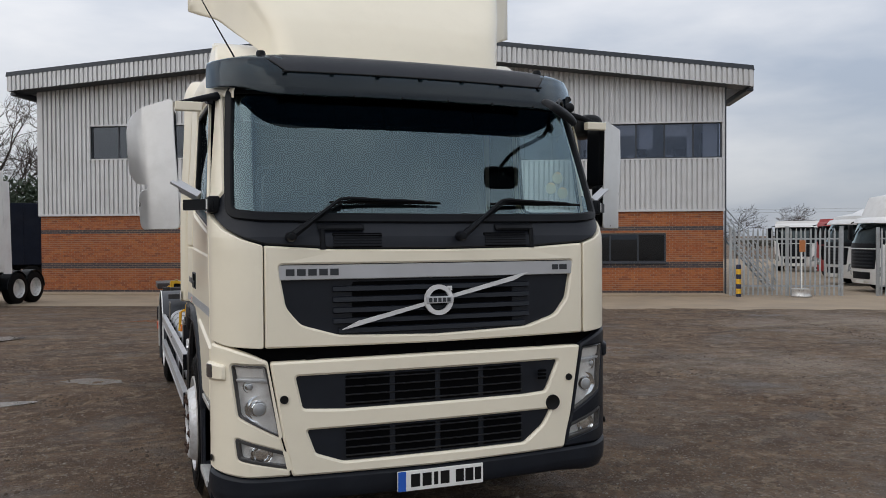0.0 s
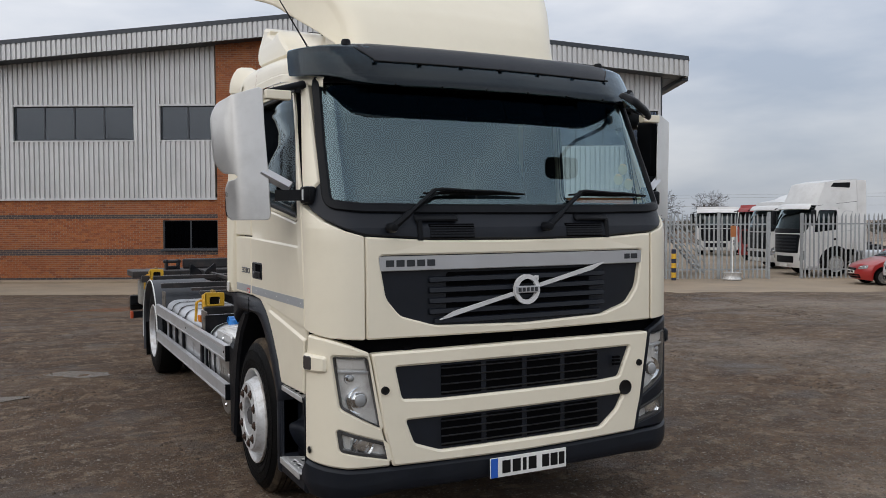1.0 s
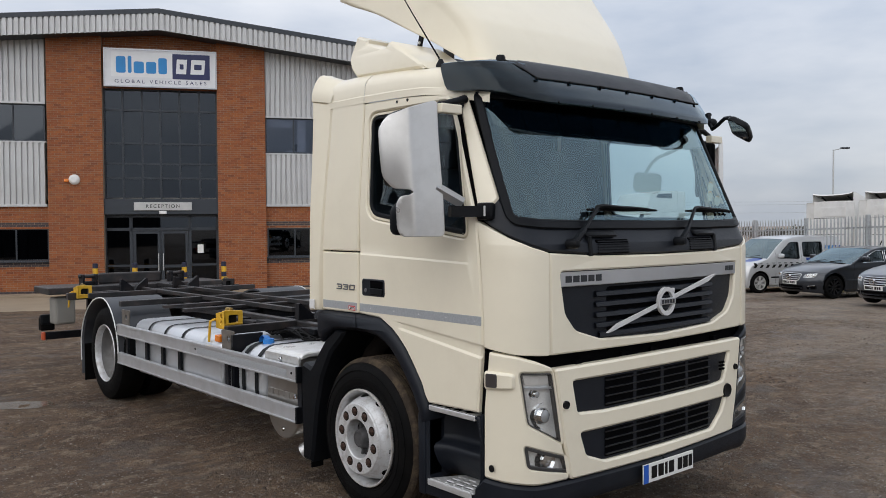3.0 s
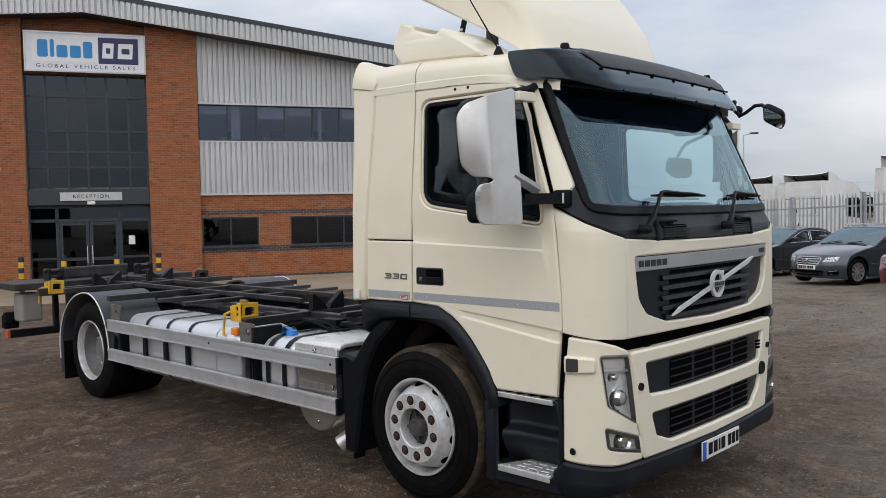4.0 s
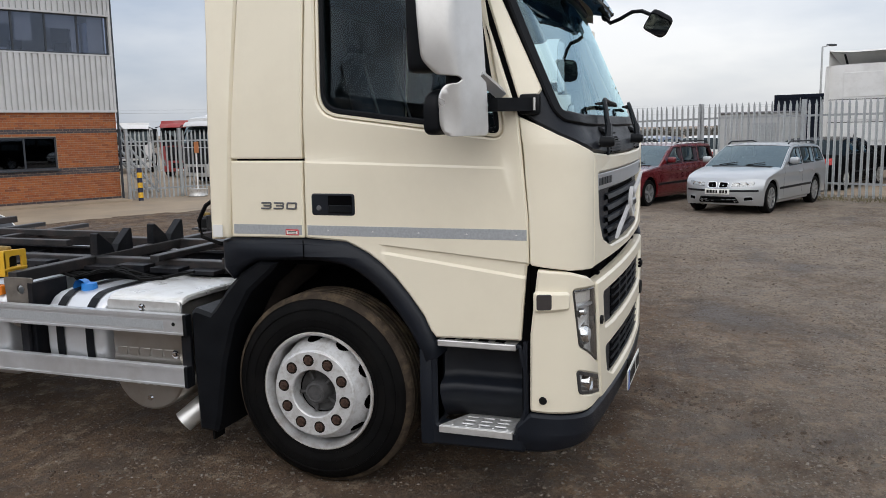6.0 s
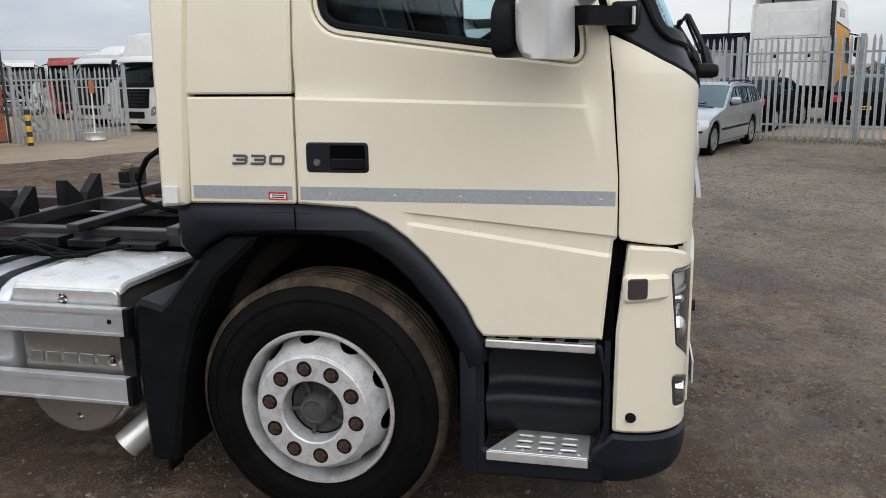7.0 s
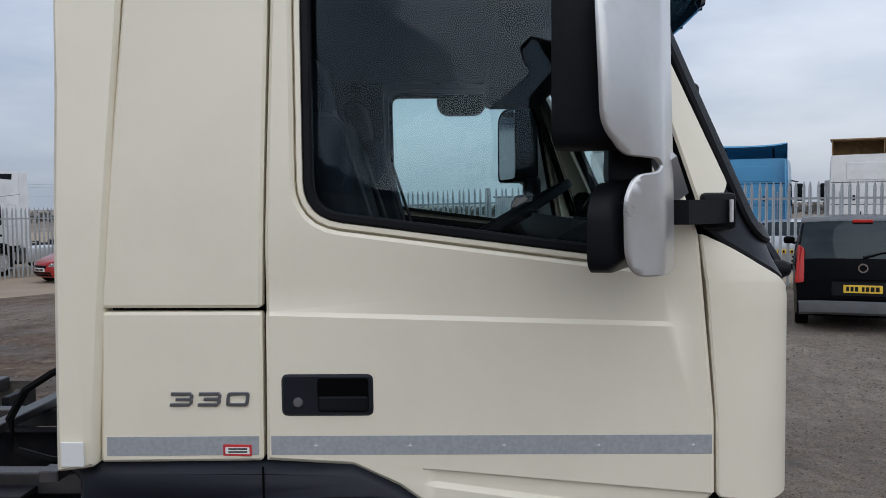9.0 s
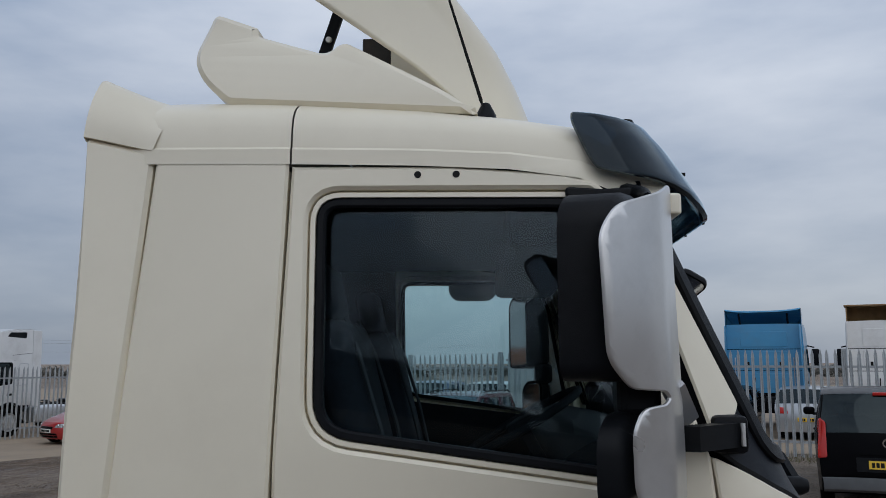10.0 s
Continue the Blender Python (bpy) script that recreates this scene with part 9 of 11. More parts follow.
for s in (-1, 1):
    slatted(c, S, NOSE, rounded([(s * 0.52, 0.29), (s * 0.68, 0.30), (s * 0.66, 0.37), (s * 0.52, 0.36)], 0.025, 3), (), SILV, BLACKP, lab="fog lamp recess")
part("bumper_strip", nplate([(-0.76, 0.475), (0.76, 0.475), (0.76, 0.515), (-0.76, 0.515)], S.nose(NOSE, -0.012), 0.02, 0.004), BLACKP, c)
bar_plate(c, S.nose(NOSE, -0.03), 0.0, 0.42, 0.52, 0.11, PLATEW)

# ---- dark red estate
REDP = car_paint("dark_red_paint", (0.145, 0.012, 0.016), 0.25, 0.22)
NOSE = [(0.08, 0.20), (0.02, 0.28), (0.0, 0.44), (0.0, 0.54), (0.05, 0.59), (0.07, 0.72), (0.13, 0.785)]
PROF = {"nose": NOSE, "bonnet": [(0.13, 0.785), (0.25, 0.82), (0.55, 0.865), (0.9, 0.90), (1.32, 0.935)], "screen": [(1.32, 0.935), (1.60, 1.10), (1.88, 1.27), (2.12, 1.38)],
        "roof": [(2.12, 1.38), (2.5, 1.425), (3.2, 1.435), (4.0, 1.42), (4.35, 1.39)], "rear_glass": [(4.35, 1.39), (4.48, 1.18), (4.58, 0.96)], "tail": [(4.58, 0.96), (4.64, 0.80), (4.70, 0.58), (4.72, 0.42), (4.62, 0.22)]}
WINS = [rnd_win([(1.70, 0.95), (2.55, 0.96), (2.55, 1.325), (2.25, 1.32), (1.98, 1.18)], 0.03), rnd_win([(2.63, 0.96), (3.42, 0.97), (3.45, 1.315), (2.63, 1.325)], 0.03), rnd_win([(3.53, 0.97), (4.40, 0.98), (4.28, 1.30), (3.55, 1.315)], 0.03)]
c, S = car("estate_car", on_ground(14.75, 1.4, 1.76, 0.92), "dark red boxy estate car with black grille, parked nose out", "car", REDP, 4.72, 1.76, 1.44, (0.92, 3.58), 0.31, "five", PROF, WINS, (1.46, 2.59, 3.49),
           belt=0.92, tumble=0.24, cf=0.20, cr=0.10, rails=[(2.6, 1.43), (2.8, 1.465), (4.2, 1.45), (4.35, 1.40)], group="cars parked along the fence")
slatted(c, S, NOSE, rounded([(-0.27, 0.60), (0.27, 0.60), (0.27, 0.72), (-0.27, 0.72)], 0.02, 3), (0.63, 0.66, 0.69), BLACKP, BLACKP, lab="black slatted grille")
headlamps(c, S, NOSE, rounded([(0.31, 0.605), (0.74, 0.61), (0.72, 0.715), (0.31, 0.725)], 0.02, 3))
slatted(c, S, NOSE, rounded([(-0.55, 0.25), (0.55, 0.25), (0.55, 0.33), (-0.55, 0.33)], 0.02, 3), (0.29,), BLACKP, BLACKP, lab="lower bumper intake")
part("bumper_strip", nplate([(-0.78, 0.53), (0.78, 0.53), (0.78, 0.57), (-0.78, 0.57)], S.nose(NOSE, -0.014), 0.02, 0.004), REDP, c)
bar_plate(c, S.nose(NOSE, -0.03), 0.0, 0.40, 0.52, 0.11, PLATEW)


def modern(name, spot, label, paint, style, estate, grille_m):
    nose = [(0.12, 0.18), (0.03, 0.28), (0.0, 0.46), (0.04, 0.60), (0.10, 0.70), (0.18, 0.75)]
    top = {"roof": [(2.20, 1.38), (2.6, 1.435), (3.2, 1.44), (3.8, 1.40), (4.12, 1.34)], "rear_glass": [(4.12, 1.34), (4.32, 1.16), (4.46, 0.98)], "tail": [(4.46, 0.98), (4.53, 0.84), (4.57, 0.60), (4.58, 0.42), (4.48, 0.20)]} if estate else \
          {"roof": [(2.20, 1.38), (2.55, 1.43), (2.95, 1.43), (3.3, 1.38)], "rear_glass": [(3.3, 1.38), (3.65, 1.22), (3.95, 1.04)], "boot": [(3.95, 1.04), (4.25, 1.01), (4.45, 0.98)], "tail": [(4.45, 0.98), (4.52, 0.84), (4.57, 0.60), (4.58, 0.42), (4.48, 0.20)]}
    pr = {"nose": nose, "bonnet": [(0.18, 0.75), (0.45, 0.83), (0.85, 0.90), (1.34, 0.97)], "screen": [(1.34, 0.97), (1.62, 1.12), (1.92, 1.27), (2.20, 1.38)], **top}
    wins = [rnd_win([(1.74, 0.99), (2.56, 1.01), (2.56, 1.325), (2.30, 1.31), (2.0, 1.18)])]
    wins += [rnd_win([(2.63, 1.01), (3.36, 1.03), (3.40, 1.29), (2.63, 1.325)]), rnd_win([(3.46, 1.03), (4.12, 1.06), (3.92, 1.25), (3.48, 1.29)])] if estate else [rnd_win([(2.63, 1.01), (3.50, 1.04), (3.36, 1.26), (3.15, 1.30), (2.63, 1.325)])]
    c, S = car(name, spot, label, "car", paint, 4.58, 1.77, 1.44, (0.80, 3.56), 0.325, style, pr, wins, (1.46, 2.595, 3.42), belt=0.97, cf=0.38, cr=0.18,
               rails=[(2.2, 1.40), (2.4, 1.455), (3.75, 1.435), (4.05, 1.37)] if estate else None, chrome=True, group="cars parked along the fence")
    slatted(c, S, nose, rounded([(-0.30, 0.50), (0.30, 0.50), (0.36, 0.66), (0.30, 0.69), (-0.30, 0.69), (-0.36, 0.66)], 0.03, 3), (0.54, 0.595, 0.65), grille_m, grille_m, lab="wide silver slatted grille")
    bm = bmesh.new()
    ring(bm, 0.0, 0.595, 0.075, 0.055, -0.055, 0.0, 24)
    part("badge_ring", bm, CHROME, c)
    headlamps(c, S, nose, rounded([(0.42, 0.57), (0.70, 0.60), (0.73, 0.72), (0.45, 0.68)], 0.03, 3))
    slatted(c, S, nose, rounded([(-0.40, 0.24), (0.40, 0.24), (0.44, 0.36), (-0.44, 0.36)], 0.03, 3), (0.30,), BLACKP, BLACKP, lab="lower bumper intake")
    for s in (-1, 1):
        slatted(c, S, nose, rounded([(s * 0.53, 0.25), (s * 0.72, 0.28), (s * 0.72, 0.38), (s * 0.53, 0.36)], 0.025, 3), (), BLACKP, BLACKP, lab="side bumper intake")
        part("running_lamp", nplate([(s * 0.55, 0.345), (s * 0.71, 0.36), (s * 0.71, 0.375), (s * 0.55, 0.36)], S.nose(nose, -0.016), 0.02, 0.003), CHROME, c)
    bar_plate(c, S.nose(nose, -0.03), 0.0, 0.39, 0.52, 0.11, PLATEW)
    return c


GREYB = car_paint("blue_grey_car_paint", (0.045, 0.058, 0.078), 0.4)
GREYD = car_paint("dark_grey_car_paint", (0.026, 0.031, 0.040), 0.4)
modern("estate_car", on_ground(16.6, 4.2, 1.77, 0.80), "dark blue-grey estate car with silver grille and alloy wheels", GREYB, "ten", True, SILVERP)
modern("saloon_car", on_ground(18.9, 7.4, 1.77, 0.80), "dark grey saloon car on black wheels, parked nose out", GREYD, "black", False, SILVERP)

# ---- small silver van with marked sides
VANP = car_paint("pale_silver_paint", (0.56, 0.57, 0.58), 0.3)
NOSE = [(0.10, 0.20), (0.02, 0.32), (0.0, 0.50), (0.04, 0.66), (0.10, 0.80), (0.20, 0.90)]
PROF = {"nose": NOSE, "bonnet": [(0.20, 0.90), (0.5, 0.99), (0.85, 1.06), (1.10, 1.11)], "screen": [(1.10, 1.11), (1.35, 1.34), (1.6, 1.56), (1.82, 1.71)],
        "roof": [(1.82, 1.71), (2.2, 1.79), (3.0, 1.82), (3.9, 1.80), (4.15, 1.76)], "rear_glass": [(4.15, 1.76), (4.22, 1.5), (4.27, 1.15)], "tail": [(4.27, 1.15), (4.30, 0.9), (4.32, 0.6), (4.32, 0.45), (4.25, 0.24)]}
WINS = [rnd_win([(1.55, 1.10), (2.36, 1.07), (2.36, 1.60), (2.02, 1.59), (1.70, 1.33)], 0.05), rnd_win([(2.52, 1.13), (3.30, 1.13), (3.30, 1.60), (2.52, 1.60)], 0.06)]
c, S = car("small_van", on_ground(20.4, 10.4, 1.83, 0.84), "small silver van with blue bonnet patch and black side chevrons", "van", VANP, 4.32, 1.83, 1.82, (0.84, 3.54), 0.32, "steel", PROF, WINS, (1.42, 2.44, 3.42),
           belt=1.05, tumble=0.16, cf=0.36, cr=0.08, group="cars parked along the fence")
slatted(c, S, NOSE, rounded([(-0.34, 0.62), (0.34, 0.62), (0.40, 0.76), (0.34, 0.80), (-0.34, 0.80), (-0.40, 0.76)], 0.03, 3), (0.66, 0.71, 0.76), BLACKP, BLACKP, lab="black slatted grille")
bm = bmesh.new()
ring(bm, 0.0, 0.71, 0.085, 0.062, -0.06, 0.02, 24)
part("badge_ring", bm, CHROME, c)
headlamps(c, S, NOSE, rounded([(0.46, 0.62), (0.72, 0.66), (0.74, 0.84), (0.50, 0.78)], 0.04, 3))
slatted(c, S, NOSE, rounded([(-0.55, 0.28), (0.55, 0.28), (0.48, 0.42), (-0.48, 0.42)], 0.03, 3), (0.33, 0.38), BLACKP, BLACKP, lab="lower bumper intake")
bar_plate(c, S.nose(NOSE, -0.03), 0.0, 0.46, 0.52, 0.11, PLATEW)
BLUEV = mat("van_blue_vinyl", (0.02, 0.06, 0.28), 0.35, var=0.05)
part("bonnet_patch", (lambda b: (grid_mesh(b, [[(x, y + 0.36 * max(0, 1 - y / 1.1) * (abs(x) / 0.86) ** 2.6, lerp_prof([(z2, y2) for y2, z2 in PROF["bonnet"]], y) - 0.028 * (abs(x) / 0.86) ** 3 + 0.006) for x in (0.36, 0.46, 0.56, 0.66, 0.76)] for y in (0.22, 0.4, 0.6, 0.8, 1.02)]), b)[1])(bmesh.new()), BLUEV, c, "dark blue vinyl patch on the bonnet", 40)
for sx in (-1, 1):
    for i in range(13):
        y = 0.55 + i * 0.235
        if abs(y - 0.84) < 0.30 or abs(y + 0.1 - 3.54) < 0.25:
            zq = 0.80
        else:
            zq = 0.80
        part("chevron", plate([(y, zq), (y + 0.10, zq), (y + 0.16, zq + 0.08), (y + 0.10, zq + 0.16), (y, zq + 0.16), (y + 0.06, zq + 0.08)], S.side(sx, -0.003), 0.004, 0.001), INK, c)
    part("logo_patch", plate([(2.62, 1.02), (3.0, 1.02), (3.0, 1.10), (2.62, 1.10)], S.side(sx, -0.003), 0.004, 0.001), BLUEV, c)
    part("logo_patch", plate([(3.45, 1.18), (3.80, 1.18), (3.80, 1.48), (3.45, 1.48)], S.side(sx, -0.003), 0.004, 0.001), mat("van_light_blue", (0.03, 0.22, 0.55), 0.4), c)
    part("logo_patch", plate([(3.84, 1.18), (4.10, 1.18), (4.10, 1.48), (3.84, 1.48)], S.side(sx, -0.003), 0.004, 0.001), BLUEV, c)
    part("logo_patch", plate([(3.88, 1.24), (4.06, 1.24), (4.06, 1.42), (3.88, 1.42)], S.side(sx, -0.006), 0.004, 0.001), PLATEW, c)

# ---- red hatchback
REDB = car_paint("bright_red_paint", (0.36, 0.02, 0.02), 0.1)
NOSE = [(0.10, 0.20), (0.02, 0.32), (0.0, 0.48), (0.05, 0.62), (0.12, 0.70)]
PROF = {"nose": NOSE, "bonnet": [(0.12, 0.70), (0.4, 0.80), (0.75, 0.88), (1.05, 0.95)], "screen": [(1.05, 0.95), (1.35, 1.13), (1.65, 1.31), (1.85, 1.40)],
        "roof": [(1.85, 1.40), (2.3, 1.45), (2.9, 1.44), (3.4, 1.38)], "rear_glass": [(3.4, 1.38), (3.65, 1.18), (3.80, 0.98)], "tail": [(3.80, 0.98), (3.86, 0.80), (3.90, 0.5), (3.82, 0.22)]}
WINS = [rnd_win([(1.45, 0.97), (2.30, 0.98), (2.30, 1.33), (2.0, 1.32), (1.72, 1.18)]), rnd_win([(2.38, 0.98), (3.30, 1.02), (3.10, 1.30), (2.38, 1.33)])]
c, S = car("hatchback_car", on_ground(22.1, 13.2, 1.66, 0.76, (0.84, -0.54)), "small bright red hatchback parked at the fence corner", "car", REDB, 3.90, 1.66, 1.45, (0.76, 3.22), 0.29, "five", PROF, WINS, (1.25, 2.34, 3.2), belt=0.95, group="cars parked along the fence")
slatted(c, S, NOSE, rounded([(-0.30, 0.50), (0.30, 0.50), (0.30, 0.56), (-0.30, 0.56)], 0.02, 3), (0.53,), BLACKP, BLACKP, lab="narrow black grille")
headlamps(c, S, NOSE, rounded([(0.38, 0.53), (0.68, 0.56), (0.68, 0.68), (0.42, 0.64)], 0.04, 3))
slatted(c, S, NOSE, rounded([(-0.45, 0.25), (0.45, 0.25), (0.45, 0.36), (-0.45, 0.36)], 0.03, 3), (0.30,), BLACKP, BLACKP, lab="lower bumper intake")
bar_plate(c, S.nose(NOSE, -0.03), 0.0, 0.39, 0.52, 0.11, PLATEW)


def tail_lamps(c, S, tail, loop, m=None):
    for lp in (loop, sym(loop)):
        part("tail_lamp", nplate(lp, S.tail(tail, -0.012), 0.03, 0.006), m or REDLENS, c, "red tail lamp")


# ---- black people carrier, tail to the yard
MPV = mat("black_car_paint", (0.004, 0.0042, 0.005), 0.2, var=0.1, spec=0.03, rough_var=0.05)
MPVD = (0.928, -0.372)
NOSE = [(0.10, 0.20), (0.02, 0.32), (0.0, 0.50), (0.05, 0.72), (0.14, 0.86)]
TAIL = [(5.02, 1.12), (5.07, 0.95), (5.095, 0.70), (5.11, 0.55), (5.12, 0.46), (5.05, 0.28)]
PROF = {"nose": NOSE, "bonnet": [(0.14, 0.86), (0.5, 0.98), (1.0, 1.08)], "screen": [(1.0, 1.08), (1.4, 1.40), (1.75, 1.62)], "roof": [(1.75, 1.62), (2.2, 1.70), (3.2, 1.745), (4.4, 1.74), (4.78, 1.675)],
        "rear_glass": [(4.78, 1.675), (4.90, 1.50), (5.02, 1.12)], "tail": TAIL}
WINS = [rnd_win([(1.50, 1.10), (2.40, 1.10), (2.40, 1.53), (2.10, 1.53), (1.75, 1.38)], 0.05), rnd_win([(2.52, 1.12), (3.55, 1.12), (3.55, 1.53), (2.52, 1.53)], 0.05), rnd_win([(3.68, 1.14), (4.72, 1.16), (4.60, 1.51), (3.68, 1.53)], 0.05)]
MPV_REAR = Vector((8.95, -4.87, 0))
dv = Vector((-MPVD[0], -MPVD[1], 0)).normalized()
xl = Vector((dv.y, -dv.x, 0))
o = MPV_REAR - dv * 5.13
c, S = car("people_carrier", Matrix(((xl.x, dv.x, 0, o.x), (xl.y, dv.y, 0, o.y), (0, 0, 1, gz(9, -5)), (0, 0, 0, 1))), "black people carrier seen from its closed tailgate, yellow rear plate", "van", MPV, 5.13, 1.92, 1.91, (0.95, 4.15), 0.335, "ten", PROF, WINS, (1.4, 2.46, 3.6),
           belt=1.10, tumble=0.20, cf=0.30, cr=0.10)
tail_lamps(c, S, TAIL, rounded([(0.80, 0.75), (0.93, 0.73), (0.89, 1.32), (0.80, 1.26)], 0.03, 3))
for s in (-1, 1):
    part("tail_lamp_wrap", plate(rounded([(4.93, 0.75), (5.03, 0.75), (4.97, 1.32), (4.88, 1.28)], 0.02, 3), S.side(s, -0.010), 0.02, 0.004), REDLENS, c)
part("rear_bumper", S.strip([(5.10, 0.50), (5.15, 0.475), (5.16, 0.40), (5.15, 0.32), (5.09, 0.28)]), mat("grey_bumper", (0.10, 0.105, 0.11), 0.5, var=0.1), c, "grey bumper band", 40)
part("plate_recess", nplate(rounded([(-0.42, 0.57), (0.42, 0.57), (0.42, 0.77), (-0.42, 0.77)], 0.02, 3), S.tail(TAIL, -0.004), 0.01, 0.002), BLACKP, c)
bar_plate(c, S.tail(TAIL, -0.02), 0.0, 0.615, 0.52, 0.115, PLATEY, True)
part("handle_shadow", nplate(rounded([(-0.36, 0.80), (0.36, 0.80), (0.36, 0.815), (-0.36, 0.815)], 0.005, 2), S.tail(TAIL, -0.006), 0.01, 0.002), SHADEBLK, c)
bm = bmesh.new()
ring(bm, 0.0, 0.98, 0.07, 0.05, 5.04, 5.082, 20)
part("badge_ring", bm, CHROME, c)
part("badge_block", boxed(-0.72, -0.52, 5.045, 5.062, 1.05, 1.075), SILVERP, c)
part("high_brake_lamp", boxed(-0.14, 0.14, 4.775, 4.82, 1.65, 1.695, 0.008), REDLENS, c, "red high brake lamp")
part("rear_wiper", tubed([(0.0, 5.045, 1.14), (-0.25, 5.01, 1.21), (-0.46, 5.0, 1.235)], [0.02, 0.010, 0.008], 6), INK, c)
part("tailgate_gap", boxed(-0.80, 0.80, 5.118, 5.124, 0.512, 0.522), SHADEBLK, c)

# ---- cars behind the fence, tails to the yard
FD2 = Vector((0.906, -0.422, 0))


def tail_car(name, at, label, paint, estate=False):
    dv = -FD2
    xl = Vector((dv.y, -dv.x, 0))
    nose = [(0.10, 0.20), (0.0, 0.48), (0.05, 0.62), (0.14, 0.72)]
    tail = [(4.22, 1.0), (4.33, 0.86), (4.38, 0.55), (4.30, 0.24)]
    pr = {"nose": nose, "bonnet": [(0.14, 0.72), (0.6, 0.85), (1.15, 0.95)], "screen": [(1.15, 0.95), (1.6, 1.22), (1.95, 1.38)], "roof": [(1.95, 1.38), (2.5, 1.44), (3.3, 1.43), (3.75, 1.37)],
          "rear_glass": [(3.75, 1.37), (4.0, 1.18), (4.22, 1.0)], "tail": tail}
    wins = [rnd_win([(1.6, 0.97), (2.45, 0.98), (2.45, 1.32), (1.95, 1.22)]), rnd_win([(2.55, 0.98), (3.5, 1.0), (3.4, 1.28), (2.55, 1.32)])]
    o = Vector((*at, 0)) - dv * 4.38
    c, S = car(name, Matrix(((xl.x, dv.x, 0, o.x), (xl.y, dv.y, 0, o.y), (0, 0, 1, 0), (0, 0, 0, 1))), label, "car", paint, 4.38, 1.75, 1.44, (0.82, 3.46), 0.31, "steel", pr, wins, (1.35, 2.5, 3.4), belt=0.95, group="cars behind the fence")
    tail_lamps(c, S, tail, rounded([(0.50, 0.72), (0.76, 0.72), (0.76, 0.90), (0.52, 0.88)], 0.03, 3))
    bar_plate(c, S.tail(tail, -0.03), 0.0, 0.52, 0.52, 0.11, PLATEY, True)


tail_car("hatchback_car", (20.65, -5.62), "dark hatchback with red tail lamps behind the fence", MPV)
tail_car("hatchback_car", (19.35, -2.2), "black hatchback behind the fence", MPV)
tail_car("hatchback_car", (19.7, -7.85), "silver hatchback with red tail lamps behind the fence", SILV)

BLUECAR = car_paint("pale_blue_car_paint", (0.12, 0.17, 0.27), 0.35)
tail_car("hatchback_car", (26.6, 3.2), "pale blue hatchback deep in the lorry park", BLUECAR)
tail_car("hatchback_car", (25.6, 1.0), "white hatchback deep in the lorry park", WHITEP)

# ---------------------------------------------------------------- lorries standing beyond the fence
def stand(at, heading, local_y=0.0, local_x=0.0):
    """Matrix for a vehicle whose point (local_x, local_y) stands at `at`, nose along heading."""
    d = -Vector((*heading, 0)).normalized()
    xl = Vector((d.y, -d.x, 0))
    o = Vector((*at, 0)) - d * local_y - xl * local_x
    return Matrix(((xl.x, d.x, 0, o.x), (xl.y, d.y, 0, o.y), (0, 0, 1, gz(*at)), (0, 0, 0, 1)))


def lorry_wheel(parent, x, y, sx, deep=False):
    w = empty("wheel", Matrix.Translation((sx * x, y, 0.5)) @ (Matrix.Rotation(math.pi, 4, "Z") if sx < 0 else Matrix.Identity(4)))
    w.parent = parent
    key = ("lorry", deep)
    if key not in WHEELS:
        ty = part("tyre", lathed([(0.30, -0.30), (0.45, -0.31), (0.50, -0.27), (0.505, -0.15), (0.50, -0.04), (0.45, 0.0), (0.31, 0.0)], 36, "x"), RUBBER, w, smooth=40)
        pr = [(0.31, 0.0), (0.29, -0.03), (0.27, -0.16), (0.2, -0.15), (0.12, -0.12), (0.0, -0.1)] if deep else [(0.31, 0.0), (0.29, -0.05), (0.27, -0.10), (0.21, 0.0), (0.13, 0.01), (0.11, -0.02), (0.0, 0.0)]
        rm = part("rim", lathed(pr, 30, "x"), RIM, w, smooth=40)
        WHEELS[key] = (ty, rm)
    else:
        for src, nm in zip(WHEELS[key], ("tyre", "rim")):
            same_mesh(nm, src, w)


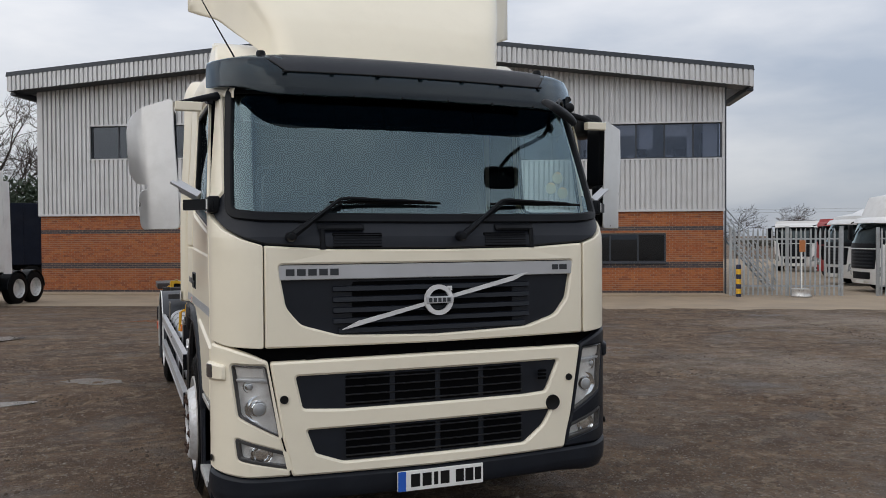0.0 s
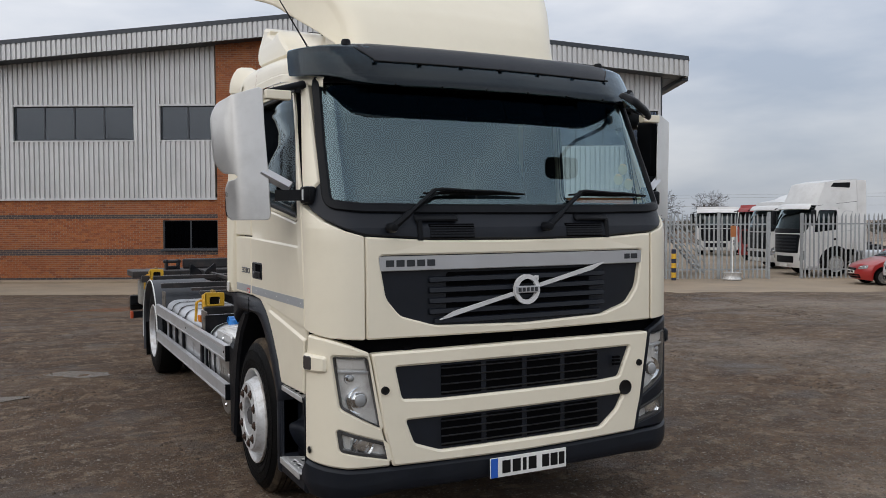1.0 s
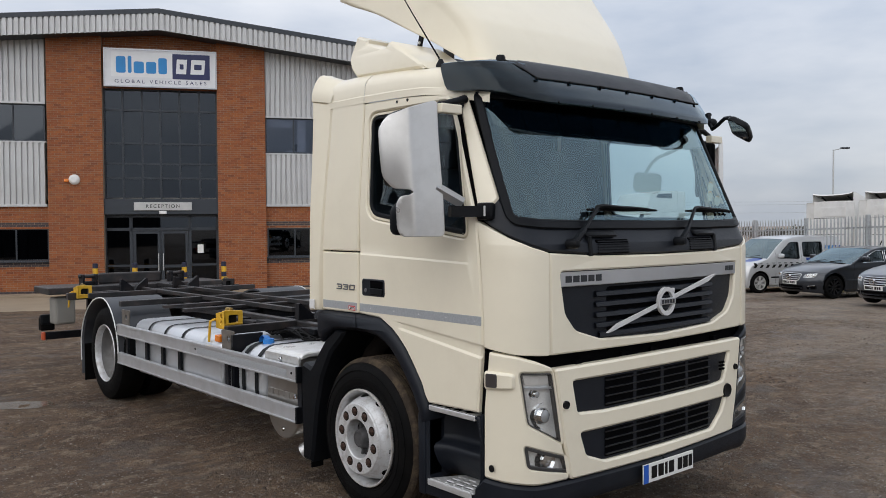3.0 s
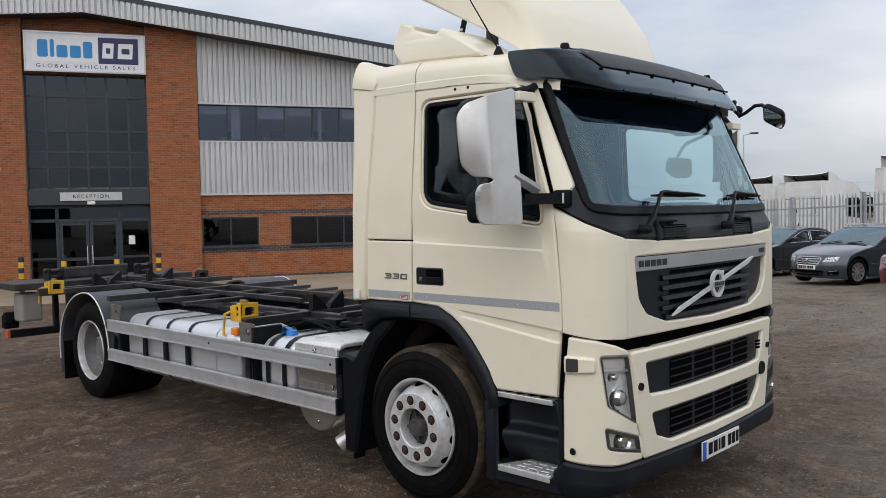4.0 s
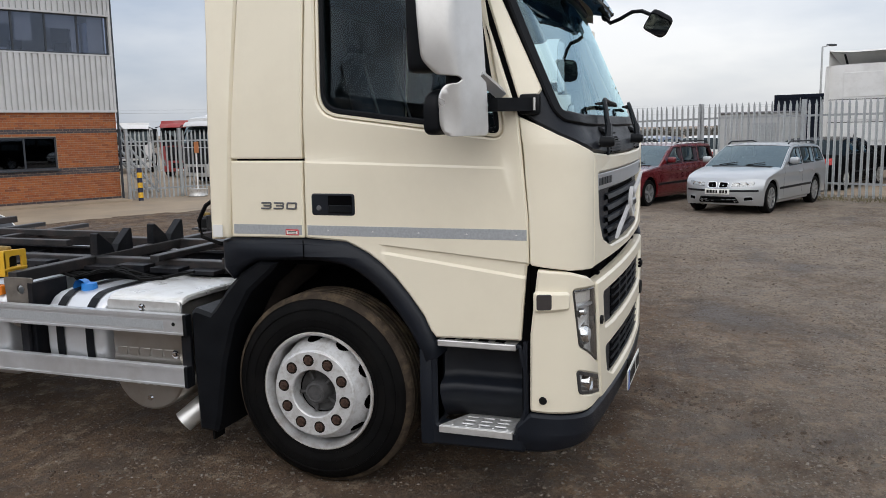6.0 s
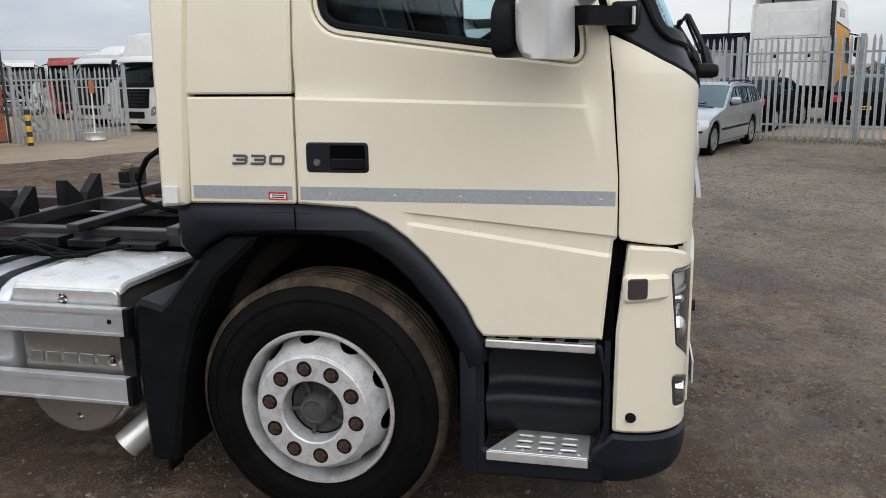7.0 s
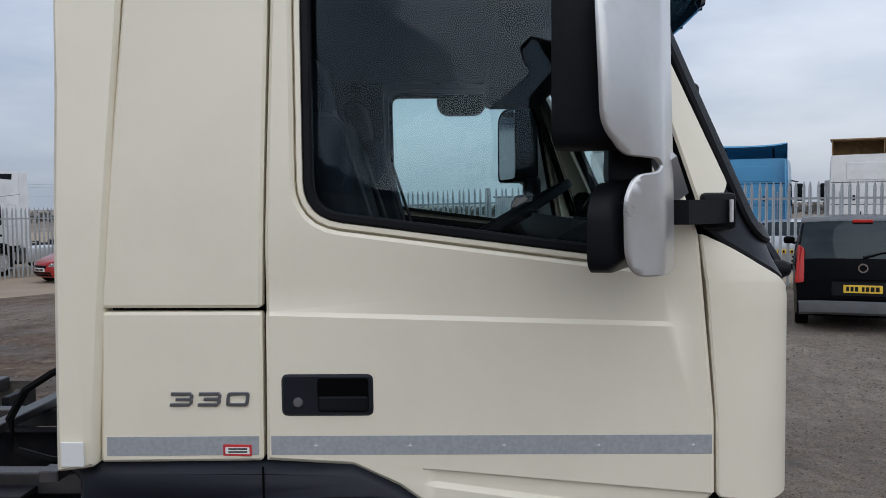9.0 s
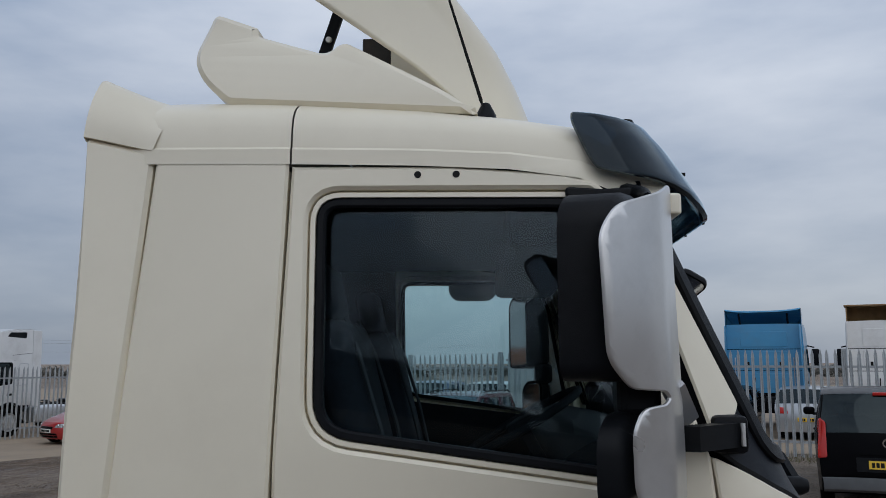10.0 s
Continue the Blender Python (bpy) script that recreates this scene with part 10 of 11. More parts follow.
def tractor(name, m, label, paint, top=3.3, deflector=0.45, lower=None, side=None, stripe=None, fair=None, chassis=3.6, rear=(5.0,), box_roof=False, grille=True, lean_s=0.30, lining=None, lift=0.0, vents=False):
    """A lorry tractor: cab with glazed front, roof deflector, chassis and wheels."""
    lo = empty(name, m, label, "lorry")
    cl = 2.25
    S = Shell(2.46, 90, 1.9, 0.035, 0.22, 0.0, 0.02, 1.0)
    low = lower or paint
    nose_lo = [(0.06, 0.34), (0.0, 0.48), (0.0, 0.95)]
    nose_up = [(0.0, 0.95), (0.01, 1.3), (0.04, 1.72), (0.07, 1.82)]
    screen = [(0.07, 1.82), (0.20, 2.2), (0.20 + lean_s * 0.5, 2.5), (0.20 + lean_s, 2.74)]
    roof = [(0.20 + lean_s, 2.74), (0.60, 2.95), (0.95, top - 0.12), (1.5, top - 0.02), (cl, top)]
    back = [(cl, top), (cl + 0.01, 2.6), (cl + 0.01, 1.12)]
    up = [S.edge(*p) for p in nose_lo + nose_up[1:] + screen[1:] + roof[1:] + back[1:]]
    loop = up + [(cl, 1.05)] + arch_bottom(1.05, cl - 0.01, 1.99, (), 0.6, 0.5)[1:] + [(1.40 + 0.60 * math.cos(a), 0.52 + 0.60 * math.sin(a)) for a in [radians(62 + 118 * i / 10) for i in range(11)]] + [(0.78, 0.36)]
    win = rounded([(0.52, 1.72), (1.42, 1.82), (1.42, 2.52), (0.72, 2.52)], 0.06, 4)
    for sx in (-1, 1):
        sp = paint
        part("cab_side", plate(loop, S.side(sx), 0.05, 0.02, [win], [0.2, 0.4, 0.6, 1.0, 1.5], [1.0, 1.6, 1.9, 2.4, 2.8]), sp, lo, "", 35)
        if side and sx == -1:
            low_loop = [S.edge(*p) for p in nose_lo + nose_up[1:] + screen[1:]] + [(cl + 0.005, 2.96)] + loop[len(up) - 1:]
            part("side_colour", plate(low_loop, S.side(sx, -0.006), 0.006, 0.002, [inset(win, -0.004)], [0.2, 0.4, 0.6, 1.0, 1.5], [1.0, 1.6, 1.9, 2.4, 2.8]), side, lo, "coloured lower cab side", 35)
            part("drip_rail", plate([(0.5, 2.72), (cl, 2.95), (cl, 2.99), (0.5, 2.76)], S.side(sx, -0.02), 0.02, 0.004), BLACKP, lo)
            part("roof_window", plate(rounded([(1.25, 3.10), (1.85, 3.12), (1.85, 3.38), (1.35, 3.34)], 0.04, 3), S.side(sx, -0.008), 0.02, 0.004), VISORM, lo)
        g = part("side_window", plate(inset(win, -0.004), S.side(sx, 0.02), 0.006, 0.001), CARGL, lo, "", 60)
        g.visible_shadow = False
        part("window_trim", plate(inset(win, -0.02), S.side(sx, -0.006), 0.02, 0.004, [inset(win, 0.01)]), BLACKP, lo)
        part("door_seam", plate([(1.50, 0.98), (1.515, 0.98), (1.515, 2.62), (1.50, 2.62)], S.side(sx, -0.001), 0.004, 0.0005), SHADEBLK, lo)
        part("door_handle", plate(rounded([(1.25, 1.40), (1.45, 1.40), (1.45, 1.48), (1.25, 1.48)], 0.02, 2), S.side(sx, -0.008), 0.02, 0.004), BLACKP, lo)
        part("wheel_arch_trim", plate([(1.40 + 0.66 * math.cos(a), 0.52 + 0.66 * math.sin(a)) for a in [radians(30 + 150 * i / 12) for i in range(13)]] + [(1.40 + 0.60 * math.cos(a), 0.52 + 0.60 * math.sin(a)) for a in [radians(180 - 150 * i / 12) for i in range(13)]], S.side(sx, -0.02), 0.10, 0.01), BLACKP, lo)
        part("step", boxed(sx * 1.12 - 0.1, sx * 1.12 + 0.1, 0.30, 0.76, 0.36, 0.42, 0.01), ALU, lo)
        if vents:
            part("roof_vent", plate(rounded([(1.18, top - 0.30), (1.95, top - 0.34), (1.98, top - 0.13), (1.30, top - 0.15)], 0.03, 3), S.side(sx, -0.012), 0.03, 0.008), BLACKP, lo, "black roof air vent")
            part("side_locker", plate(rounded([(1.58, 1.72), (2.08, 1.76), (2.08, 2.50), (1.75, 2.52), (1.58, 2.30)], 0.05, 3), S.side(sx, -0.006), 0.02, 0.006, [rounded([(1.60, 1.74), (2.06, 1.78), (2.06, 2.48), (1.76, 2.50), (1.60, 2.29)], 0.05, 3)]), SILVERP, lo)
            part("roof_seam", plate([(0.62, 2.70), (cl, 2.86), (cl, 2.872), (0.62, 2.712)], S.side(sx, -0.002), 0.006, 0.001), SHADEBLK, lo)
        # mirrors
        part("mirror", boxed(sx * 1.43 - 0.12, sx * 1.43 + 0.12, 0.30, 0.42, 1.95, 2.55, 0.05, 3), BLACKP, lo, "", 50)
        part("mirror_arm", tubed([(sx * 1.15, 0.42, 2.66), (sx * 1.40, 0.38, 2.60)], 0.025, 6), BLACKP, lo)
        # side collar behind the cab
        part("side_collar", plate(rounded([(cl - 0.02, 1.0), (cl + 0.42, 0.98), (cl + 0.40, top - 0.05), (cl - 0.02, top - 0.05)], 0.05, 3), lambda u, v, d: (sx * (1.20 - 0.02 * (v - 1) - d), u, v), 0.03, 0.01), (fair or sp) if sx < 0 else sp, lo, "", 40)
        if stripe and sx == -1:
            part("side_stripe", plate([(0.9, 1.1), (1.9, 1.1), (1.6, 1.75), (0.75, 1.5)], S.side(sx, -0.004), 0.006, 0.001), stripe, lo)
        lorry_wheel(lo, 1.24, 1.40, sx)
        for ya in rear:
            lorry_wheel(lo, 1.24, ya, sx, True)
            part("mudguard", lathed([(0.56, -0.32), (0.58, -0.30), (0.58, 0.02), (0.56, 0.04)], 24, "x", (sx * 1.18, ya, 0.5), 0.5), BLACKP, lo, "", 40)
        if chassis > 3:
            part("fuel_tank", boxed(sx * 0.9 - 0.33, sx * 0.9 + 0.33, 2.5, 3.9, 0.42, 1.0, 0.09, 3), TANKM, lo, "", 40)
        part("chassis_rail", boxed(sx * 0.42 - 0.04, sx * 0.42 + 0.04, 0.6, cl + chassis, 0.78, 1.03, 0.008), CHASSIS, lo)
    part("bumper", S.strip(nose_lo), low, lo, "", 40)
    part("front_panel", S.strip(nose_up), paint, lo, "", 40)
    g = part("windscreen", S.strip(screen, 0.004), CARGL, lo, "", 60)
    g.visible_shadow = False
    part("roof", S.strip(roof), paint, lo, "", 50)
    part("rear_wall", S.strip(back), paint, lo, "", 40)
    for z0, z1 in ((1.25, 1.75), (1.9, 2.45), (2.6, top - 0.25)):
        part("rear_pressing", boxed(-0.72, 0.72, cl + 0.008, cl + 0.03, z0, z1, 0.012), paint, lo)
    for z in (1.82, 2.52):
        part("rear_seam", boxed(-1.16, 1.16, cl + 0.008, cl + 0.016, z, z + 0.018), SHADEBLK, lo)
    for x in (-0.9, 0.9):
        part("rear_grab_bar", tubed([(x, cl + 0.03, 1.3), (x, cl + 0.07, 1.35), (x, cl + 0.07, 2.2), (x, cl + 0.03, 2.25)], 0.018, 6), GALV, lo)
    for x in (-0.5, 0.5):
        part("rear_vent", boxed(x - 0.04, x + 0.04, cl + 0.02, cl + 0.035, 1.95, 2.12, 0.004), INK, lo)
    part("lower_grille", nplate(rounded([(-0.60, 0.52), (0.60, 0.52), (0.60, 0.78), (-0.60, 0.78)], 0.03, 3), S.nose(nose_lo, -0.008), 0.02, 0.004), BLACKP, lo)
    if grille:
        gr = part("grille", nplate(rounded([(-0.82, 0.90), (0.82, 0.90), (0.90, 1.62), (-0.90, 1.62)], 0.06, 3), S.nose(nose_lo[1:] + nose_up[1:], -0.012), 0.03, 0.006), BLACKP, lo, "black grille")
        for i in range(5):
            z = 0.98 + i * 0.125
            part("grille_slat", nplate([(-0.74, z), (0.74, z), (0.74, z + 0.05), (-0.74, z + 0.05)], S.nose(nose_lo[1:] + nose_up[1:], -0.03), 0.02, 0.006), NAVYP, gr)
    part("scuttle", nplate(rounded([(-1.05, 1.66), (1.05, 1.66), (1.08, 1.84), (-1.08, 1.84)], 0.03, 3), S.nose(nose_up, -0.006), 0.03, 0.006), BLACKP, lo)
    for sx in (-1, 1):
        lp = rounded([(sx * 0.86, 0.62), (sx * 1.10, 0.66), (sx * 1.13, 1.02), (sx * 0.92, 0.92)], 0.03, 3)
        hl = part("headlamp", nplate(lp, S.nose(nose_lo + nose_up[1:], -0.006), 0.03, 0.006), mat("lorry_lamp", (0.45, 0.46, 0.47), 0.15, 0.6, var=0.3, scale=12), lo, "clear headlamp")
        part("bulb", lathed([(0.0, -0.01), (0.05, -0.004), (0.06, 0.02)], 14, "y", S.nose(nose_lo + nose_up[1:], -0.01)(sx * 1.0, 0.80, 0)), CHROME, hl)
    part("sun_visor", S.strip([(0.36, 2.80), (0.22, 2.72), (0.14, 2.60), (0.15, 2.58), (0.24, 2.70)]), VISORM if side or paint is BLUEC else paint, lo, "sun visor", 40)
    part("number_plate", boxed(-0.26, 0.26, -0.03, -0.012, 0.36, 0.47), PLATEW, lo)
    # cab floor, engine, cross members, fifth wheel
    part("cab_floor", boxed(-1.12, 1.12, 0.25, cl, 0.98, 1.08), SHADEBLK, lo)
    part("dashboard", boxed(-1.1, 1.1, 0.25, 0.7, 1.4, 1.80, 0.05), INTERIOR, lo)
    for x in (-0.6, 0.6):
        part("cab_seat", boxed(x - 0.26, x + 0.26, 1.25, 1.40, 1.25, 2.25, 0.06), SEATM, lo)
    part("engine", boxed(-0.38, 0.38, 0.7, 2.6, 0.55, 1.0, 0.03), CHASSIS, lo)
    part("front_axle", boxed(-0.95, 0.95, 1.34, 1.46, 0.42, 0.56, 0.02), CHASSIS, lo)
    for ya in rear:
        part("rear_axle", boxed(-0.95, 0.95, ya - 0.1, ya + 0.1, 0.40, 0.60, 0.04), CHASSIS, lo)
    for y in (2.5, cl + chassis * 0.5, cl + chassis - 0.1):
        part("cross_member", boxed(-0.38, 0.38, y - 0.05, y + 0.05, 0.82, 1.0), CHASSIS, lo)
    if chassis > 2:
        part("fifth_wheel", lathed([(0.0, 1.15), (0.46, 1.15), (0.48, 1.10), (0.40, 1.03)], 24, "z", (0, cl + chassis - 0.7, 0)), CHASSIS, lo)
    part("air_lines", tubed([(0.3, cl + 0.05, 1.6), (0.32, cl + 0.2, 1.3), (0.2, cl + 0.5, 1.12), (0.1, cl + 0.9, 1.2)], 0.02, 5), INK, lo)
    if deflector:
        bm = bmesh.new()
        h = deflector
        rows, rows2 = [], []
        for i in range(9):
            v = i / 8
            y, z = 0.75 + 1.55 * v, top - 0.22 + (h + 0.2) * (1 - (1 - v) ** 1.8)
            row, row2 = [], []
            for k in range(13):
                u = -1 + 2 * k / 12
                w = 0.85 + 0.33 * smooth01(v * 1.4)
                drop = 0.16 * abs(u) ** 4 * (1 - v) * 1.0 - lift * abs(u) ** 3 * v * v
                row.append((w * u, y + 0.25 * abs(u) ** 3 * (1 - v), z - drop))
                row2.append((w * u * 0.97, y + 0.04 + 0.25 * abs(u) ** 3 * (1 - v), z - drop - 0.05))
            rows.append(row)
            rows2.append(row2)
        g1, g2 = grid_mesh(bm, rows), grid_mesh(bm, rows2)
        for k in range(12):
            bm.faces.new((g1[-1][k], g1[-1][k + 1], g2[-1][k + 1], g2[-1][k]))
        for ke in (0, 12):
            for i in range(2, 8):
                pa, pb = g1[i][ke], g1[i + 1][ke]
                qa, qb = [bm.verts.new((p.co.x, p.co.y, min(p.co.z - 0.01, top - 0.12))) for p in (pa, pb)]
                bm.faces.new((pa, pb, qb, qa))
        df = part("roof_deflector", bm, paint, lo, "roof air deflector open at the back", 50)
        bm = bmesh.new()
        grid_mesh(bm, [[(x * 0.99, y - 0.005, z - 0.012) for x, y, z in r] for r in rows2])
        part("lining", bm, lining or paint, df)
        for x in (-0.75, 0.75):
            part("strut", tubed([(x, 1.9, top - 0.02), (x, 2.2, top + h - 0.12)], 0.035, 6), BLACKP, df)
    if box_roof:
        wood = mat("brown_board", (0.26, 0.16, 0.07), 0.8, var=0.25, scale=5)
        bx = part("roof_box", boxed(-1.15, 1.15, 1.2, 1.24, top, top + 0.48), wood, lo, "brown open box on the cab roof")
        for x in (-1.15, -0.35, 1.12):
            part("box_side", boxed(x, x + 0.03, 1.2, 2.25, top + 0.002, top + 0.46), wood, bx)
        part("box_lid", boxed(-1.2, 1.2, 1.15, 2.3, top + 0.46, top + 0.50), wood, bx)
    return lo


WCAB = mat("white_cab_paint", (0.74, 0.74, 0.73), 0.35, var=0.04, scale=2, coat=0.3, dirt=(0.42, 0.40, 0.37), dirt_amt=0.35, dirt_scale=1.6)
BLUEC = mat("sky_blue_cab_paint", (0.07, 0.28, 0.50), 0.38, var=0.06, scale=2, coat=0.3, dirt=(0.12, 0.2, 0.28), dirt_amt=0.3, dirt_scale=1.5)
REDC = mat("red_cab_paint", (0.36, 0.045, 0.045), 0.4, var=0.08, scale=2, dirt=(0.4, 0.3, 0.28), dirt_amt=0.3)
YELC = mat("amber_cab_paint", (0.70, 0.30, 0.02), 0.4, var=0.06, dirt=(0.4, 0.2, 0.05), dirt_amt=0.3)
REDSTR = mat("red_stripe_vinyl", (0.40, 0.03, 0.03), 0.4, var=0.05)


def turned(deg):
    return (math.cos(radians(deg)), math.sin(radians(deg)))


NE = (0.906, -0.422)
tractor("tractor_unit", stand((24.35, 19.85), turned(160), 0.0, -1.20), "white high-roofed tractor unit with black grille beside the open gateway", WCAB, 3.72, 0, vents=True)
tractor("tractor_unit", stand((26.9, 23.6), turned(163), 0.0, -1.20), "white tractor unit with rounded roof behind the gate", WCAB, 3.12, 0.25)
tractor("tractor_unit", stand((30.6, 27.6), turned(200), 0.0, -1.20), "red and white tractor unit behind the gate", REDC, 2.85, 0, lower=REDC)
tractor("tractor_unit", stand((39.0, 38.4), turned(215), 0.0, -1.20), "white tractor unit at the back of the lorry park", WCAB, 3.0, 0)
tractor("tractor_unit", stand((33.6, 33.6), turned(215), 0.0, -1.20), "white low cab tractor unit deep in the lorry park", WCAB, 2.8, 0)

CUT = dict(chassis=0.85, rear=(), lift=0.07)
tractor("tractor_cab", stand((31.0, 12.8), NE, 2.25), "white tractor cab with dark open roof deflector behind the fence", WCAB, 3.25, 0.30, lining=mat("deflector_lining", (0.22, 0.21, 0.20), 0.8, var=0.2, scale=4), **CUT)
tractor("tractor_cab", stand((29.9, 10.15), NE, 2.25), "white tractor cab with open roof deflector behind the fence", WCAB, 3.25, 0.30, lining=mat("deflector_lining", (0.22, 0.21, 0.20), 0.8, var=0.2, scale=4), **CUT)
tractor("tractor_cab", stand((28.5, 6.0), NE, 2.25), "white tractor cab with amber and red side behind the fence", WCAB, 3.55, 0.42, side=YELC, stripe=REDSTR, fair=BLACKP, lining=mat("deflector_lining", (0.25, 0.25, 0.25), 0.8), **CUT)
tractor("tractor_cab", stand((23.6, -4.25), NE, 2.25), "white tractor cab with amber side and black collar behind the fence", WCAB, 3.6, 0.42, side=YELC, fair=BLACKP, **CUT)
tractor("tractor_cab", stand((24.4, -8.35), NE, 2.25), "sky blue tractor cab with blue roof wing behind the fence", BLUEC, 3.35, 0.45, **CUT)
tractor("tractor_cab", stand((23.0, -11.7), NE, 2.25), "white tractor cab carrying a brown open roof box", WCAB, 3.40, 0, box_roof=True, **CUT)
tractor("tractor_unit", stand((-5.15, 24.6), turned(243), 2.25, 1.2), "white tractor unit standing beside the office end wall", WCAB, 3.95, 0.3, chassis=1.9, rear=(2.95, 3.85))
tractor("tractor_cab", stand((21.2, -15.4), NE, 2.25), "white tractor cab at the far end of the row", WCAB, 3.3, 0.4, **CUT)


# ---------------------------------------------------------------- boxes and sheds
def freight_box(name, m, label, w, length, z0, z1, material, ribs=10):
    b = empty(name, m, label, "container")
    part("body", boxed(-w / 2, w / 2, 0, length, z0, z1, 0.03), material, b)
    for sx in (-1, 1):
        for i in range(ribs):
            y = length * (i + 0.5) / ribs
            part("side_rib", boxed(sx * w / 2 - 0.02, sx * w / 2 + 0.02, y - 0.06, y + 0.06, z0 + 0.1, z1 - 0.1), material, b)
        part("corner_post", boxed(sx * w / 2 - 0.06, sx * w / 2 + 0.03, -0.03, 0.10, z0, z1 + 0.02), material, b)
        part("door_bar", tubed([(sx * 0.35, -0.04, z0 + 0.1), (sx * 0.35, -0.04, z1 - 0.1)], 0.02, 6), GALV, b)
    part("top_rail", boxed(-w / 2 - 0.02, w / 2 + 0.02, -0.035, 0.06, z1 - 0.1, z1 + 0.02), material, b)
    return b


NAVYBOX = mat("navy_curtain", (0.005, 0.008, 0.018), 0.6, var=0.2, scale=3, dirt=(0.018, 0.018, 0.022), dirt_amt=0.4, spec=0.15)
freight_box("container", stand((27.1, -2.9), (-0.906, 0.422)), "dark blue-black storage container behind the fence", 2.45, 6.0, 0.0, 2.85, NAVYBOX)
tr = freight_box("curtain_trailer", stand((-14.2, 37.8), (-1, 0.02)), "dark navy box trailer parked beside the office", 2.5, 11.2, 1.0, 3.75, NAVYBOX, 14)
for x in (-1.0, 1.0):
    for y in (7.6, 8.8, 10.0):
        lorry_wheel(tr, 1.22, y, 1 if x > 0 else -1, True)
    part("landing_leg", boxed(x * 0.9 - 0.06, x * 0.9 + 0.06, 2.4, 2.55, 0.0, 1.0), CHASSIS, tr)
part("frame", boxed(-0.5, 0.5, 0.3, 11, 0.8, 1.0), CHASSIS, tr)
PANEL = mat("pale_grey_panel", (0.42, 0.43, 0.43), 0.6, var=0.08, scale=2, dirt=(0.3, 0.29, 0.27), dirt_amt=0.4)
hut = empty("site_cabin", stand((23.5, -0.87), (-0.906, 0.422)), "pale grey flat-roofed site cabin behind the fence", "shed")
part("cabin_body", boxed(-1.0, 1.0, 0.0, 2.0, 0.0, 2.2, 0.02), PANEL, hut)
part("roof", boxed(-1.05, 1.05, -0.06, 2.06, 2.2, 2.26, 0.02), mat("cabin_roof", (0.2, 0.2, 0.21), 0.7, var=0.1), hut)
part("door", boxed(0.1, 0.85, -0.03, 0.0, 0.05, 1.9, 0.01), GALV, hut)
for x in (-0.7, -0.35, 0.0):
    part("seam", boxed(x - 0.012, x + 0.012, -0.012, 0.0, 0.02, 2.03), SILVERP, hut)

# steel stair beside the office
st = empty("steel_stair", BM, "galvanised outside stair with handrails beside the office", "stairs")
for y in (2.4, 3.3):
    part("stringer", tubed([(7.95, y, 1.95), (9.9, y, BASE_Z + 0.05)], 0.05, 6), GALV, st)
    for h in (0.5, 1.0):
        part("handrail", tubed([(7.5, y, 1.95 + h), (7.95, y, 1.95 + h), (9.9, y, BASE_Z + h), (9.95, y, BASE_Z + h - 0.15)], 0.025, 6), GALV, st)
    for k in range(4):
        u = 7.95 + 0.64 * k
        z = 1.95 - (1.95 - BASE_Z) * (u - 7.95) / 1.95
        part("baluster", tubed([(u, y, z), (u, y, z + 1.0)], 0.02, 6), GALV, st)
for k in range(11):
    u = 8.05 + 0.165 * k
    part("tread", boxed(u, u + 0.2, 2.42, 3.28, 1.78 - 0.2 * k, 1.81 - 0.2 * k), GALV, st)
part("landing", boxed(7.46, 8.05, 2.38, 3.32, 1.92, 1.97), GALV, st)
part("landing_post", tubed([(7.95, 3.3, BASE_Z), (7.95, 3.3, 1.95)], 0.04, 6), GALV, st)

# hard standing of the lorry park behind the long fence
a, b2 = Vector((*CORNER, 0)), Vector((10.6, -16.9, 0))
nn = Vector((0.9065, -0.4223, 0))
bm = bmesh.new()
grid_mesh(bm, [[a.lerp(b2, f) + nn * k + Vector((0, 0, gz(*(a.lerp(b2, f) + nn * k).xy) + 0.02)) for k in (1.0, 8, 20, 60)] for f in (-0.55, -0.3, 0, 0.15, 0.3, 0.5, 0.75, 1.0, 1.6)])
pk = part("lorry_park", bm, CONCRETE)
tagged(pk, "grey concrete hard standing behind the fence", "pavement", kind="structure")

# dead grass and weeds along the foot of the fence
rnd = random.Random(9)
bm = bmesh.new()
for _ in range(5200):
    f = rnd.uniform(0, 1)
    p = a.lerp(b2, f) + nn * rnd.gauss(-0.25, 0.28)
    z = gz(p.x, p.y)
    h, ang = rnd.uniform(0.04, 0.20), rnd.uniform(0, 6.28)
    w = Vector((math.cos(ang), math.sin(ang), 0)) * 0.008
    tip = p + Vector((rnd.gauss(0, 0.05), rnd.gauss(0, 0.05), z + h))
    v = [bm.verts.new(p - w + Vector((0, 0, z))), bm.verts.new(p + w + Vector((0, 0, z))), bm.verts.new(tip)]
    bm.faces.new(v)
gr = part("grass", bm, mat("dry_grass", (0.17, 0.15, 0.075), 0.9, var=0.35, scale=4))
tagged(gr, "dry straggling grass along the fence foot", "grass", kind="stuff")


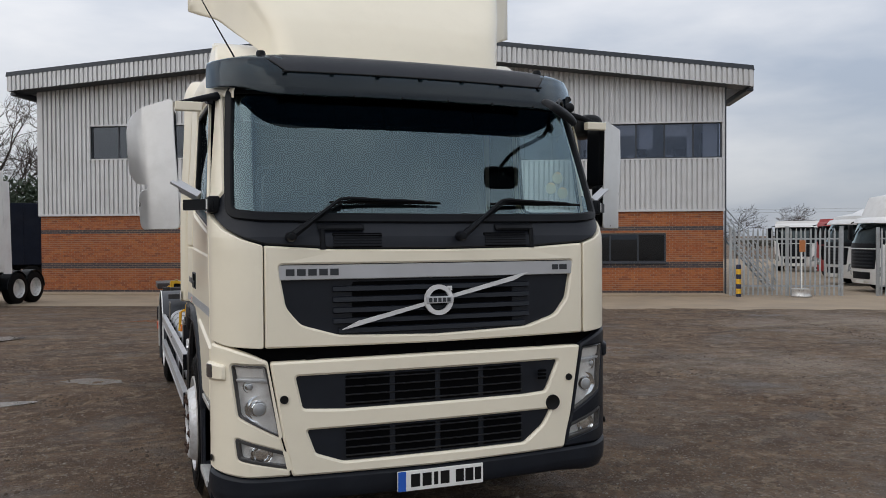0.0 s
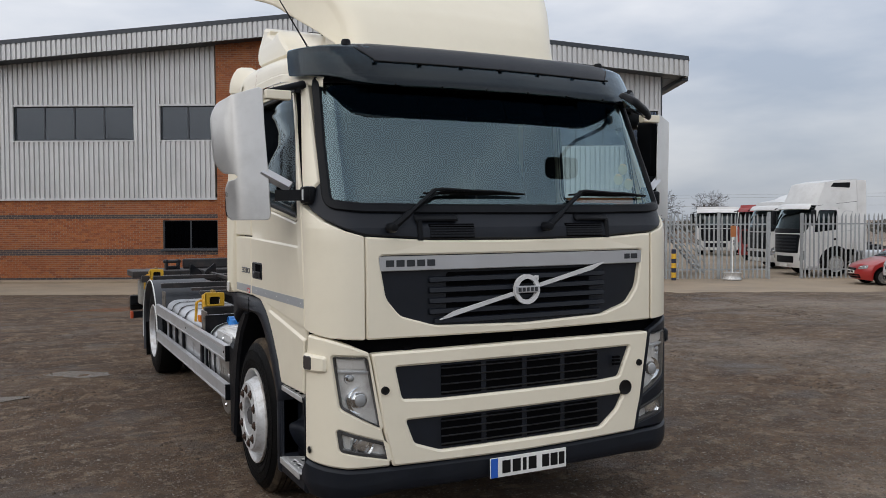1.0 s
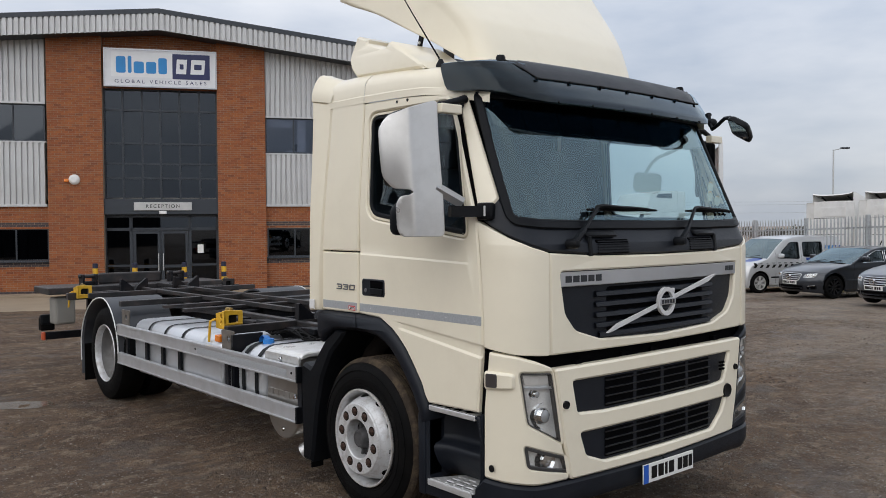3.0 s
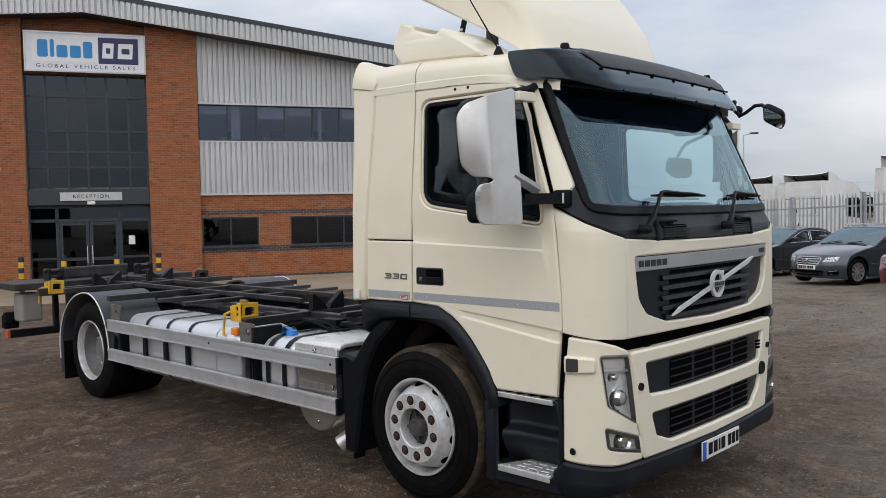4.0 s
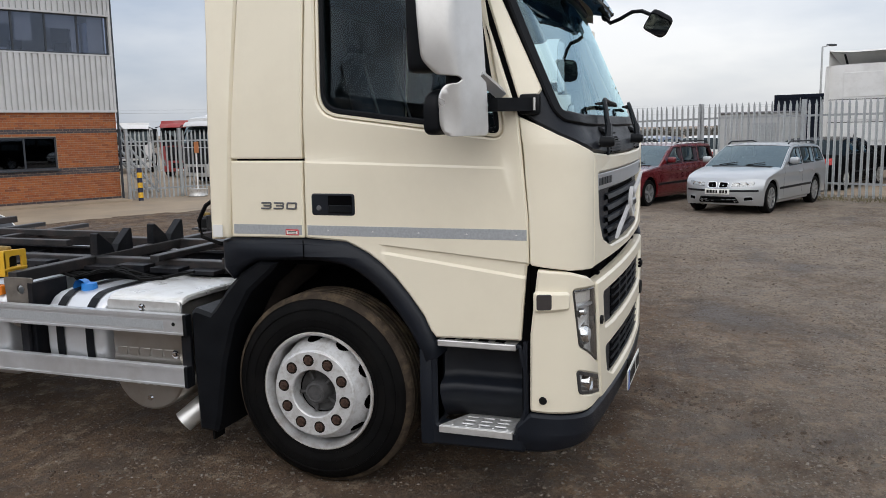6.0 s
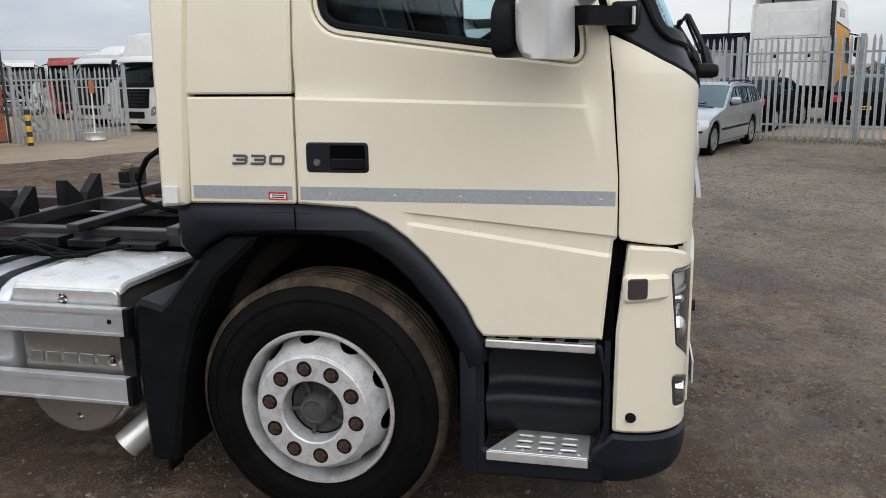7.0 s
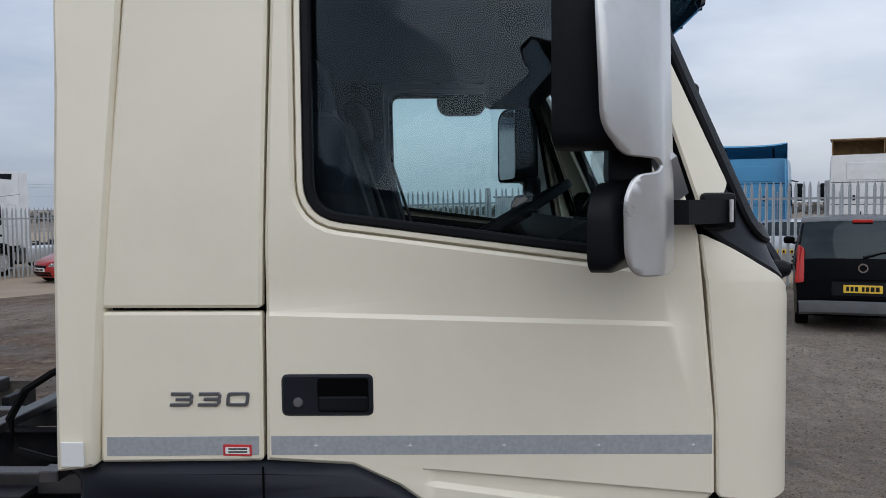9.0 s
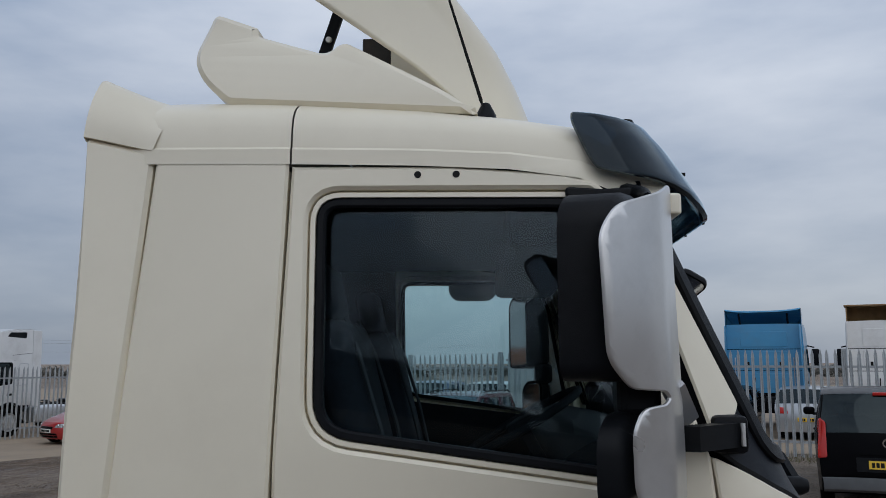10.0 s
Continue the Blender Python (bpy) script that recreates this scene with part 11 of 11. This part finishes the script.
# ---------------------------------------------------------------- trees, hedge, wires, lamp posts
def bare_tree(seed, height, depth=6, spread=0.62):
    rnd = random.Random(seed)
    trunk, twigs = bmesh.new(), bmesh.new()

    def grow(p, d, length, r, level):
        q = p + d * length
        mid = p + d * length * 0.5 + Vector((rnd.gauss(0, 1), rnd.gauss(0, 1), rnd.gauss(0, 0.5))) * length * 0.06
        tube(trunk if level < 2 else twigs, [p, mid, q], [r, r * 0.85, r * 0.7], 6 if level < 2 else 3, False)
        if level >= depth:
            return
        n = 2 if level == 0 else rnd.choice((2, 3, 3))
        for _ in range(n):
            nd = (d + Vector((rnd.gauss(0, spread), rnd.gauss(0, spread), rnd.gauss(0.12, spread * 0.5)))).normalized()
            grow(q, nd, length * rnd.uniform(0.62, 0.86), max(0.008, r * 0.62), level + 1)
        if level > 0:
            nd = (d + Vector((rnd.gauss(0, 0.9), rnd.gauss(0, 0.9), rnd.gauss(0, 0.5)))).normalized()
            grow(mid, nd, length * 0.55, max(0.008, r * 0.45), level + 2)

    grow(Vector((0, 0, -0.1)), Vector((0.03, 0.02, 1)).normalized(), height * 0.25, height * 0.018, 0)
    return trunk, twigs


def plant_tree(seed, height, at, z, label, depth=6, spread=0.55):
    t = empty("bare_tree", Matrix.Translation((*at, z)), label, "tree", "bare winter trees")
    trunk, twigs = bare_tree(seed, height, depth, spread)
    part("trunk", trunk, BARK, t)
    part("crown", twigs, BARK, t, "leafless branches")
    return t


t1 = plant_tree(3, 13.0, (-9.0, 54.0), BASE_Z, "tall leafless winter tree behind the office", 7)
t2 = plant_tree(5, 12.0, (-13.5, 57.0), BASE_Z, "tall leafless winter tree behind the office", 7)
t3 = plant_tree(8, 6.0, (51.0, 57.0), BASE_Z, "small round leafless tree beyond the lorry park", 6, 0.75)
for src, pts in ((t1, ((-18, 60), (-6.5, 60), (-42, -12), (-31, 21), (-20.5, 31), (-30, 27))), (t2, ((-11.0, 50.0), (-4.5, 64), (-44, -12), (-25.5, 27), (-40, -20), (-33, 15.5))), (t3, ((54.5, 53.5), (57.5, 55.0), (49.0, 60.0), (-36, 5.5), (-37.5, 8.5), (-35.5, 11.0)))):
    for i, p in enumerate(pts):
        copy_thing(src, Matrix.Translation((*p, BASE_Z)) @ Matrix.Rotation(1.1 * i + 0.6, 4, "Z"))


def foliage(name, label, category, places, leaf, material, seed, kind=""):
    """Many small leaf clumps scattered in uneven mounds (x, y, z, rx, ry, rz, count)."""
    rnd = random.Random(seed)
    verts, faces = [], []
    for cx, cy, cz, rx, ry, rz, n in places:
        for _ in range(n):
            u = Vector((rnd.gauss(0, 1), rnd.gauss(0, 1), rnd.gauss(0, 1))).normalized() * rnd.random() ** 0.4
            k = 0.75 + 0.4 * noise.noise(Vector((u.x * 2 + cx, u.y * 2 + cy, u.z * 2)))
            c = Vector((cx + rx * u.x * k, cy + ry * u.y * k, cz + rz * u.z * k))
            d1 = Vector((rnd.gauss(0, 1), rnd.gauss(0, 1), rnd.gauss(0, 1))).normalized() * leaf * rnd.uniform(0.6, 1.4)
            d2 = d1.cross(Vector((rnd.gauss(0, 1), rnd.gauss(0, 1), rnd.gauss(0, 1)))).normalized() * leaf * 0.5
            i = len(verts)
            verts += [c - d1, c + d2, c + d1, c - d2]
            faces.append((i, i + 1, i + 2, i + 3))
    me = bpy.data.meshes.new(name)
    me.from_pydata([tuple(v) for v in verts], [], faces)
    me.materials.append(material)
    return tagged(new(name, me), label, category, kind=kind)


foliage("evergreen_bush", "dark green ivy-clad evergreen bushes behind the trailer", "bush", [(-8 + 1.9 * i, 46 + (i % 3), 2.6 + 0.6 * (i % 2), 2.2, 2.0, 2.9, 2200) for i in range(-4, 3)], 0.16, EVERG, 2, "stuff")
hedge = []
rnd = random.Random(12)
for i in range(70):
    f = i / 69
    x, y = 62 + 40 * math.sin(f * 3.1), 95 - 190 * f
    hedge.append((x + 25, y, 0.6, 2.6, 2.6, rnd.uniform(0.7, 1.5), 260))
for i in range(30):
    hedge.append((-42 + rnd.uniform(-2, 2), -40 + 2.8 * i, 1.6, 2.6, 2.6, rnd.uniform(2.4, 3.8), 400))
# hedge colour is paled to carry the haze of distance
foliage("hedge", "far brown-green winter hedge round the yards, paled for haze", "hedge", hedge, 0.30, mat("hazed_hedge", (0.125, 0.120, 0.105), 0.9, var=0.4, scale=0.6), 6, "stuff")

# dark boundary sheds on the far side of the yard, behind the camera, mirrored in the cab glass
SHEDM = mat("dark_shed_sheet", (0.020, 0.021, 0.024), 0.75, var=0.3, scale=0.8, spec=0.1)
for (ax, ay), (bx, by) in (((-26.5, -28.0), (-24.6, 1.0)), ((-24.5, 1.2), (-20.3, 13.6)), ((-20.1, 13.8), (-12.0, 19.4))):
    long = math.hypot(bx - ax, by - ay)
    sh = empty("boundary_shed", Matrix.Translation((ax, ay, 0)) @ Matrix.Rotation(math.atan2(by - ay, bx - ax), 4, "Z"), "long dark sheeted shed along the yard's far edge", "shed", "boundary sheds")
    part("wall", boxed(0.0, long, 0.0, 3.0, -0.5, 4.1, 0.02), SHEDM, sh)
    part("roof", boxed(-0.1, long + 0.1, -0.12, 3.1, 4.1, 4.2, 0.02), SHEDM, sh)
    for i in range(int(long / 1.2)):
        part("rib", boxed(0.6 + 1.2 * i, 0.66 + 1.2 * i, -0.05, 0.0, -0.45, 4.05), SHEDM, sh)


def wire(z0, z1, dist):
    bm = bmesh.new()
    pts = []
    A, B = Vector((10, 120, 0)), Vector((150, -10, 0))
    for i in range(25):
        f = i / 24
        p = A.lerp(B, f) * (dist / 100)
        pts.append((p.x, p.y, z0 + (z1 - z0) * f - 1.2 * (1 - (2 * f - 1) ** 2) * 0.3))
    tube(bm, pts, 0.013, 4)
    w = part("overhead_wire", bm, GALV)
    tagged(w, "thin dark overhead wire across the sky", "wire", "overhead wires")


for z in (4.95, 4.6, 3.65):
    wire(z, z - 0.15, 100)


def street_lamp(at, h):
    l = empty("street_lamp", Matrix.Translation((*at, BASE_Z)), "tall grey lamp post beyond the lorry park", "lamp post", "lamp posts")
    part("pole", tubed([(0, 0, 0), (0, 0, h * 0.5), (0, 0, h)], [0.10, 0.08, 0.06], 8), GALV, l)
    part("arm", tubed([(0, 0, h - 0.05), (0.5, -0.5, h + 0.1)], 0.04, 6), GALV, l)
    part("head", boxed(-0.18, 0.18, -0.35, 0.35, -0.07, 0.07, 0.04, m=Matrix.Translation((0.65, -0.65, h + 0.12)) @ Matrix.Rotation(radians(45), 4, "Z")), DARKTRIM, l)


street_lamp((65, 28), 8.4)
street_lamp((62, -6), 7.6)
